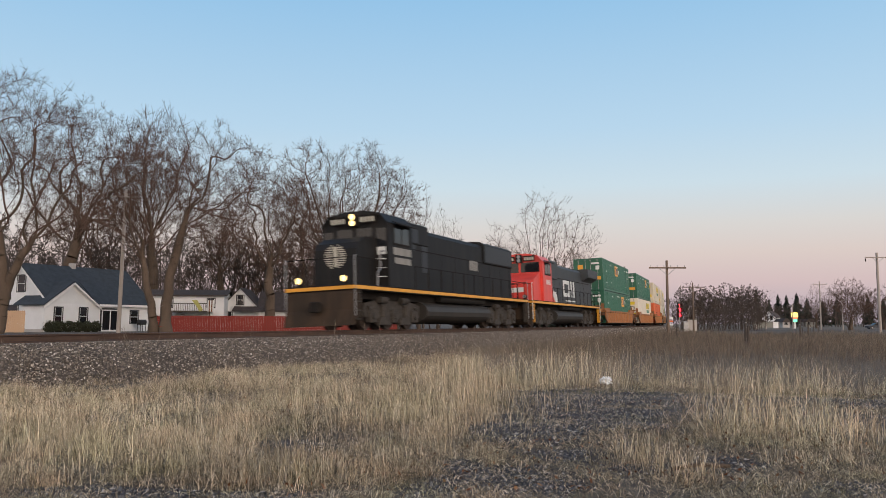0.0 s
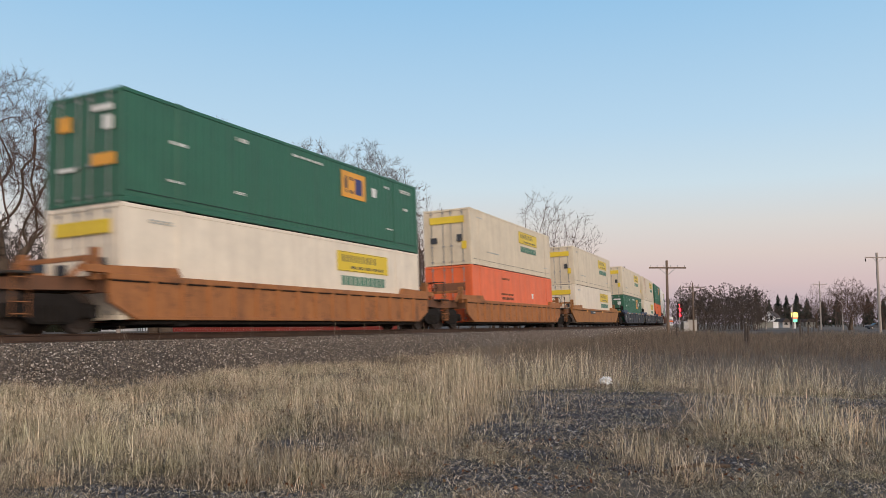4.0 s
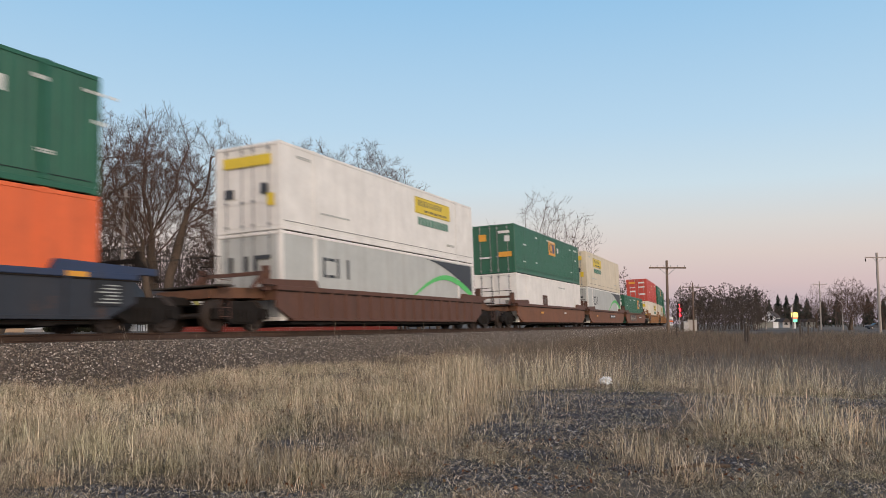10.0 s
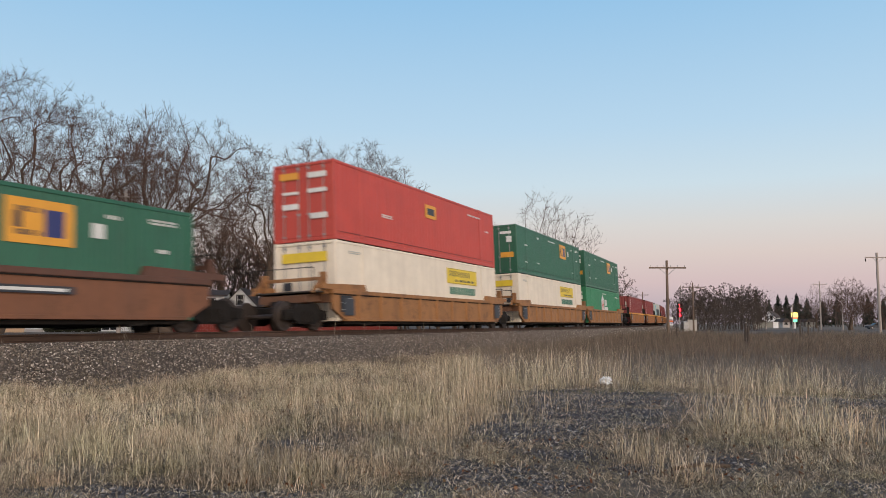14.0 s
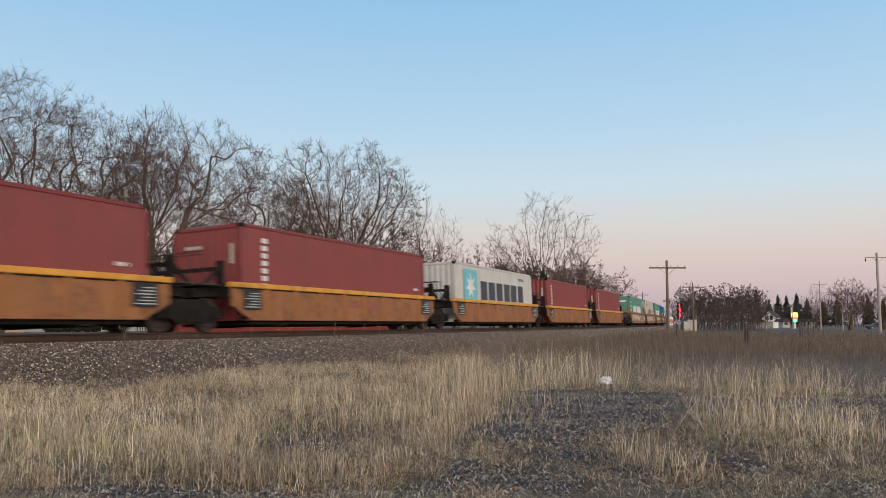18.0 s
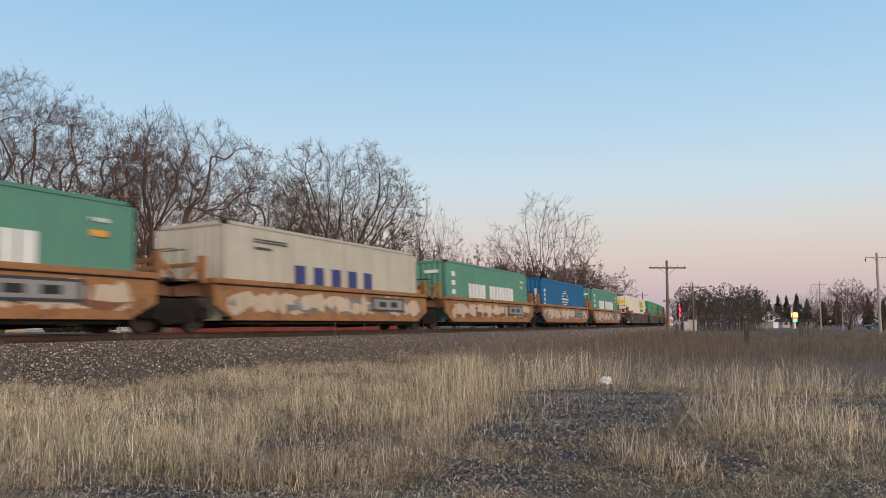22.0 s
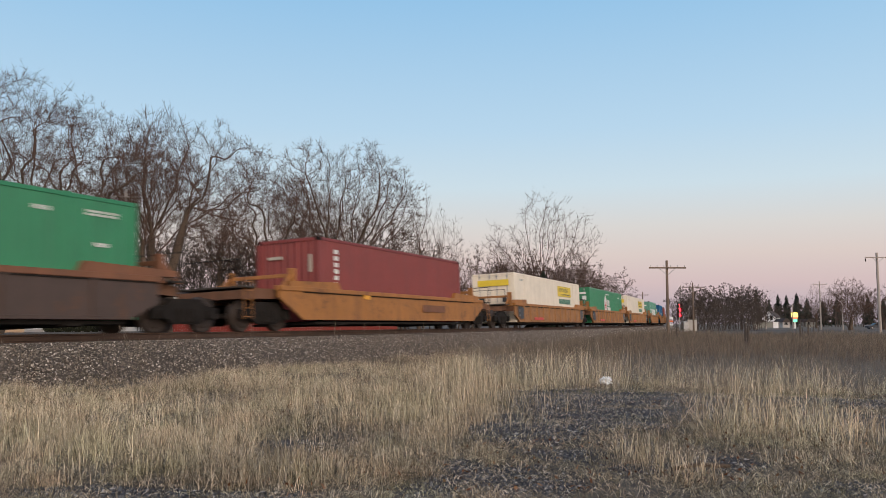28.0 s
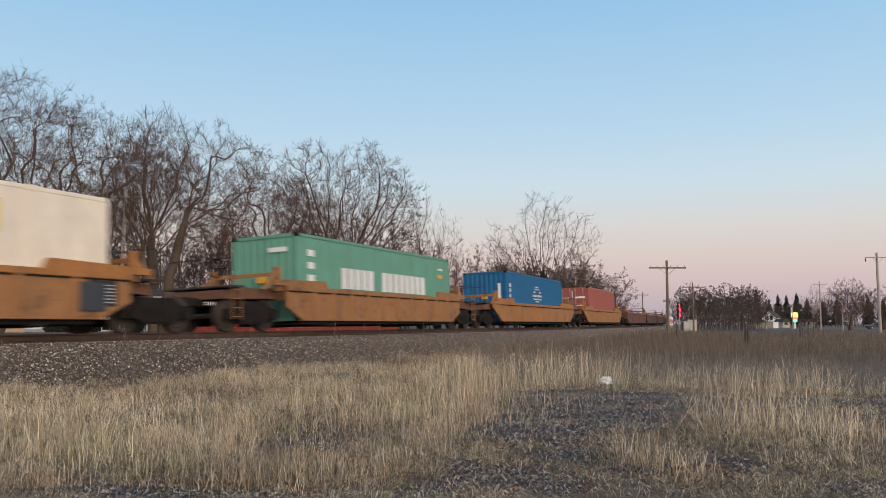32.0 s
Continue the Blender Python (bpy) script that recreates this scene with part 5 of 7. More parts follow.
sections = [-700 + i * 20 for i in range(34)] + [-20 + i * 1.0 for i in range(240)] + [220 + i * 20 for i in range(36)]
bed_rows = [(-4.0, 0), (-2.15, -0.0), (-1.6, 0.03), (-0.4, 0.0), (0.4, 0.0), (1.6, 0.03), (2.15, 0.0), (2.9, -0.28), (4.0, 0)]
rng = np.random.RandomState(4)
bv = []
for s in sections:
    for a, u in bed_rows:
        p = bed_place(s, a + rng.uniform(-0.05, 0.05), u)
        bv.append((p.x, p.y, p.z + rng.uniform(-0.025, 0.025)))
nb = len(bed_rows)
bi = (np.arange(len(sections) - 1)[:, None] * nb + np.arange(nb - 1)[None, :]).ravel()
thing("ballast_bed", "raised bed of grey-brown crushed stone under the rails", "ballast", kind="structure", data=raw_mesh("ballast_bed", np.array(bv), np.stack([bi, bi + 1, bi + nb + 1, bi + nb], -1), M["bed"], True))
tie_mesh = Geo().box(-0.115, 0.115, -1.3, 1.3, -0.37, -0.187, 0.012).mesh("tie", M["tie"])
for i in range(180):
    s = 2 + i * 0.52
    t = part("tie", tie_mesh, M["tie"], track)
    t.matrix_basis = car_pose(s)


# ---- loose stones and grass ----
OCT_V = np.array([(1, 0, 0), (-1, 0, 0), (0, 1, 0), (0, -1, 0), (0, 0, 1), (0, 0, -1)], float)
OCT_F = np.array([(0, 2, 4), (2, 1, 4), (1, 3, 4), (3, 0, 4), (2, 0, 5), (0, 3, 5)])


def pebbles(name, pos, size, material, rs, flat=0.65):
    n = len(pos)
    v = OCT_V[None] * size[:, None, None] * rs.uniform(0.6, 1.3, (n, 6, 1)) * np.array([1, 1, flat])
    v += rs.uniform(-0.25, 0.25, (n, 6, 3)) * size[:, None, None]
    a = rs.uniform(0, math.tau, n)
    b = rs.uniform(-0.7, 0.7, n)
    ca, sa, cb, sb = np.cos(a)[:, None], np.sin(a)[:, None], np.cos(b)[:, None], np.sin(b)[:, None]
    x, y, z = v[..., 0], v[..., 1], v[..., 2]
    y, z = y * cb - z * sb, y * sb + z * cb
    x, y = x * ca - y * sa, x * sa + y * ca
    v = np.stack([x, y, z], -1) + pos[:, None, :]
    return raw_mesh(name, v.reshape(-1, 3), (OCT_F[None] + 6 * np.arange(n)[:, None, None]).reshape(-1, 3), material)


def bed_surface(s, near, rs):
    out = np.empty((len(s), 3))
    for i in range(len(s)):
        a = near[i]
        if a < 2.15:
            p = on_track(s[i], a, -0.225)
        else:
            top, toe = on_track(s[i], 2.15, -0.24), beside(s[i], 4.0, -0.02)
            p = top.lerp(toe, (a - 2.15) / 1.85)
            p.z += 0.10 * math.sin((a - 2.15) / 1.85 * math.pi)
        out[i] = p
    return out


rs = np.random.RandomState(11)
n = 84000
s_st = 8 + 62 * rs.uniform(0, 1, n) ** 1.35
stone_pos = bed_surface(s_st, 0.95 + 3.3 * rs.uniform(0, 1, n), rs)
far_s = 70 + 120 * rs.uniform(0, 1, 9000)
far_pos = bed_surface(far_s, 0.95 + 3.3 * rs.uniform(0, 1, 9000), rs)
sizes = np.concatenate([0.012 + 0.022 * rs.uniform(0, 1, n) ** 1.8, rs.uniform(0.04, 0.08, 9000)])
thing("ballast_stones", "grey-brown crushed stones on the track's shoulder", "stones", kind="stuff", data=pebbles("ballast_stones", np.concatenate([stone_pos, far_pos]), sizes, M["ballast"], rs))

n = 230000
ang, rad = rs.uniform(-0.56, 0.56, n), rs.uniform(4.9 ** 2, 15 ** 2, n) ** 0.5
px, py = rad * np.sin(ang), rad * np.cos(ang)
keep = gravel_at(px, py) > rs.uniform(0.25, 1.0, n)
px, py = px[keep], py[keep]
gpos = np.stack([px, py, ground_z(px, py) + 0.004], -1)
thing("gravel", "dark blue-grey gravel scattered between the grass", "gravel", kind="stuff", data=pebbles("gravel", gpos, 0.006 + 0.015 * rs.uniform(0, 1, len(gpos)) ** 1.6, M["gravel"], rs))


def blade_mesh(name, x, y, h, w, lean, material, rs, z=None, curl=0.3, az=None):
    """Grass blades: five corners and three triangles each."""
    n = len(x)
    a = rs.uniform(0, math.tau, n) if az is None else az + rs.normal(0, 0.5, n)
    d = np.stack([np.cos(a), np.sin(a), np.zeros(n)], -1)
    f = rs.uniform(0, math.tau, n)
    side = np.stack([np.cos(f), np.sin(f), np.zeros(n)], -1) * (w / 2)[:, None]
    base = np.stack([x, y, ground_z(x, y) - 0.01 if z is None else z], -1)
    up = np.array([0, 0, 1.0])
    kink = rs.normal(0, 0.13, (n, 3)) * np.array([1, 1, 0]) * h[:, None] * (0.4 + lean)[:, None]
    mid = base + up * (h * (0.62 - 0.1 * np.minimum(lean, 2)))[:, None] + d * (h * lean * 0.35)[:, None] + kink
    tip = base + up * (h * (1 - 0.3 * lean))[:, None] + d * (h * lean * (1 + curl))[:, None]
    v = np.stack([base - side, base + side, mid - side * 0.8, mid + side * 0.8, tip], 1)
    tri = np.array([(0, 1, 2), (1, 3, 2), (2, 3, 4)])
    return raw_mesh(name, v.reshape(-1, 3), (tri[None] + 5 * np.arange(n)[:, None, None]).reshape(-1, 3), material)


def scatter(n, r0, r1, a0, a1, rs, power=2.0):
    ang, rad = rs.uniform(a0, a1, n), rs.uniform(r0 ** power, r1 ** power, n) ** (1 / power)
    return rad * np.sin(ang), rad * np.cos(ang)


def meadow(n, rs, gaps, thick):
    """Places for blades: thick in clumps, thin on the gravel, none on the ballast."""
    x, y = scatter(n, 4.8, 27.0, -0.6, 0.6, rs, 1.25)
    clump = 0.45 + 0.55 * noise2(x, y, 0.9, 7) + 0.6 * noise2(x, y, 3.1, 8) + 0.35 * noise2(x, y, 8.0, 18)
    keep = (lateral(x, y) > 3.5 + 0.9 * noise2(x, y, 0.8, 5) + 0.7 * rs.uniform(0, 1, n) ** 0.5) & ((np.hypot(x, y) < 16.5) | (np.arctan2(x, y) < 0.05)) & (rs.uniform(0, 1, n) < np.clip(gaps + thick * clump, 0.06, 1)) & (gravel_at(x, y) < rs.uniform(0.02, 1.0, n) + 0.3 * np.clip(noise2(x, y, 2.6, 41), 0, 1))
    keep &= (x < 0.6) | (y > 13.5) | (rs.uniform(0, 1, n) < 0.62)
    return x[keep], y[keep], clump[keep]


x, y, clump = meadow(270000, rs, 0.4, 0.8)
h = rs.uniform(0.05, 0.16, len(x))
thing("thatch", "matted pale dead grass lying on the ground", "grass", kind="stuff", data=blade_mesh("thatch", x, y, h, rs.uniform(0.0025, 0.0045, len(x)), rs.uniform(0.8, 2.6, len(x)), M["thatch"], rs))
x, y, clump = meadow(260000, rs, 0.06, 0.9)
h = (0.04 + 0.19 * np.clip(clump, 0, 1.4)) * rs.uniform(0.3, 1.4, len(x)) * (1 - 0.75 * low_at(x, y)) * np.where((x > 0.7) & (y < 13.5), 0.36, 1.0)
thing("dry_grass", "pale straw-coloured dry grass", "grass", kind="stuff", data=blade_mesh("dry_grass", x, y, h, rs.uniform(0.0018, 0.004, len(x)), 0.08 + 1.7 * rs.uniform(0, 1, len(x)) ** 1.7, M["grass"], rs))
# tufts: stems that fan out from one root
tx, ty, clump = meadow(26000, rs, 0.10, 0.75)
th = (0.08 + 0.2 * np.clip(clump, 0, 1.3)) * rs.uniform(0.6, 1.35, len(tx)) * (1 - 0.6 * low_at(tx, ty)) * np.where((tx > 0.7) & (ty < 13.5), 0.45, 1.0)
stems = 13
ox, oy = rs.normal(0, 0.035, (2, len(tx) * stems))
h = np.repeat(th, stems) * rs.uniform(0.45, 1.1, len(ox))
thing("grass_tufts", "tufts of straw-coloured dry grass", "grass", kind="stuff", data=blade_mesh("grass_tufts", np.repeat(tx, stems) + ox, np.repeat(ty, stems) + oy, h, rs.uniform(0.0018, 0.0036, len(ox)), 0.06 + 0.75 * rs.uniform(0, 1, len(ox)) ** 1.6, M["grass"], rs, az=np.arctan2(oy, ox)))
# short straws blown over the bare gravel
x, y = scatter(100000, 4.9, 15, -0.56, 0.56, rs, 1.1)
keep = (lateral(x, y) > 4.2) & (rs.uniform(0, 1, len(x)) < 0.25 + 0.6 * np.clip(noise2(x, y, 1.3, 51) + 0.5 * noise2(x, y, 4.0, 52), 0, 1) + 0.35 * np.clip((7.2 - np.hypot(x, y)) / 2, 0, 1))
x, y = x[keep], y[keep]
thing("straw_litter", "short pale straws lying on the gravel", "straw", kind="stuff", data=blade_mesh("straw_litter", x, y, rs.uniform(0.012, 0.05, len(x)), rs.uniform(0.003, 0.0065, len(x)), rs.uniform(1.0, 2.8, len(x)), M["grass"], rs, ground_z(x, y) + rs.uniform(0.008, 0.03, len(x))))
# broken stems lying across one another
x, y, clump = meadow(330000, rs, 0.35, 0.8)
near = np.hypot(x, y)
keep = rs.uniform(0, 1, len(x)) < np.where(near < 9.5, 1.0, 0.45)
x, y, clump = x[keep], y[keep], clump[keep]
thing("broken_grass", "broken pale grass stems in a tangle", "grass", kind="stuff", data=blade_mesh("broken_grass", x, y, rs.uniform(0.03, 0.12, len(x)), rs.uniform(0.002, 0.0045, len(x)), rs.uniform(0.6, 2.4, len(x)), M["thatch"], rs, ground_z(x, y) + rs.uniform(0.0, 0.13, len(x)) * np.clip(clump, 0.15, 1.2)))
# taller seeding stems in stands
STANDS = [(-0.1, 11.3, 1.3, 1.2, 0.95), (0.5, 12.6, 0.6, 0.6, 1.05), (-1.3, 11.8, 2.2, 1.2, 0.5), (3.6, 8.5, 0.75, 0.9, 0.78), (4.1, 7.6, 0.6, 0.4, 0.34), (4.3, 8.8, 0.5, 0.6, 0.5), (3.3, 9.2, 0.5, 0.6, 0.8), (-3.2, 9.6, 2.2, 1.6, 0.36), (-4.3, 7.6, 1.4, 1.6, 0.42), (-2.4, 6.6, 1.6, 0.8, 0.36), (-1.0, 5.9, 0.6, 0.35, 0.36), (1.75, 7.0, 0.35, 0.4, 0.4), (1.9, 6.3, 0.3, 0.3, 0.36), (-0.2, 9.2, 1.2, 0.9, 0.45), (2.6, 16.0, 2.4, 1.6, 0.95), (6.0, 14.5, 2.0, 1.0, 0.75), (-3.4, 13.8, 1.6, 1.2, 0.5), (0.4, 15.5, 0.9, 1.5, 0.8)]
xs, ys, hs = [], [], []
for cx, cy, rx, ry, hh in STANDS:
    k = int(520 * rx * ry) + 220
    u, q = rs.normal(0, 0.6, k), rs.normal(0, 0.6, k)
    xs.append(cx + u * rx)
    ys.append(cy + q * ry)
    hs.append(hh * rs.uniform(0.45, 1.15, k) * np.exp(-0.3 * (u * u + q * q)))
x, y, h = np.concatenate(xs), np.concatenate(ys), np.concatenate(hs)
keep = (lateral(x, y) > 3.0) & (y > 4.7)
x, y, h = x[keep], y[keep], h[keep]
thing("tall_grass", "tall dry seeding grass stems in stands", "grass", kind="stuff", data=blade_mesh("tall_grass", x, y, h, rs.uniform(0.002, 0.0042, len(x)), 0.04 + 1.1 * rs.uniform(0, 1, len(x)) ** 1.8, M["grass"], rs))
# the field along the track towards the crossing
x, y = scatter(170000, 13.0, 75, -0.25, 0.66, rs, 1.35)
d = lateral(x, y)
keep = (d > 4.3 + 0.8 * noise2(x, y, 0.4, 6)) & (np.arctan2(x, y) + 0.12 * noise2(x, y, 0.5, 14) > -0.02 - 0.012 * (np.hypot(x, y) - 13)) & (gravel_at(x, y) < rs.uniform(0.1, 1.0, len(x))) & (rs.uniform(0, 1, len(x)) < 0.55 + 0.5 * noise2(x, y, 0.22, 9) + np.clip((y - 18) / 20, 0, 1))
x, y, d = x[keep], y[keep], d[keep]
r = np.hypot(x, y)
h = (0.8 + 0.35 * noise2(x, y, 0.3, 31) + 0.2 * noise2(x, y, 1.1, 32)) * (1 - 0.6 * low_at(x, y)) * np.clip(0.22 + (r - 14) / 18 * 0.55, 0.22, 0.8) * rs.uniform(0.5, 1.2, len(x)) * np.clip(0.4 + (d - 3.2) / 3, 0.35, 1)
thing("field_grass", "grey-brown tall dead grass in the open field", "grass", kind="stuff", data=blade_mesh("field_grass", x, y, h, 0.002 + r * 0.00011, 0.04 + 0.8 * rs.uniform(0, 1, len(x)) ** 2, M["field"], rs))
# dead leaves blown together among the grass
x, y = scatter(2600, 5.2, 15, -0.45, 0.6, rs)
keep = (lateral(x, y) > 4.5) & ((noise2(x, y, 0.7, 22) > 0.25) | (np.hypot(x - 3.7, y - 7.3) < 1.3) & (rs.uniform(0, 1, len(x)) < 0.8))
x, y = x[keep], y[keep]
thing("fallen_leaves", "reddish brown dead leaves caught in the grass", "leaves", kind="stuff", data=blade_mesh("fallen_leaves", x, y, rs.uniform(0.02, 0.045, len(x)), rs.uniform(0.01, 0.026, len(x)), rs.uniform(0.8, 2.2, len(x)), M["leaf"], rs, ground_z(x, y) + rs.uniform(0.0, 0.09, len(x))))
# green tufts low down
x, y = scatter(9000, 8, 15, -0.5, 0.5, rs)
keep = (lateral(x, y) > 3.8) & (noise2(x, y, 0.6, 12) > 0.45)
x, y = x[keep], y[keep]
thing("green_tufts", "low green grass tufts among the dry grass", "grass", kind="stuff", data=blade_mesh("green_tufts", x, y, rs.uniform(0.05, 0.14, len(x)), rs.uniform(0.004, 0.007, len(x)), rs.uniform(0.2, 0.9, len(x)), M["green"], rs))
# weeds standing up through the ballast
x, y, lift, hh = [], [], [], []
for i in range(150):
    near = rs.uniform(2.0, 5.2)
    p = beside(9 + 34 * rs.uniform() ** 1.2, near, 0)
    foot, tall_one = max(0.0, min(1.0, (4.0 - near) / 1.85)) * 0.6, rs.uniform(0.25, 0.85)
    for j in range(rs.randint(1, 4)):
        x.append(p.x + rs.normal(0, 0.05))
        y.append(p.y + rs.normal(0, 0.05))
        lift.append(foot)
        hh.append(tall_one * rs.uniform(0.7, 1.0))
        for q in range(4):
            x.append(x[-1] + rs.normal(0, 0.012))
            y.append(y[-1] + rs.normal(0, 0.012))
            lift.append(foot + hh[-1 - q] * rs.uniform(0.45, 0.9))
            hh.append(tall_one * rs.uniform(0.12, 0.3))
x, y = np.array(x), np.array(y)
thing("ballast_weeds", "thin dead weed stalks with side twigs in the ballast", "weeds", kind="stuff", data=blade_mesh("ballast_weeds", x, y, np.array(hh), np.full(len(x), 0.0065), rs.uniform(0.02, 0.5, len(x)), M["field"], rs, np.array(lift)))


# ---- bare trees ----
def grow(rs, parents, radii_p, count, u0, u1, angle, ratio, bend, lift, segs, thin, shape=0.3, azim=None):
    """Children of each parent polyline. parents (n, k, 3); returns polylines and radii."""
    n, k, _ = parents.shape
    m = n * count
    pi = np.repeat(np.arange(n), count)
    u = u0 + (u1 - u0) * (np.tile(np.arange(count), n) + rs.uniform(0.1, 0.9, m)) / count
    f = np.clip(u * (k - 1), 0, k - 1.001)
    i0 = f.astype(int)
    fr = (f - i0)[:, None]
    p0, p1 = parents[pi, i0], parents[pi, i0 + 1]
    start = p0 * (1 - fr) + p1 * fr
    tan = p1 - p0
    tan /= np.linalg.norm(tan, axis=1, keepdims=True) + 1e-9
    rr = radii_p[pi, i0] * (1 - fr[:, 0]) + radii_p[pi, i0 + 1] * fr[:, 0]
    q = rs.normal(0, 1, (m, 3))
    q -= tan * np.sum(q * tan, 1, keepdims=True)
    q /= np.linalg.norm(q, axis=1, keepdims=True) + 1e-9
    al = np.radians(angle) * rs.uniform(0.6, 1.35, m)[:, None]
    d = tan * np.cos(al) + q * np.sin(al)
    length = np.linalg.norm(parents[:, 1:] - parents[:, :-1], axis=2).sum(1)[pi] * ratio * rs.uniform(0.65, 1.25, m) * (1 - shape * u)
    pts = [start]
    step = (length / segs)[:, None]
    for j in range(segs):
        d = d + rs.normal(0, bend, (m, 3)) + np.array([0, 0, lift])
        d /= np.linalg.norm(d, axis=1, keepdims=True)
        pts.append(pts[-1] + d * step)
    r0 = np.maximum(rr * thin * rs.uniform(0.7, 1.0, m), 0.006)
    rad = r0[:, None] * np.linspace(1, 0.32, segs + 1)[None]
    return np.stack(pts, 1), rad


def tubes(sets):
    """Verts and quads of tubes round polylines; sets of (points, radii, sides)."""
    vs, fs, off = [], [], 0
    for P, Rd, k in sets:
        n, m, _ = P.shape
        ax = P[:, -1] - P[:, 0]
        ax /= np.linalg.norm(ax, axis=1, keepdims=True) + 1e-9
        ref = np.where(np.abs(ax[:, 2:3]) > 0.9, np.array([[1.0, 0, 0]]), np.array([[0, 0, 1.0]]))
        u = np.cross(ax, ref)
        u /= np.linalg.norm(u, axis=1, keepdims=True) + 1e-9
        w = np.cross(ax, u)
        if k == 1:  # fine twigs: a ribbon turned at random
            b = np.sin(np.arange(n) * 12.9898) * 3.1
            side = u * np.cos(b)[:, None] + w * np.sin(b)[:, None]
            v = np.stack([P - side[:, None] * Rd[..., None], P + side[:, None] * Rd[..., None]], 2)
            vs.append(v.reshape(-1, 3))
            base = (np.arange(n)[:, None] * m + np.arange(m - 1)[None, :]).reshape(-1) * 2
            fs.append(np.stack([base, base + 1, base + 3, base + 2], -1) + off)
            off += n * m * 2
            continue
        t = np.arange(k) * math.tau / k
        ring = u[:, None, None, :] * np.cos(t)[None, None, :, None] + w[:, None, None, :] * np.sin(t)[None, None, :, None]
        v = P[:, :, None, :] + ring * Rd[:, :, None, None]
        vs.append(v.reshape(-1, 3))
        base = (np.arange(n)[:, None, None] * m + np.arange(m - 1)[None, :, None]) * k
        j = np.arange(k)[None, None, :]
        q = np.stack([base + j, base + (j + 1) % k, base + k + (j + 1) % k, base + k + j], -1).reshape(-1, 4) + off
        fs.append(q)
        off += n * m * k
    return np.concatenate(vs), np.concatenate(fs)


def tree_meshes(seed, height=18.0, fork=0.28, limbs=8, spread=48, gnarl=0.16, trunk_r=0.42, lean=0.0, twigs=(8, 8, 6), stems=1, fine=0.013, width=0.42, stem=0.55, base=0.16):
    """Trunk and crown of a bare tree. Its limbs end on a rounded outline, width times the height in radius."""
    rs = np.random.RandomState(seed)
    T, TR = [], []
    for i in range(stems):
        k = 9
        p = np.zeros((k, 3))
        a = math.pi * (i + 0.1) if stems == 2 else rs.uniform(0, math.tau)
        d = np.array([math.cos(a) * 0.2 * (stems > 1) + lean, math.sin(a) * 0.2 * (stems > 1), 1.0])
        p[0] = (0.045 * height * math.cos(a) * (stems > 1), 0.045 * height * math.sin(a) * (stems > 1), -0.15)
        for j in range(1, k):
            d = d + np.append(rs.normal(0, gnarl * 0.6, 2), 0)
            d[2] = 1.0
            p[j] = p[j - 1] + d / np.linalg.norm(d) * height * stem / (k - 1)
        T.append(p)
        r = trunk_r * np.linspace(1, 0.42, k) * (0.8 if stems > 1 else 1)
        r[0] *= 1.35
        TR.append(r)
    T, TR = np.array(T), np.array(TR)
    mid, half = np.array([lean * height * 0.3, 0, height * (0.5 + base / 2)]), np.array([width * height, width * height, height * (0.5 - base / 2)])

    def rounded(P, keep):
        q = (P - mid) / half
        rho = np.linalg.norm(q, axis=2, keepdims=True)
        P[:] = mid + q * np.where(rho > 0.85, (0.85 + keep * (rho - 0.85)) / np.maximum(rho, 1e-6), 1.0) * half

    L1, R1 = grow(rs, T, TR, limbs, fork, 1.0, spread, 0.9, gnarl, 0.06, 8, 0.6, 0.25)
    rounded(L1, 0.15)
    L2, R2 = grow(rs, L1, R1, twigs[0], 0.15, 1.0, 50, 0.36, gnarl * 1.2, 0.05, 5, 0.55, 0.45)
    rounded(L2, 0.25)
    L3, R3 = grow(rs, L2, R2, twigs[1], 0.1, 1.0, 46, 0.44, gnarl * 1.3, 0.05, 3, 0.6)
    inside = np.linalg.norm((L3[:, -1] - mid) / half, axis=1) < 1.04
    L3, R3 = L3[inside], R3[inside]
    L4, R4 = grow(rs, L3, R3, twigs[2], 0.1, 1.0, 46, 0.55, gnarl * 1.3, 0.04, 2, 0.75)
    R3, R4 = np.maximum(R3, fine), np.maximum(R4, fine * 0.72)
    grown = height / np.quantile(L4[:, -1, 2], 0.992)
    for P in (T, L1, L2, L3, L4):
        P *= grown
    tv, tf = tubes([(T, TR, 9), (L1, R1, 6)])
    cv, cf = tubes([(L2, R2, 3), (L3, R3 * 1.2, 1), (L4, R4 * 1.25, 1)])
    return raw_mesh("trunk", tv, tf, M["bark"], True), raw_mesh("crown", cv, cf, M["twig"], True)


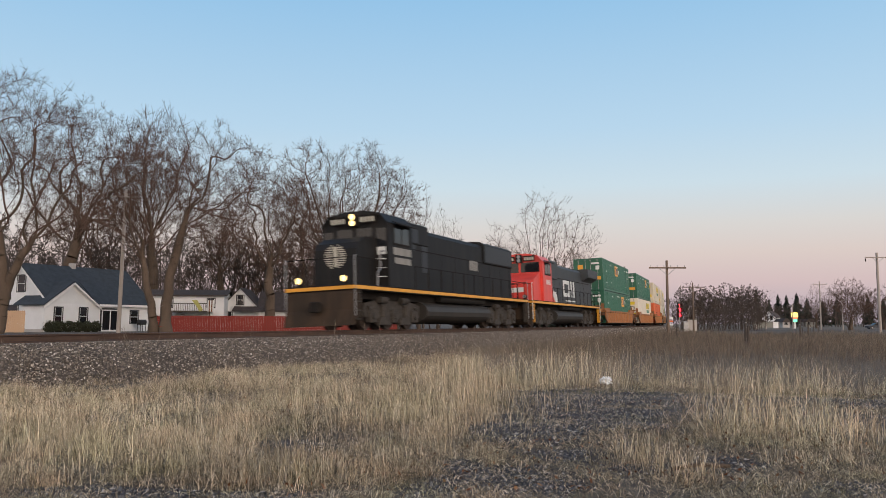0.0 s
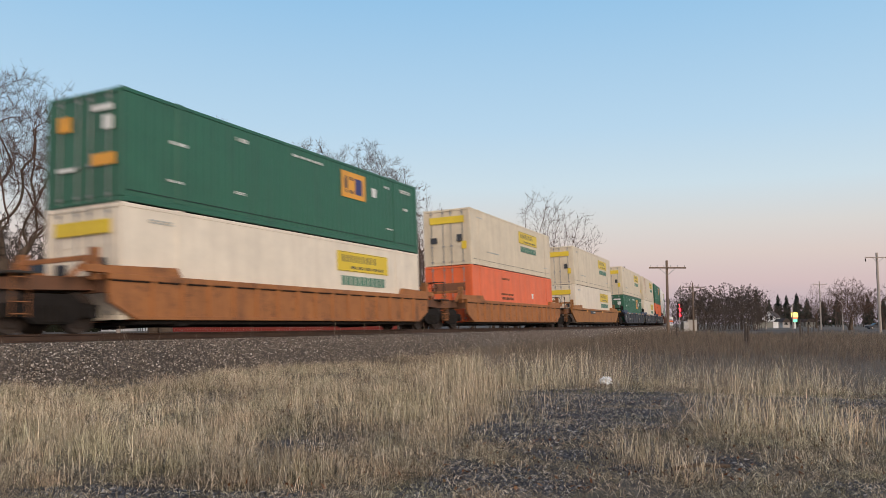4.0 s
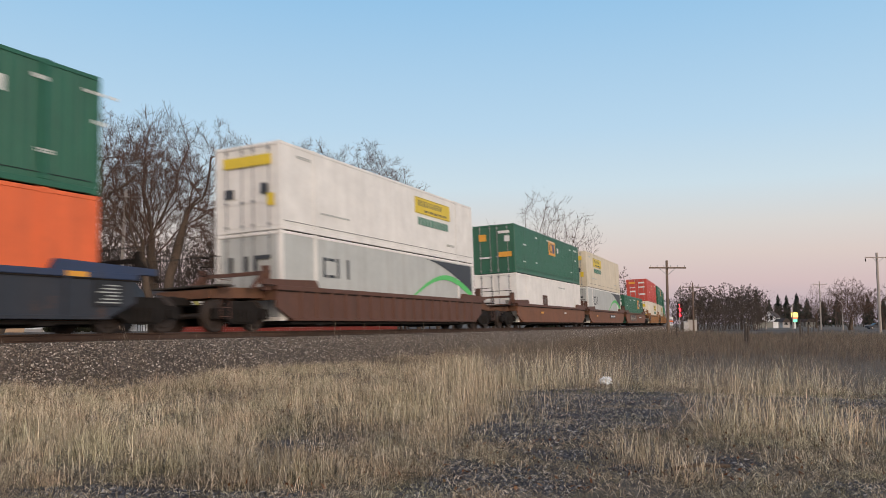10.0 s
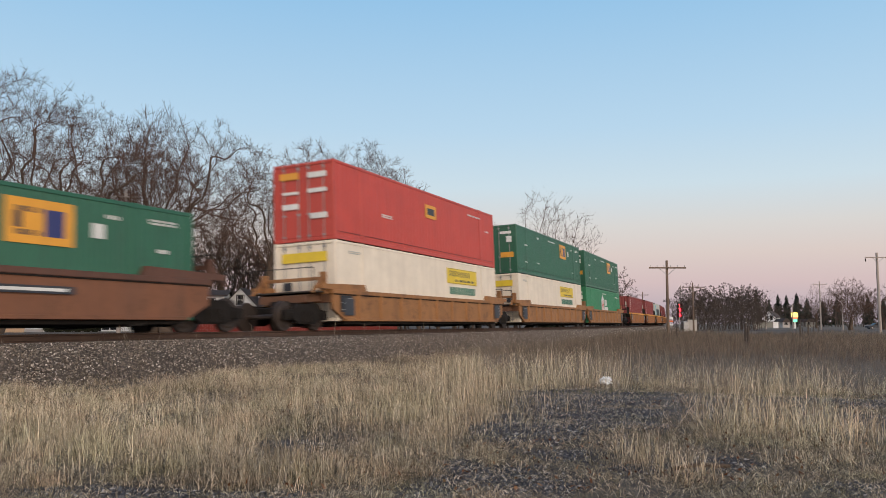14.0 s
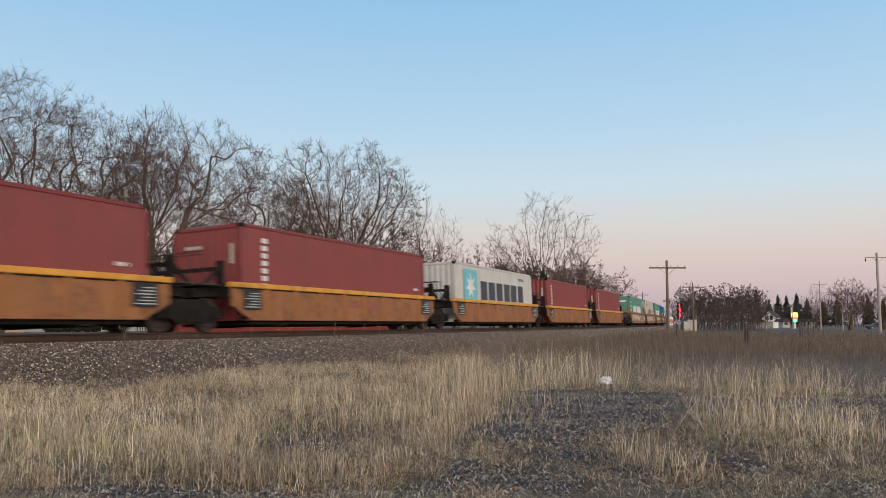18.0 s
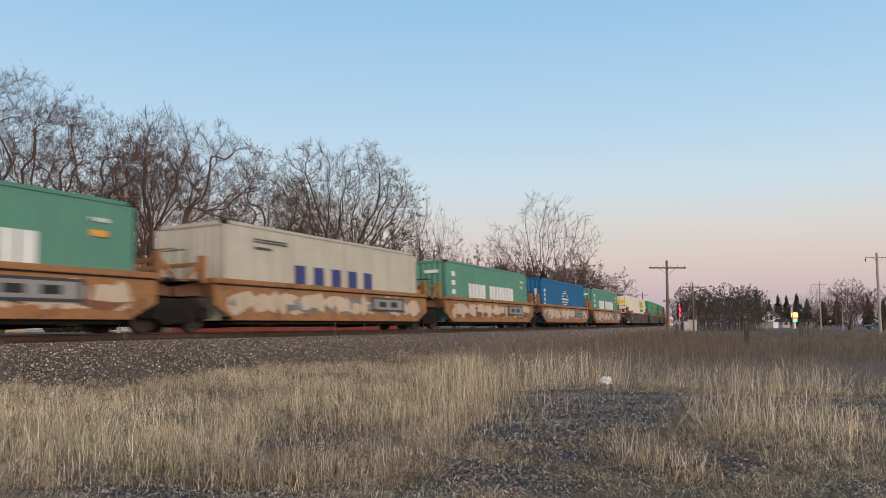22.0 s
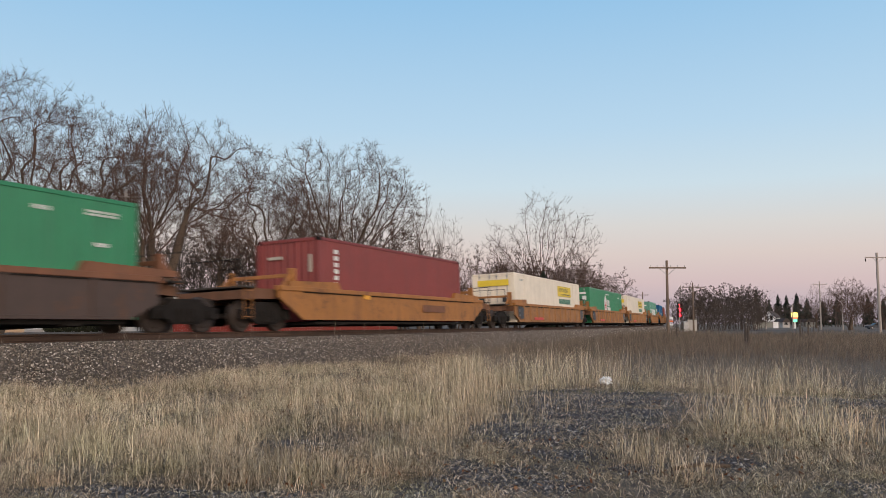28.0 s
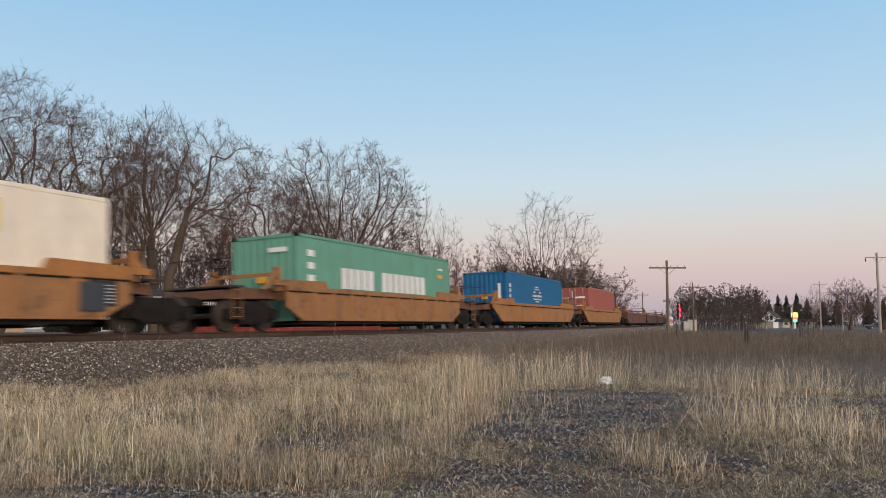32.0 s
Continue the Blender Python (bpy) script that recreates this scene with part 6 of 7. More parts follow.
def limb_tree(seed, stems, domes, trunk_r=0.4, count=1500, step=0.42, gnarl=0.42, fine=0.0115, twigs=3, limbs=4, upward=0.08, long=1.0, reach=4.0, height=18.0):
    """A bare tree. stems: ways of (x, z) for each trunk; domes: (x, z, half width, half height, stem) that its crown fills.
    Limbs wander from the trunks into the domes, branches fill them, and two orders of twigs grow out of the branches."""
    rs = np.random.RandomState(seed)
    room = 26000
    P, up, n = np.zeros((room, 3)), np.full(room, -1), 0
    ways = []
    for way in stems:
        pts = [np.array([x, rs.uniform(-0.3, 0.3) if k else 0.0, z]) for k, (x, z) in enumerate(way)]
        p, last, ids, wob = pts[0], -1, [], np.zeros(3)
        for goal in pts[1:]:
            while np.linalg.norm(goal - p) > step:
                P[n], up[n] = p, last
                ids.append(n)
                last, n = n, n + 1
                wob = wob * 0.7 + rs.normal(0, gnarl * 0.22, 3)
                d = (goal - p) / np.linalg.norm(goal - p) + wob
                p = p + d / np.linalg.norm(d) * step
        ways.append(ids)
    aims = []
    whole = sum(rx * rz for _, _, rx, rz, _ in domes)
    for cx, cz, rx, rz, which in domes:
        ids = ways[which]
        heart, half = np.array([cx, 0, cz]), np.array([rx, min(rx, 4.5), rz])
        for i in range(limbs):
            k = ids[int(len(ids) * (0.55 + 0.45 * (i + 0.5) / limbs)) - (1 if i == limbs - 1 else 0)]
            az = i * 2.4 + seed + rs.uniform(-0.5, 0.5)
            goal = heart + half * np.array([math.cos(az) * 0.72, math.sin(az) * 0.6, -0.15 + 0.7 * i / max(1, limbs - 1)])
            p, last = P[k], k
            d = (P[k] - P[max(up[k], 0)]) * 0.6 + (goal - P[k]) * np.array([0.16, 0.16, 0.03])
            d = d / (np.linalg.norm(d) + 1e-6)
            wob = np.zeros(3)
            for j in range(int(np.linalg.norm(goal - P[k]) / step * 1.25)):
                v = goal - p
                if np.linalg.norm(v) < 1.5 * step:
                    break
                if j % 3 == 0:
                    wob = rs.normal(0, gnarl, 3)
                d = d * 0.55 + 0.5 * v / (np.linalg.norm(v) + 1e-6) + wob * 0.45
                d = d / np.linalg.norm(d)
                p = p + d * step
                P[n], up[n] = p, last
                last, n = n, n + 1
        q = rs.normal(0, 1, (int(count * rx * rz / whole), 3))
        q /= np.linalg.norm(q, axis=1, keepdims=True)
        q *= rs.uniform(0, 1, (len(q), 1)) ** 0.33
        q[:, 2] = np.where(q[:, 2] < 0, q[:, 2] * 0.85, q[:, 2])
        lump = 1 + 0.09 * np.sin(3 * np.arctan2(q[:, 2], q[:, 0]) + seed) + 0.06 * np.sin(7 * np.arctan2(q[:, 2], q[:, 0]) + 2 * seed)
        aims.append(heart + q * lump[:, None] * half)
    aim = np.concatenate(aims)
    near, who, live, kids = np.full(len(aim), 1e9), np.zeros(len(aim), int), np.ones(len(aim), bool), np.zeros(room, int)

    def meet(i0, i1):
        for j in range(i0, i1, 400):
            e = min(i1, j + 400)
            d = np.linalg.norm(aim[:, None, :] - P[None, j:e], axis=2)
            k = d.argmin(1)
            m = d[np.arange(len(aim)), k]
            closer = m < near
            near[closer], who[closer] = m[closer], k[closer] + j

    meet(0, n)
    for turn in range(120):
        live &= near > 1.2 * step
        use = live & (near < reach * 2) & (kids[who] < 3)
        if not use.any() or n > room - 1500:
            break
        w = who[use]
        v = aim[use] - P[w]
        v /= np.linalg.norm(v, axis=1, keepdims=True)
        ids, inv = np.unique(w, return_inverse=True)
        d = np.zeros((len(ids), 3))
        np.add.at(d, inv, v)
        d /= np.linalg.norm(d, axis=1, keepdims=True) + 1e-9
        old = P[ids] - P[np.maximum(up[ids], 0)]
        old /= np.linalg.norm(old, axis=1, keepdims=True) + 1e-9
        d = d + 0.45 * old + rs.normal(0, gnarl * 0.5, d.shape) + np.array([0, 0, upward])
        d /= np.linalg.norm(d, axis=1, keepdims=True)
        m = len(ids)
        P[n:n + m], up[n:n + m] = P[ids] + d * step, ids
        kids[ids] += 1
        meet(n, n + m)
        n += m
    P, up = P[:n], up[:n]
    P *= height / (P[:, 2].max() + 0.4)
    tips = np.bincount(up[up >= 0], minlength=n) == 0
    e = max(1.9, math.log(max(2, tips.sum())) / math.log(trunk_r / 0.009))
    area = np.where(tips, 0.009 ** e, 0.0)
    for i in range(n - 1, 0, -1):
        if up[i] >= 0:
            area[up[i]] += area[i]
    r = area ** (1 / e)
    r *= np.where(P[:, 2] < 0.7, 1.25, 1.0)
    r *= 1 + 0.6 * np.clip((r - 0.03) / 0.08, 0, 1)
    for ids in ways:
        r[ids] *= np.linspace(1.6, 1.0, len(ids))
    c = np.nonzero(up >= 0)[0]
    A, B = P[up[c]], P[c]
    ra, rb = np.minimum(r[up[c]], r[c] * 1.2), r[c]
    seg = np.stack([A, B + (B - A) * 0.06], 1)
    rad = np.stack([ra, rb], 1)
    big, thin = rb > 0.07, rb < 0.02
    mid = ~big & ~thin
    tv, tf = tubes([(seg[big], rad[big], 7)])
    # twigs of the first order, growing outwards and up, then shorter ones on them
    src = np.repeat(np.nonzero(rb < 0.03)[0], twigs)
    axis = (B - A)[src]
    axis /= np.linalg.norm(axis, axis=1, keepdims=True)
    out = A[src] - np.array([np.mean(P[:, 0]), 0, np.mean(P[:, 2]) * 0.7])
    out /= np.linalg.norm(out, axis=1, keepdims=True) + 1e-9
    d = axis * 0.5 + out * 0.35 + rs.normal(0, 0.55, axis.shape) + np.array([0, 0, upward])
    ln = rs.uniform(0.35, 0.95, (len(src), 1)) * long
    p = A[src] + (B - A)[src] * rs.uniform(0, 1, (len(src), 1))
    first = [p]
    for j in range(3):
        d = d / np.linalg.norm(d, axis=1, keepdims=True)
        p = p + d * ln / 3
        first.append(p)
        d = d + rs.normal(0, 0.22, d.shape) + np.array([0, 0, upward * 0.6])
    first = np.stack(first, 1)
    k = np.repeat(np.arange(len(first)), 2)
    u = rs.randint(1, 3, len(k))
    p0 = first[k, u]
    d = first[k, u] - first[k, u - 1]
    d = d / np.linalg.norm(d, axis=1, keepdims=True) + rs.normal(0, 0.55, p0.shape) + np.array([0, 0, upward])
    d /= np.linalg.norm(d, axis=1, keepdims=True)
    p1 = p0 + d * rs.uniform(0.18, 0.48, (len(k), 1)) * long
    second = np.stack([p0, p1], 1)
    cv, cf = tubes([(seg[mid], rad[mid], 4), (seg[thin], np.maximum(rad[thin], fine), 1), (first, np.full(first.shape[:2], fine) * np.array([1.0, 0.9, 0.75, 0.5]), 1), (second, np.full(second.shape[:2], fine * 0.75) * np.array([1.0, 0.6]), 1)])
    return raw_mesh("trunk", tv, tf, M["bark"], True), raw_mesh("crown", cv, cf, M["twig"], True)


def tree(kind, x_at, depth, turn, scale, label, name="bare_tree", group="bare trees beyond the track", z=None):
    """x_at: sideways slope of the bearing, so that the tree stands at x_at * depth."""
    px, py = x_at * depth, depth
    zz = float(ground_z(np.array([px]), np.array([py]))[0]) if z is None else z
    t = thing(name, label, "tree", group, at=pose(px, py, zz, 0, 0, turn) @ Matrix.Scale(scale, 4))
    part("trunk", kind[0], M["bark"], t)
    part("crown", kind[1], M["twig"], t)
    return t


def bearing(px):
    return (px - 784) / 1390.5


# trees named by their shape; ways and domes in metres from the foot of the trunk
OAK = limb_tree(3, [[(0, -0.2), (0.6, 3.2), (2.6, 7.6), (3.0, 9.5)], [(0.5, 2.6), (0.1, 6.0), (-0.6, 9.6)]],
                [(-0.6, 14.6, 3.9, 5.0, 1), (1.6, 16.0, 3.0, 4.2, 1), (4.4, 13.4, 3.2, 5.0, 0), (4.6, 9.2, 3.6, 2.6, 0), (-4.0, 12.0, 2.8, 4.0, 1)], 0.62, 1700, gnarl=0.46)
LEAN = limb_tree(8, [[(0, -0.2), (0.3, 5.0), (1.0, 9.0), (1.6, 11.5)]],
                 [(2.4, 16.6, 4.6, 5.0, 0), (6.4, 14.6, 4.0, 5.0, 0), (-2.8, 14.6, 3.6, 4.6, 0), (2.0, 10.5, 5.6, 3.2, 0)], 0.5, 1400, gnarl=0.44)
TWIN = limb_tree(21, [[(-0.5, -0.2), (-0.8, 3.0), (-1.7, 6.4), (-2.4, 9.5)], [(0.5, -0.2), (0.5, 3.0), (1.2, 7.0), (2.1, 10.6), (4.0, 12.8)]],
                 [(-2.4, 13.2, 3.3, 4.4, 0), (-4.4, 10.4, 2.6, 3.2, 0), (4.6, 14.4, 3.9, 3.6, 1), (2.2, 12.8, 2.4, 3.4, 1), (7.2, 12.0, 2.6, 3.0, 1), (4.6, 9.0, 3.4, 2.0, 1), (-0.5, 9.0, 2.6, 2.4, 0)], 0.56, 1900, gnarl=0.44)
STEM = limb_tree(27, [[(0, -0.2), (0.25, 4.0), (-0.2, 7.4), (0.4, 10.0)]],
                 [(-0.6, 14.6, 4.4, 4.8, 0), (2.6, 12.4, 3.6, 4.0, 0), (-3.4, 11.4, 3.2, 3.6, 0), (0.6, 9.0, 4.4, 2.6, 0)], 0.46, 1300, gnarl=0.42)
FAN_TREE = limb_tree(33, [[(0, -0.2), (0.1, 4.0), (0.4, 7.0)], [(0.1, 3.6), (-1.6, 7.6), (-2.4, 9.6)]],
                     [(2.4, 13.6, 4.3, 5.2, 0), (5.2, 11.6, 2.5, 4.2, 0), (-3.2, 14.2, 4.2, 5.0, 1), (-5.8, 11.4, 2.8, 4.2, 1), (0.2, 10.6, 4.8, 3.0, 0)], 0.52, 3000, gnarl=0.24, upward=0.14, limbs=6)
SPIRE = limb_tree(35, [[(0, -0.2), (0.2, 4.0), (0.0, 8.0), (0.3, 12.0)]],
                  [(0.2, 17.4, 4.6, 6.2, 0), (-2.6, 14.0, 3.6, 5.0, 0), (2.8, 14.0, 3.6, 5.0, 0)], 0.26, 1100, gnarl=0.22, upward=0.34, limbs=5, long=1.25)
VASE = limb_tree(38, [[(0, -0.2), (0.1, 3.4), (0.2, 6.0)]], [(-0.4, 14.0, 3.0, 6.0, 0), (5.0, 12.0, 3.6, 5.2, 0), (-5.0, 10.8, 4.0, 4.6, 0), (2.2, 14.0, 2.6, 5.6, 0)], 0.24, 420, gnarl=0.2, upward=0.3, limbs=5, fine=0.016, reach=5.0, long=1.5, twigs=1)
THIN = limb_tree(41, [[(0, -0.2), (0.2, 6.0), (0.0, 13.0)]], [(0.1, 13.4, 1.9, 5.2, 0), (0.2, 8.6, 2.3, 4.0, 0)], 0.12, 190, gnarl=0.18, upward=0.42, limbs=7, fine=0.014, long=1.7, twigs=1)
BUSH = tree_meshes(52, 6, 0.05, 6, 42, 0.14, 0.07, twigs=(6, 5, 4), stems=3, width=0.55, base=0.0, fine=0.014)
SCRUB = tree_meshes(55, 5, 0.02, 6, 46, 0.16, 0.05, twigs=(5, 5, 4), stems=3, width=0.6, base=0.0, fine=0.014)


def tall(px_top, dep):
    """The scale of an 18 m tree whose top shows that high over eye level at this distance."""
    return (1.0 + px_top / 1390.5 * dep) / 18.0


BIG = "large bare oak with gnarled dark limbs"
FAN = "bare tree with a rounded dome of fine branches"
BACK = "bare tree behind the houses"
for kind, px, dep, turn, up, lab in [
        (OAK, -4, 60, 0, 452, BIG), (LEAN, 112, 88, 0, 398, BIG), (TWIN, 287, 66, 0, 366, "bare twin-trunked tree before the white house"), (STEM, 478, 80, 0, 316, BIG),
        (FAN_TREE, 614, 86, 0, 328, FAN), (SPIRE, 268, 100, 0, 382, BACK),
        (STEM, 540, 104, 70, 260, BACK), (STEM, 392, 108, 130, 270, BACK), (STEM, 175, 112, 40, 280, BACK)]:
    tree(kind, bearing(px), dep, turn, tall(up, dep), lab)
for px, dep, turn, up in [(742, 92, 0, 246), (775, 96, 70, 206), (806, 98, 140, 184), (704, 95, 200, 200), (836, 100, 20, 140)]:
    tree(THIN, bearing(px), dep, turn, tall(up, dep), "slender young bare tree with upright twigs")
for px, dep, turn, up, kind in [(958, 112, 0, 240, VASE), (890, 118, 200, 150, THIN), (1030, 118, 90, 140, THIN)]:
    tree(kind, bearing(px), dep, turn, tall(up, dep), "bare vase-shaped tree behind the bushes beyond the track")
for i, (px, up) in enumerate(((868, 110), (885, 118), (905, 122), (925, 118), (945, 110), (968, 112), (990, 108), (1008, 108), (1026, 112), (1044, 104), (1060, 96), (1076, 84), (1092, 62), (1108, 44), (560, 150), (610, 165), (650, 150), (690, 130), (720, 120), (500, 150), (450, 150), (770, 110), (805, 100), (840, 90))):
    dep = 108 + (i * 7) % 17
    tree((BUSH, SCRUB)[i % 2], bearing(px), dep, i * 53, tall(up, dep) * 1.12 * 18 / (6 if i % 2 == 0 else 5), "bare tangled bush beyond the track", "bare_bush", "bushes beyond the track")

# distant woods and thickets, joined
def woods(name, label, spots, kinds, rs, material):
    vs, fs, off = [], [], 0
    for k, (px, py, sc) in enumerate(spots):
        for me in kinds[k % len(kinds)]:
            v = np.empty(len(me.vertices) * 3, np.float32)
            me.vertices.foreach_get("co", v)
            f = np.empty(len(me.loops), np.int32)
            me.loops.foreach_get("vertex_index", f)
            a = rs.uniform(0, math.tau)
            v = v.reshape(-1, 3) * sc
            v = np.stack([v[:, 0] * math.cos(a) - v[:, 1] * math.sin(a) + px, v[:, 0] * math.sin(a) + v[:, 1] * math.cos(a) + py, v[:, 2]], -1)
            vs.append(v)
            fs.append(f.reshape(-1, 4) + off)
            off += len(v)
    return thing(name, label, "woods", kind="stuff", data=raw_mesh(name, np.concatenate(vs), np.concatenate(fs), material))


LIGHT = tree_meshes(61, 15, 0.15, 7, 48, 0.14, 0.2, twigs=(4, 5, 4), fine=0.04, base=0.05, width=0.46)
LIGHT_B = tree_meshes(63, 7, 0.03, 6, 44, 0.15, 0.08, twigs=(5, 5, 4), fine=0.015, base=-0.1, width=0.55, stems=2, stem=0.7)
HAZE = tree_meshes(65, 7, 0.02, 6, 44, 0.14, 0.06, twigs=(5, 4, 4), fine=0.026, base=-0.1, width=0.5, stems=2, stem=0.75)
BRAMBLE = tree_meshes(66, 7, 0.02, 6, 46, 0.15, 0.08, twigs=(6, 5, 4), fine=0.026, base=-0.1, width=0.55, stems=2, stem=0.7)
rs = np.random.RandomState(77)
spots = [(bearing(px) * d, d, sc) for px, d, sc in [(1212 + 9 * i + rs.uniform(-3, 3), 130 + rs.uniform(0, 45), rs.uniform(0.95, 1.2)) for i in range(16)]]
spots += [(bearing(px) * d, d, sc) for px, d, sc in [(1203 + 9.5 * i + rs.uniform(-3, 3), 124 + rs.uniform(0, 8), rs.uniform(0.4, 0.75)) for i in range(15)]]
woods("bramble", "dense brown bramble beyond the track", [(bearing(px) * d, d, sc) for px, d, sc in [(872 + 14 * i + rs.uniform(-5, 5), 122 + rs.uniform(0, 10), rs.uniform(1.2, 1.6) * (1 if i < 12 else 0.8)) for i in range(16)]], (LIGHT_B,), rs, M["brush"])
woods("tangled_brush", "solid brown brush inside the thicket", [(bearing(px) * d, d, sc) for px, d, sc in [(1203 + 9 * i + rs.uniform(-4, 4), 150 + rs.uniform(0, 25), rs.uniform(1.0, 1.35)) for i in range(16)]], (BRAMBLE,), rs, M["brush"])
woods("thicket", "dense grey-brown bare thicket beside the line", spots, (HAZE,), rs, M["brush"])
spots = [(bearing(px) * d, d, sc) for px, d, sc in [(1195 + 15 * i + rs.uniform(-6, 6), 320 + rs.uniform(0, 120), rs.uniform(0.62, 0.95)) for i in range(26)]]
spots += [(bearing(px) * d, d, sc) for px, d, sc in [(-60 + 22 * i + rs.uniform(-12, 12), 122 + rs.uniform(0, 50), rs.uniform(0.95, 1.45)) for i in range(38)]]
woods("far_woods", "distant bare trees along the horizon", spots, (LIGHT,), rs, M["brush"])
spots = [(bearing(px) * d, d, sc) for px, d, sc in [(1330 + 15 * i + rs.uniform(-3, 3), 285 + rs.uniform(0, 30), rs.uniform(1.0, 1.7)) for i in range(16)]]
woods("far_brush", "dark brush behind the far road", [(bearing(px) * d, d, sc) for px, d, sc in [(1340 + 20 * i + rs.uniform(-4, 4), 300 + rs.uniform(0, 25), rs.uniform(1.0, 1.4)) for i in range(12)]], (BRAMBLE,), rs, M["brush"])
woods("far_hedge", "dark bare brush along the far road", spots, (LIGHT_B,), rs, M["brush"])
spots = [(bearing(px) * d, d, sc) for px, d, sc in [(5 + 18.5 * i + rs.uniform(-10, 10), 100 + rs.uniform(0, 26), rs.uniform(1.1, 2.3)) for i in range(40)]]
woods("underbrush", "brown tangled underbrush behind the houses", spots, (LIGHT_B,), rs, M["brush"])


def conifer(px, dep, height, width, label):
    """A spruce: a stem and drooping tiers of needle sprays."""
    rs = np.random.RandomState(int(px))
    t = thing("conifer", label, "tree", "conifers", at=pose(bearing(px) * dep, dep, 0))
    part("trunk", Geo().cyl((0, 0, -0.1), (0, 0, height * 0.9), 0.22, 8, 0.04), M["bark"], t)
    vs, fs = [], []
    n = 1500
    u = rs.uniform(0.06, 1, n) ** 0.8
    a = rs.uniform(0, math.tau, n)
    reach = width / 2 * (1 - u) ** 0.8 * rs.uniform(0.3, 1.15, n) * (0.8 + 0.3 * np.sin(u * 23 + a * 2)) + 0.1
    tip = np.stack([np.cos(a) * reach, np.sin(a) * reach, u * height - 0.25 * reach], -1)
    root = np.stack([np.cos(a) * reach * 0.35, np.sin(a) * reach * 0.35, u * height + 0.05 * reach], -1)
    side = np.stack([-np.sin(a), np.cos(a), rs.uniform(-0.4, 0.4, n)], -1) * (0.12 + 0.14 * reach)[:, None]
    v = np.stack([root, (root + tip) / 2 + side, tip, (root + tip) / 2 - side], 1).reshape(-1, 3)
    part("needles", raw_mesh("needles", v, np.arange(4 * n).reshape(-1, 4), M["needle"]), M["needle"], t)
    return t


for px, dep, hh, w in [(1338, 320, 15.8, 7), (1376, 330, 13.5, 8), (1391, 320, 13, 8), (1409, 310, 13.4, 9), (1427, 330, 12, 9), (1360, 330, 11, 7), (1455, 330, 11, 9), (1480, 330, 12, 9), (1535, 330, 13, 8), (1562, 330, 12, 9)]:
    conifer(px, dep, hh, w, "dark green conifer by the far houses")
conifer(962, 106, 8.2, 6.5, "dark evergreen among bare bushes")
conifer(628, 92, 10.5, 5, "dark evergreen between bare trees")
SPREAD = limb_tree(71, [[(0, -0.2), (0.2, 2.4), (0.0, 3.4)]], [(-3.6, 5.4, 3.6, 2.6, 0), (3.6, 5.2, 3.8, 2.6, 0), (0.0, 7.0, 3.8, 2.6, 0), (-6.0, 4.4, 2.0, 1.6, 0), (6.2, 4.4, 2.0, 1.6, 0)], 0.5, 800, gnarl=0.45, fine=0.017, height=10)
tree(SPREAD, bearing(1502), 150, 40, 1.0, "spreading bare tree beside the far road", group="bare trees along the far road")
tree(VASE, bearing(1442), 210, 0, 0.66, "bare tree beside the far road", group="bare trees along the far road")
tree(SPREAD, bearing(1562), 175, 120, 1.0, "spreading bare tree beside the far road", group="bare trees along the far road")


# ---- poles and signals ----
def line_pole(px, dep, top, arm, label, material="pole", arms=1, insulators=6, r=0.13, lean=0.0, transformer=False):
    p = thing("utility_pole", label, "utility pole", "poles along the line", at=pose(bearing(px) * dep, dep, 0, 0, lean, 0))
    part("shaft", Geo().cyl((0, 0, -0.2), (0, 0, top), r, 10, r * 0.68), M[material], p)
    for i in range(arms):
        z = top - 0.62 - i * 0.7
        a = part("crossarm", Geo().box(-arm / 2, arm / 2, -r - 0.1, -r + 0.01, z - 0.06, z + 0.06, 0.01), M[material], p)
        part("brace", Geo().path([(-arm * 0.22, -r - 0.02, z - 0.04), (0, -r, z - 0.62)], 0.018, 5).path([(arm * 0.22, -r - 0.02, z - 0.04), (0, -r, z - 0.62)], 0.018, 5), M["galv"], p)
        for j in range(insulators):
            u = -arm / 2 + 0.12 + (arm - 0.24) * j / max(1, insulators - 1)
            part("insulator", Geo().cyl((u, -r - 0.05, z + 0.05), (u, -r - 0.05, z + 0.13), 0.014, 5).cyl((u, -r - 0.05, z + 0.11), (u, -r - 0.05, z + 0.2), 0.04, 8, 0.028), M["galv"], a)
    if transformer:
        part("hanging_insulator", Geo().cyl((-arm / 2 + 0.1, -r, top - 0.75), (-arm / 2 + 0.1, -r, top - 1.15), 0.07, 8), M["steel"], p)
    return p


line_pole(1181, 65, 6.4, 3.05, "weathered wooden line pole with one crossarm and insulators", r=0.14)
line_pole(1226, 106, 6.7, 2.9, "weathered wooden line pole with one crossarm")
line_pole(1137, 150, 7.2, 2.2, "distant wooden line pole beyond the track")
line_pole(1554.5, 99, 10.2, 3.3, "pale wooden utility pole with a crossarm", "palepole", insulators=3, r=0.2, transformer=True)
line_pole(1450.5, 165, 10.1, 3.0, "pale wooden utility pole with a crossarm", "palepole", insulators=3, r=0.17)
for px, dep, top in [(1489, 150, 7.6), (1353.5, 170, 7.9), (1401, 190, 6.0), (1336, 190, 4.8), (1217, 150, 4.9), (1204.5, 170, 9.4), (1230, 140, 3.6)]:
    line_pole(px, dep, top, 0.0, "slender pale wooden pole", "palepole", arms=0, r=0.13)
line_pole(213, 70, 13.0, 2.4, "pale wooden utility pole before the white house", "palepole", insulators=2, r=0.2, lean=0.8)
line_pole(677, 104, 11.5, 2.4, "wooden utility pole behind the trees", insulators=2)


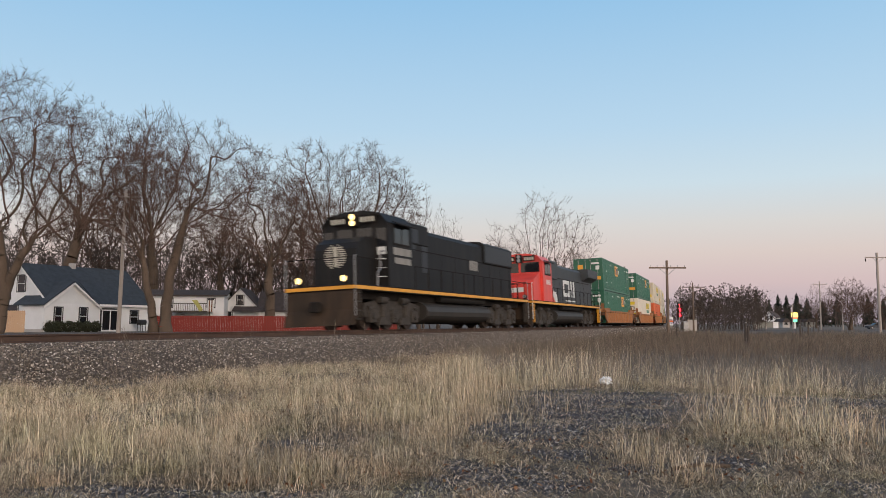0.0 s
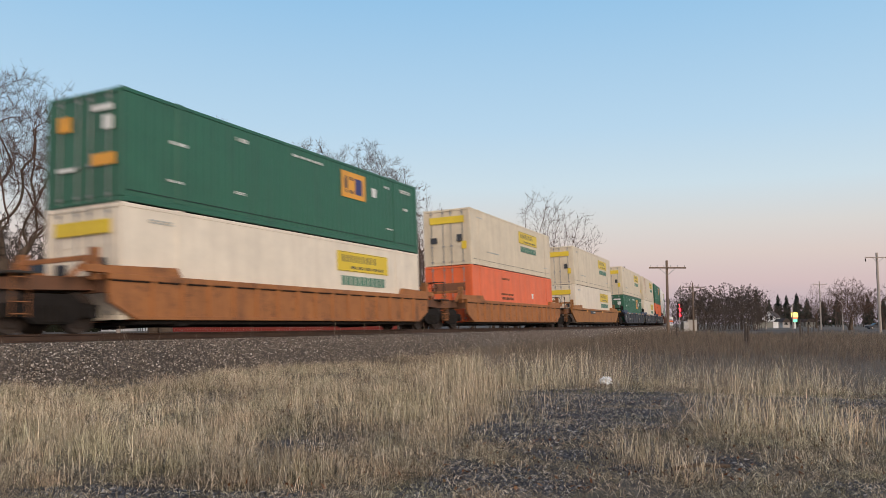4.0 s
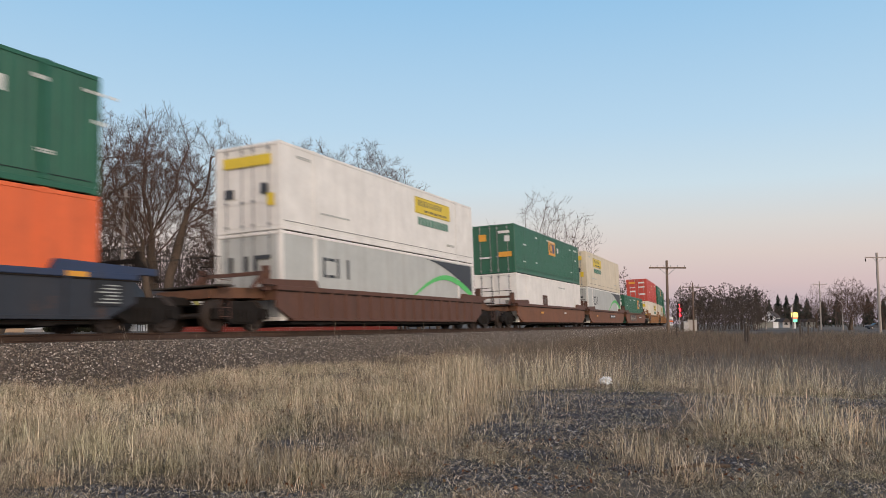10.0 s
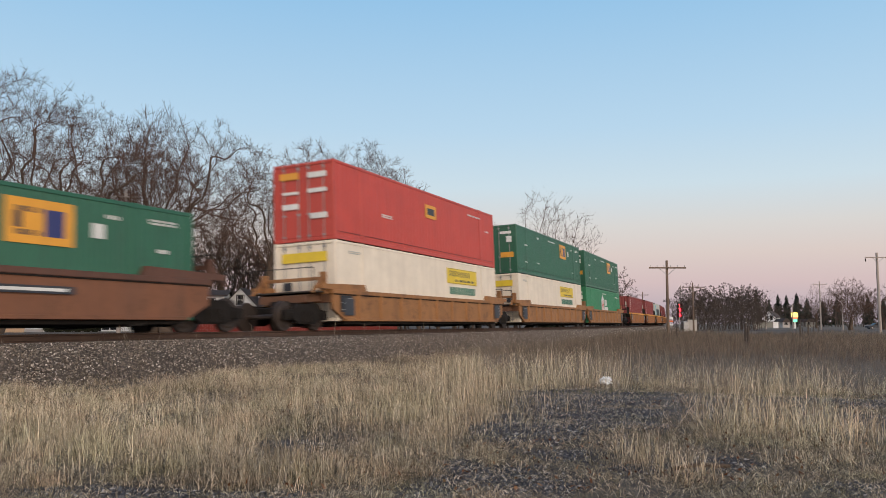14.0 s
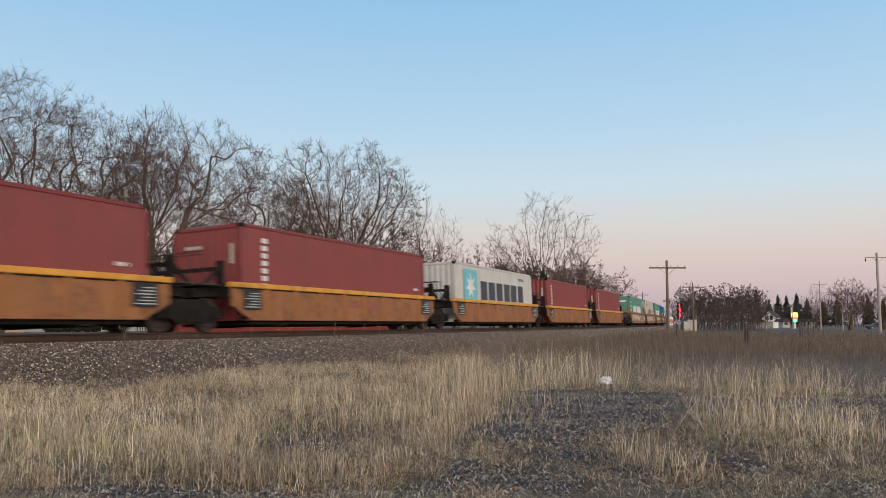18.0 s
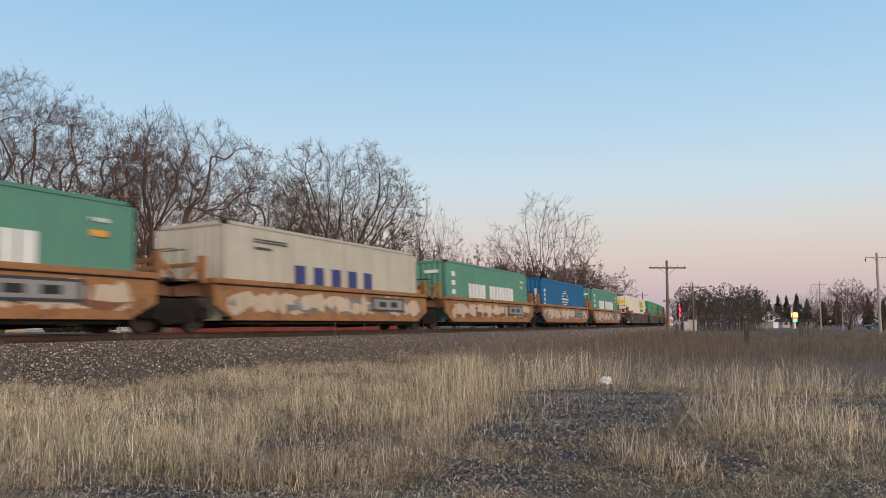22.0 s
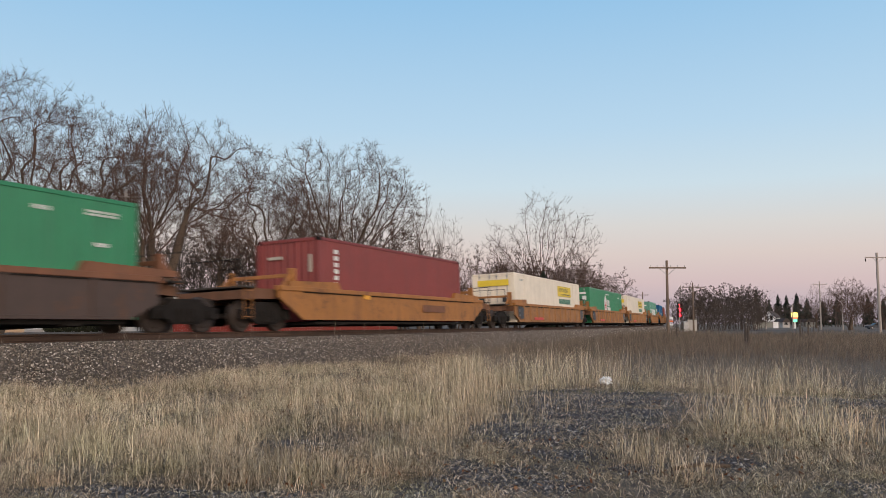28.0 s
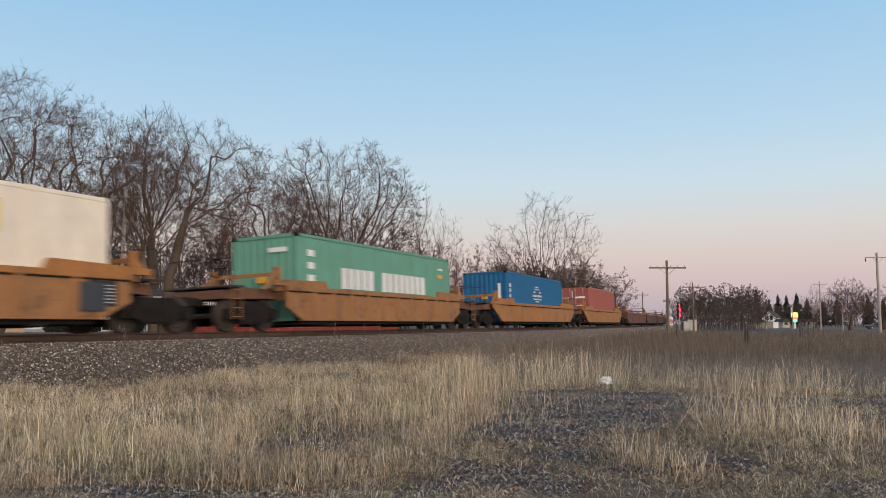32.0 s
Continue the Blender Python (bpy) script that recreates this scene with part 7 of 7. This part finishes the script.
def signal(px, dep, label):
    s = thing("railway_signal", label, "signal", at=pose(bearing(px) * dep, dep, 0, 0, 0, 20))
    part("mast", Geo().cyl((0, 0, 0), (0, 0, 4.6), 0.07, 10), M["galv"], s)
    part("housing", Geo().box(-0.32, 0.32, -0.02, 0.12, 1.9, 4.2, 0.05), M["dark"], s)
    for z in (2.35, 3.1, 3.75):
        part("lens", Geo().cyl((0, -0.03, z), (0, -0.09, z), 0.24 if z != 3.75 else 0.1, 16), M["redlamp"], s, "lit red lens")
        part("visor", Geo().cyl((0, -0.05, z), (0, -0.32, z), 0.27, 16, None, False), M["dark"], s)
    part("cabinet", Geo().box(0.5, 1.3, -0.3, 0.4, 0, 1.5, 0.03), M["galv"], s)
    return s


signal(1201, 110, "trackside signal showing red lights")
for px, dep, z in [(1186.5, 120, 2.0)]:
    s = thing("crossing_sign", "striped warning marker beside the track", "sign", at=pose(bearing(px) * dep, dep, 0))
    part("post", Geo().cyl((0, 0, 0), (0, 0, 2.3), 0.05, 8), M["galv"], s)
    for i in range(3):
        part("board", Geo().box(-0.3, 0.3, -0.08, -0.05, 0.9 + i * 0.5, 1.15 + i * 0.5), M["chalk"] if i % 2 == 0 else M["orange"], s)
cab = thing("relay_cabinet", "pale metal relay cabinet by the crossing", "cabinet", at=pose(bearing(1222) * 120, 120, 0))
part("body", Geo().box(-0.7, 0.7, -0.5, 0.5, 0.1, 1.7, 0.04), M["concrete"], cab)
part("roof", Geo().box(-0.8, 0.8, -0.6, 0.6, 1.7, 1.8, 0.03), M["block"], cab)
for px, dep, hh in [(1316, 42, 1.5), (1321, 41, 1.1), (1413, 60, 1.3), (1427, 62, 1.1), (1195, 52, 1.0)]:
    f = thing("field_post", "dark wooden post standing in the grass", "post", "posts in the field", at=pose(bearing(px) * dep, dep, 0, 0, 1.5, 0))
    part("shaft", Geo().cyl((0, 0, -0.1), (0, 0, hh), 0.06, 8, 0.05).box(-0.055, 0.055, -0.055, 0.055, hh - 0.05, hh + 0.02, 0.015), M["tie"], f)


# ---- houses ----
def facing(px, dep, turn=0.0):
    """A frame with x along the line's direction and y away from it, its corner on the bearing."""
    return Matrix.Translation((bearing(px) * dep, dep, 0.2)) @ Matrix.Rotation(math.pi / 2 - HEADING + radians(turn), 4, "Z")


def lap_wall(g, along_x, a, b, at, z0, z1, out, pitch=0.2, narrow=None):
    """Lapped boards of a wall from a to b as one folded sheet; out: the way it faces; narrow(z) gives the ends under a gable."""
    n = int((z1 - z0) / pitch)
    rows = []
    for i in range(n):
        rows += [(at + out * 0.03, z0 + i * pitch), (at + out * 0.008, z0 + (i + 1) * pitch)]
    v = []
    for y, z in rows:
        lo, hi = narrow(z) if narrow else (a, b)
        v += [(lo, y, z), (hi, y, z)] if along_x else [(y, lo, z), (y, hi, z)]
    return g.add(v, [(2 * i, 2 * i + 1, 2 * i + 3, 2 * i + 2) for i in range(len(rows) - 1)])


def window_at(parent, x0, x1, y, z0, z1, axis="y", out=-1, frame_mat="dark"):
    def bx(g, a, b, d0, d1, c, d):
        lo, hi = sorted((y + out * d0, y + out * d1))
        return g.box(a, b, lo, hi, c, d) if axis == "y" else g.box(lo, hi, a, b, c, d)
    w = part("window", bx(Geo(), x0, x1, 0.02, 0.04, z0, z1), M["glass"], parent)
    g = Geo()
    t = 0.11
    for a, b, c, d in ((x0 - t, x1 + t, z1, z1 + t), (x0 - t, x1 + t, z0 - t, z0), (x0 - t, x0, z0, z1), (x1, x1 + t, z0, z1)):
        bx(g, a, b, 0.0, 0.07, c, d)
    part("frame", g, M[frame_mat], w)
    g = Geo()
    bx(g, x0, x1, 0.03, 0.06, (z0 + z1) / 2 - 0.025, (z0 + z1) / 2 + 0.025)
    for a, b in ((x0, x0 + 0.05), (x1 - 0.05, x1)):
        bx(g, a, b, 0.03, 0.06, z0, z1)
    part("sash", g, M["trim"], w)
    return w


def gable(g, axis, a, b, lo, hi, z0, z1, zr):
    """A block with a pitched end: wall outline drawn along an axis."""
    m = (lo + hi) / 2
    return g.prism([(lo, z0), (hi, z0), (hi, z1), (m, zr), (lo, z1)], axis, a, b)


def pitched(g, axis, a, b, lo, hi, z1, zr, over=0.35, t=0.14):
    m = (lo + hi) / 2
    k = (zr - z1) / (m - lo)
    g.prism([(lo - over, z1 - k * over), (m, zr), (m, zr + t), (lo - over, z1 - k * over + t)], axis, a - over, b + over)
    g.prism([(hi + over, z1 - k * over), (m, zr), (m, zr + t), (hi + over, z1 - k * over + t)], axis, a - over, b + over)
    return g


# white house: a steep gable end, a front wing with its own gable and a low extension
h1 = thing("house", "white sided house with dark blue-grey shingle roof and black window trim", "house", "houses beyond the track", at=facing(88, 74))
part("wall", gable(Geo(), "x", 0.0, 12.0, 0.0, 7.8, 0, 3.1, 6.5), M["siding"], h1)
g = Geo()
lap_wall(g, False, 0.02, 7.78, 0.0, 0.35, 3.1, -1)
lap_wall(g, False, 0, 0, 0.0, 3.15, 6.2, -1, 0.2, lambda z: (3.9 - 3.9 * max(0.02, (6.4 - z) / 3.4), 3.9 + 3.9 * max(0.02, (6.4 - z) / 3.4)))
part("lap_siding", g, M["siding"], h1)
part("roof", pitched(Geo(), "x", 0.0, 12.0, 0.0, 7.8, 3.1, 6.5), M["roof"], h1)
part("barge_board", Geo().prism([(-0.35, 2.80), (3.9, 6.48), (3.9, 6.26), (-0.35, 2.58)], "x", -0.4, -0.36).prism([(8.15, 2.80), (3.9, 6.48), (3.9, 6.26), (8.15, 2.58)], "x", -0.4, -0.36), M["trim"], h1)
wing = part("wing", gable(Geo(), "y", -0.6, 2.5, 0.3, 6.0, 0, 2.75, 4.75), M["siding"], h1)
part("lap_siding", lap_wall(Geo(), True, 0.32, 5.98, -0.6, 0.3, 2.7, -1), M["siding"], wing)
part("wing_roof", pitched(Geo(), "y", -0.6, 3.0, 0.3, 6.0, 2.75, 4.75), M["roof"], wing)
part("barge_board", Geo().prism([(-0.05, 2.40), (3.15, 4.72), (3.15, 4.52), (-0.05, 2.2)], "y", -1.0, -0.96).prism([(6.35, 2.40), (3.15, 4.72), (3.15, 4.52), (6.35, 2.2)], "y", -1.0, -0.96), M["trim"], wing)
ext = part("extension", Geo().box(6.0, 12.6, -0.6, 0.5, 0, 2.7), M["siding"], h1)
part("lap_siding", lap_wall(Geo(), True, 6.1, 12.58, -0.6, 0.3, 2.65, -1), M["siding"], ext)
part("extension_roof", Geo().prism([(-0.95, 2.62), (2.0, 4.9), (2.0, 5.02), (-0.95, 2.76)], "x", 6.0, 13.3), M["roof"], ext)
part("fascia", Geo().box(6.1, 13.3, -1.0, -0.95, 2.5, 2.72), M["trim"], ext)
window_at(h1, 4.3, 6.3, -0.0, 1.1, 2.5, "x", -1)
window_at(h1, 0.5, 1.7, -0.0, 1.2, 2.5, "x", -1)
window_at(h1, 3.4, 4.5, -0.0, 3.9, 5.4, "x", -1)
for wingpart in (wing, ext):
    wingpart.location.x = -1.15
window_at(wing, 1.35, 2.15, -0.6, 0.75, 2.3)
window_at(wing, 4.1, 4.95, -0.6, 0.75, 2.3)
window_at(ext, 10.3, 11.3, -0.6, 0.9, 2.1)
door = part("sliding_door", Geo().box(6.75, 8.65, -0.66, -0.62, 0.1, 2.1), M["glass"], ext)
part("frame", Geo().box(6.65, 6.75, -0.7, -0.6, 0.05, 2.2).box(8.65, 8.75, -0.7, -0.6, 0.05, 2.2).box(7.65, 7.75, -0.7, -0.64, 0.1, 2.1).box(6.65, 8.75, -0.7, -0.6, 2.1, 2.2).box(6.75, 8.65, -0.7, -0.64, 0.05, 0.18), M["trim"], door)
part("surround", Geo().box(6.5, 6.65, -0.68, -0.6, 0.05, 2.35).box(6.5, 8.9, -0.68, -0.6, 2.2, 2.35), M["dark"], door)
part("chimney", Geo().box(5.2, 5.7, 3.6, 4.1, 6.1, 6.95, 0.02), M["concrete"], h1)
part("foundation", Geo().box(-0.9, 11.5, -0.57, 7.7, -0.3, 0.29), M["concrete"], h1)
# foundation shrubs
for i in range(6):
    rs = np.random.RandomState(200 + i)
    m = facing(68, 74) @ Matrix.Translation((0.2 + i * 1.0, -1.6, 0))
    b = thing("shrub", "low rounded dark shrub against the white house", "shrub", "shrubs along the white house", at=m)
    n = 1100
    q = rs.normal(0, 1, (n, 3))
    q /= np.linalg.norm(q, axis=1, keepdims=True)
    c = q * np.array([0.62, 0.5, 0.5]) * rs.uniform(0.7, 1.05, (n, 1)) + np.array([0, 0, 0.5])
    tq = rs.normal(0, 0.085, (n, 3, 3))
    part("leaves", raw_mesh("leaves", (c[:, None, :] + tq).reshape(-1, 3), np.arange(3 * n).reshape(-1, 3), M["shrub"]), M["shrub"], b)
    part("stems", Geo().cyl((0, 0, -0.1), (0.1, 0, 0.6), 0.04, 6).cyl((0, 0, 0), (-0.2, 0.1, 0.6), 0.03, 6).cyl((0, 0, 0), (0.2, -0.1, 0.5), 0.03, 6), M["bark"], b)
gr = thing("grill", "black barbecue grill on legs beside the house", "grill", at=facing(68, 74) @ Matrix.Translation((10.2, -2.6, 0)))
part("lid", Geo().prism([(-0.3, 0.9), (0.3, 0.9), (0.3, 1.05), (0.18, 1.22), (-0.18, 1.22), (-0.3, 1.05)], "x", -0.4, 0.4), M["plastic"], gr)
part("firebox", Geo().box(-0.4, 0.4, -0.28, 0.28, 0.68, 0.9, 0.04), M["plastic"], gr)
part("side_shelf", Geo().box(0.42, 0.85, -0.22, 0.22, 0.84, 0.88).box(-0.85, -0.42, -0.22, 0.22, 0.84, 0.88), M["plastic"], gr)
for dx in (-0.35, 0.35):
    for dy in (-0.22, 0.22):
        part("leg", Geo().box(dx - 0.02, dx + 0.02, dy - 0.02, dy + 0.02, 0, 0.7), M["plastic"], gr)


def board_fence(name, label, m, length, height, material, w=0.14, gap=0.012):
    f = thing(name, label, "fence", at=m)
    n = int(length / w)
    board = Geo().prism([(0, 0.05), (w - gap, 0.05), (w - gap, height - 0.04), (w / 2 - gap / 2, height), (0, height - 0.04)], "y", -0.02, 0.0).mesh("board", M[material])
    for i in range(n):
        b = part("board", board, M[material], f)
        b.location.x = i * w
    for z in (0.35, height - 0.35):
        part("rail", Geo().box(0, length, 0.0, 0.06, z, z + 0.09), M[material], f)
    for i in range(int(length / 2.4) + 1):
        part("post", Geo().box(i * 2.4, i * 2.4 + 0.1, 0.06, 0.16, -0.1, height - 0.05), M[material], f)
    return f


board_fence("wooden_fence", "new pale wooden board fence", facing(-22, 68, -60), 3.3, 1.95, "newwood", 0.15)
board_fence("red_fence", "long dark red painted board fence", facing(268, 77, -63), 24.0, 1.62, "redfence", 0.16)

h2 = thing("house", "two-storey grey-white house with a raised wooden deck", "house", "houses beyond the track", at=facing(228, 92, -55))
part("wall", gable(Geo(), "x", 0.0, 10.9, 0.0, 7.5, 0, 4.1, 4.8), M["siding"], h2)
part("lap_siding", lap_wall(Geo(), True, 0.0, 10.9, 0.0, 0.3, 4.1, -1, 0.25), M["siding"], h2)
part("roof", pitched(Geo(), "x", 0.0, 10.9, 0.0, 7.5, 4.1, 4.8), M["roofbrown"], h2)
for x in (4.2, 9.0):
    window_at(h2, x, x + 0.8, 0.0, 2.75, 3.75)
deck = part("deck", Geo().box(5.2, 9.6, -2.0, 0.0, 2.15, 2.3), M["tie"], h2, "dark wooden deck with railing")
for i in range(23):
    part("baluster", Geo().box(5.2 + i * 0.2, 5.24 + i * 0.2, -2.0, -1.96, 2.3, 3.1), M["tie"], deck)
part("top_rail", Geo().box(5.1, 9.7, -2.03, -1.93, 3.1, 3.18), M["tie"], deck)
for x in (5.3, 9.5):
    part("post", Geo().box(x - 0.07, x + 0.07, -1.95, -1.81, 0, 2.15), M["tie"], deck)
for i in range(9):
    part("stair_tread", Geo().box(6.2 + i * 0.25, 6.5 + i * 0.25, -3.0, -2.05, 2.05 - i * 0.22, 2.1 - i * 0.22), M["tie"], deck)
flag = thing("flag", "faded striped flag hanging from the deck", "flag", at=facing(228, 92, -55) @ Matrix.Translation((9.4, -2.1, 2.9)))
part("pole", Geo().cyl((-0.4, 0, -0.3), (0.3, -0.2, 1.0), 0.02, 6), M["galv"], flag)
for i in range(5):
    part("stripe", Geo().box(-0.1 + i * 0.14, 0.04 + i * 0.14, -0.2 + 0.02 * (i % 2), -0.18 + 0.02 * (i % 2), -0.7, 0.6), M["redbrown"] if i % 2 else M["chalk"], flag)
towel = thing("cloth", "yellow-green cloth hanging over the deck rail", "cloth", at=facing(228, 92, -55) @ Matrix.Translation((8.3, -2.1, 2.2)))
part("cloth", Geo().prism([(-0.8, 1.3), (-0.2, 1.35), (0.5, 0.2), (0.1, 0.0), (-0.3, 0.7)], "y", -0.03, 0.0), M["cloth"], towel)

h3 = thing("house", "pale house with a steep gable and dark brown roof", "house", "houses beyond the track", at=facing(393, 98, -60))
part("wall", gable(Geo(), "y", 0.0, 7.0, 0.2, 4.4, 0, 3.0, 5.2), M["siding"], h3)
part("roof", pitched(Geo(), "y", 0.0, 7.0, 0.2, 4.4, 3.0, 5.2), M["roofbrown"], h3)
part("lap_siding", lap_wall(Geo(), True, 0.22, 4.38, 0.0, 0.3, 3.0, -1, 0.22), M["siding"], h3)
window_at(h3, 1.9, 2.7, 0.0, 3.2, 4.3)
window_at(h3, 0.5, 1.3, 0.0, 1.2, 2.2)
part("side_wing", Geo().box(4.4, 11.0, 0.6, 7.0, 0, 2.4), M["siding"], h3)
part("side_roof", Geo().prism([(0.1, 2.3), (3.8, 4.8), (7.5, 2.3), (7.5, 2.45), (3.8, 4.95), (0.1, 2.45)], "x", 4.2, 11.4), M["roofbrown"], h3)
part("porch_roof", Geo().prism([(-1.6, 2.3), (0.1, 2.9), (0.1, 3.0), (-1.6, 2.4)], "x", 1.6, 5.2), M["roofbrown"], h3)
for x in (1.8, 5.0):
    part("porch_post", Geo().box(x - 0.06, x + 0.06, -1.5, -1.38, 0, 2.35), M["trim"], h3)
shed = thing("shed", "low shed with a white gable and dark roof", "shed", at=facing(500, 100, -60))
part("wall", Geo().box(0, 5.0, 0, 3.0, 0, 2.0), M["siding"], shed)
part("roof", Geo().prism([(-0.3, 1.9), (5.4, 1.9), (4.2, 3.6), (0.6, 3.6)], "y", -0.3, 3.3), M["roof"], shed)

# far side of the field: road, gas-station sign, house and buildings
road = thing("road", "grey asphalt road beyond the field", "road", kind="structure", data=Geo().box(10, 190, 132, 140, 0.0, 0.05).mesh("road", M["asphalt"]))
h4 = thing("house", "distant white gabled house with a dark roof", "house", at=pose(bearing(1359) * 260, 260, 0, 0, 0, -38))
part("wall", gable(Geo(), "y", 0.0, 5.5, -2.0, 2.0, 0, 3.5, 5.3), M["siding"], h4)
part("roof", pitched(Geo(), "y", 0.0, 5.5, -2.0, 2.0, 3.5, 5.3), M["roofbrown"], h4)
window_at(h4, -0.9, -0.2, 0.0, 2.6, 3.6)
window_at(h4, 0.4, 1.1, 0.0, 2.6, 3.6)
low = thing("building", "low pale concrete building with a flat roof", "building", at=pose(bearing(1330) * 215, 215, 0))
part("wall", Geo().box(0, 7.2, 0, 5, 0, 1.7), M["block"], low)
part("roof", Geo().box(-0.2, 7.4, -0.2, 5.2, 1.7, 1.8), M["roofbrown"], low)
part("front", Geo().box(5.6, 7.0, -0.06, 0.0, 0, 1.7), M["siding"], low)
sgn = thing("gas_station_sign", "tall lit yellow gas station sign on a pole", "sign", at=pose(bearing(1404.5) * 200, 200, 0))
part("pole", Geo().box(-0.16, 0.16, -0.1, 0.1, 0, 4.2), M["offwhite"], sgn)
part("upper_panel", Geo().box(-0.75, 0.75, -0.2, 0.2, 2.9, 4.0), M["lampyellow"], sgn, "lit yellow panel")
part("lower_panel", Geo().box(-0.6, 0.6, -0.2, 0.2, 2.45, 2.85), M["lampred"], sgn)
part("bottom_panel", Geo().box(-0.55, 0.55, -0.2, 0.2, 1.7, 2.4), M["lampgreen"], sgn)
for px, dep, w, hh, mt in [(1383, 250, 2.2, 1.7, "concrete"), (1424, 300, 4.0, 1.9, "block")]:
    b = thing("building", "distant pale low building behind the trees", "building", "distant buildings", at=pose(bearing(px) * dep, dep, 0))
    part("wall", Geo().box(0, w, 0, 6, 0, hh), M[mt], b)
    part("roof", Geo().prism([(-0.4, hh), (w + 0.4, hh), (w - 0.8, hh + 1.2), (0.8, hh + 1.2)], "y", -0.4, 6.4), M["roofbrown"], b)
    for i in range(int(w / 2.2)):
        window_at(b, 0.6 + i * 2.1, 1.5 + i * 2.1, 0.0, 1.0, 2.0)

car = thing("car", "dark parked car beside the far road", "car", at=pose(bearing(1548) * 185, 185, 0.02, 0, 0, 178))
part("body", Geo().prism([(-2.2, 0.35), (2.2, 0.35), (2.25, 0.7), (1.2, 0.92), (-2.1, 0.95), (-2.25, 0.7)], "y", -0.85, 0.85), M["navy"], car)
part("cabin", Geo().prism([(-1.9, 0.94), (1.1, 0.92), (0.4, 1.42), (-1.3, 1.44)], "y", -0.72, 0.72), M["glass"], car)
for dx in (-1.4, 1.4):
    for k in (1, -1):
        w = part("wheel", Geo().cyl((dx, k * 0.7, 0.32), (dx, k * 0.88, 0.32), 0.32, 14), M["rubber"], car)
        part("rim", Geo().cyl((dx, k * 0.87, 0.32), (dx, k * 0.89, 0.32), 0.19, 10), M["galv"], w)
for px, dep, hh, lean in [(1316, 40, 1.6, 3), (1321, 42, 1.3, -4), (1412, 60, 1.5, 2), (1419, 62, 1.3, -5), (1430, 60, 1.2, 3), (1437, 64, 1.4, 0), (1444, 66, 1.3, 4)]:
    p = thing("fence_post", "weathered dark stake standing in the field", "post", "stakes in the field", at=pose(bearing(px) * dep, dep, -0.05, 0, lean, 0))
    part("stake", Geo().cyl((0, 0, 0), (0, 0, hh), 0.034, 7, 0.03), M["tie"], p)
    part("wire_clip", Geo().box(-0.038, 0.038, -0.038, 0.038, hh * 0.8, hh * 0.8 + 0.03), M["galv"], p)

# ---- litter ----
bag = thing("plastic_bag", "crumpled pale plastic bag caught in the grass", "litter", at=pose(bearing(1070) * 15.3, 15.3, 0.02))
rs = np.random.RandomState(9)
bg = Geo()
k = 12
for i in range(5):
    z, r = 0.0 + i * 0.035, 0.13 * math.sin(0.5 + i * 0.55)
    bg.v += [(r * math.cos(a * math.tau / k) * rs.uniform(0.6, 1.3), r * math.sin(a * math.tau / k) * rs.uniform(0.6, 1.3), z + rs.uniform(-0.02, 0.03)) for a in range(k)]
bg.f += [(j * k + i, j * k + (i + 1) % k, (j + 1) * k + (i + 1) % k, (j + 1) * k + i) for j in range(4) for i in range(k)] + [tuple(range(4 * k, 5 * k))]
part("film", bg, M["bag"], bag)
stick = thing("fallen_branch", "short dead branch lying on the gravel", "branch", at=pose(bearing(1240) * 6.45, 6.45, 0.03, 0, 0, 14))
part("wood", Geo().path([(-0.3, 0, 0.02), (-0.05, 0.03, 0.035), (0.22, 0.0, 0.02)], 0.018, 6), M["bark"], stick)


# ---- what moves ----
def motions():
    ticks = [i * 1.0 for i in range(33)]
    middle = {}
    for entry in TRAIN:
        ob, s = entry[0], entry[1]
        up = Matrix.Translation((0, 0, entry[2] if len(entry) > 2 else 0.0))
        middle[ob] = s
        walk(ob, [(t, car_pose(s - gone(t)) @ up) for t in ticks])
    # wheels roll while their car passes before the camera
    for wheel, axle, r, car, x in WHEELSETS:
        s = middle[car]
        near = [i / FPS for i in range(32 * FPS + 1) if 0 < s - gone(i / FPS) < 62]
        rows = [(0.0, pose(axle, 0, r))]
        if near:
            g0 = gone(near[0])
            for t in near:
                if t > 0:
                    rows.append((t, Matrix.Translation((axle, 0, r)) @ Matrix.Rotation((gone(t) - g0) / r, 4, "Y")))
        if rows[-1][0] < 32.0:
            rows.append((32.0, rows[-1][1]))
        walk(wheel, rows)


motions()
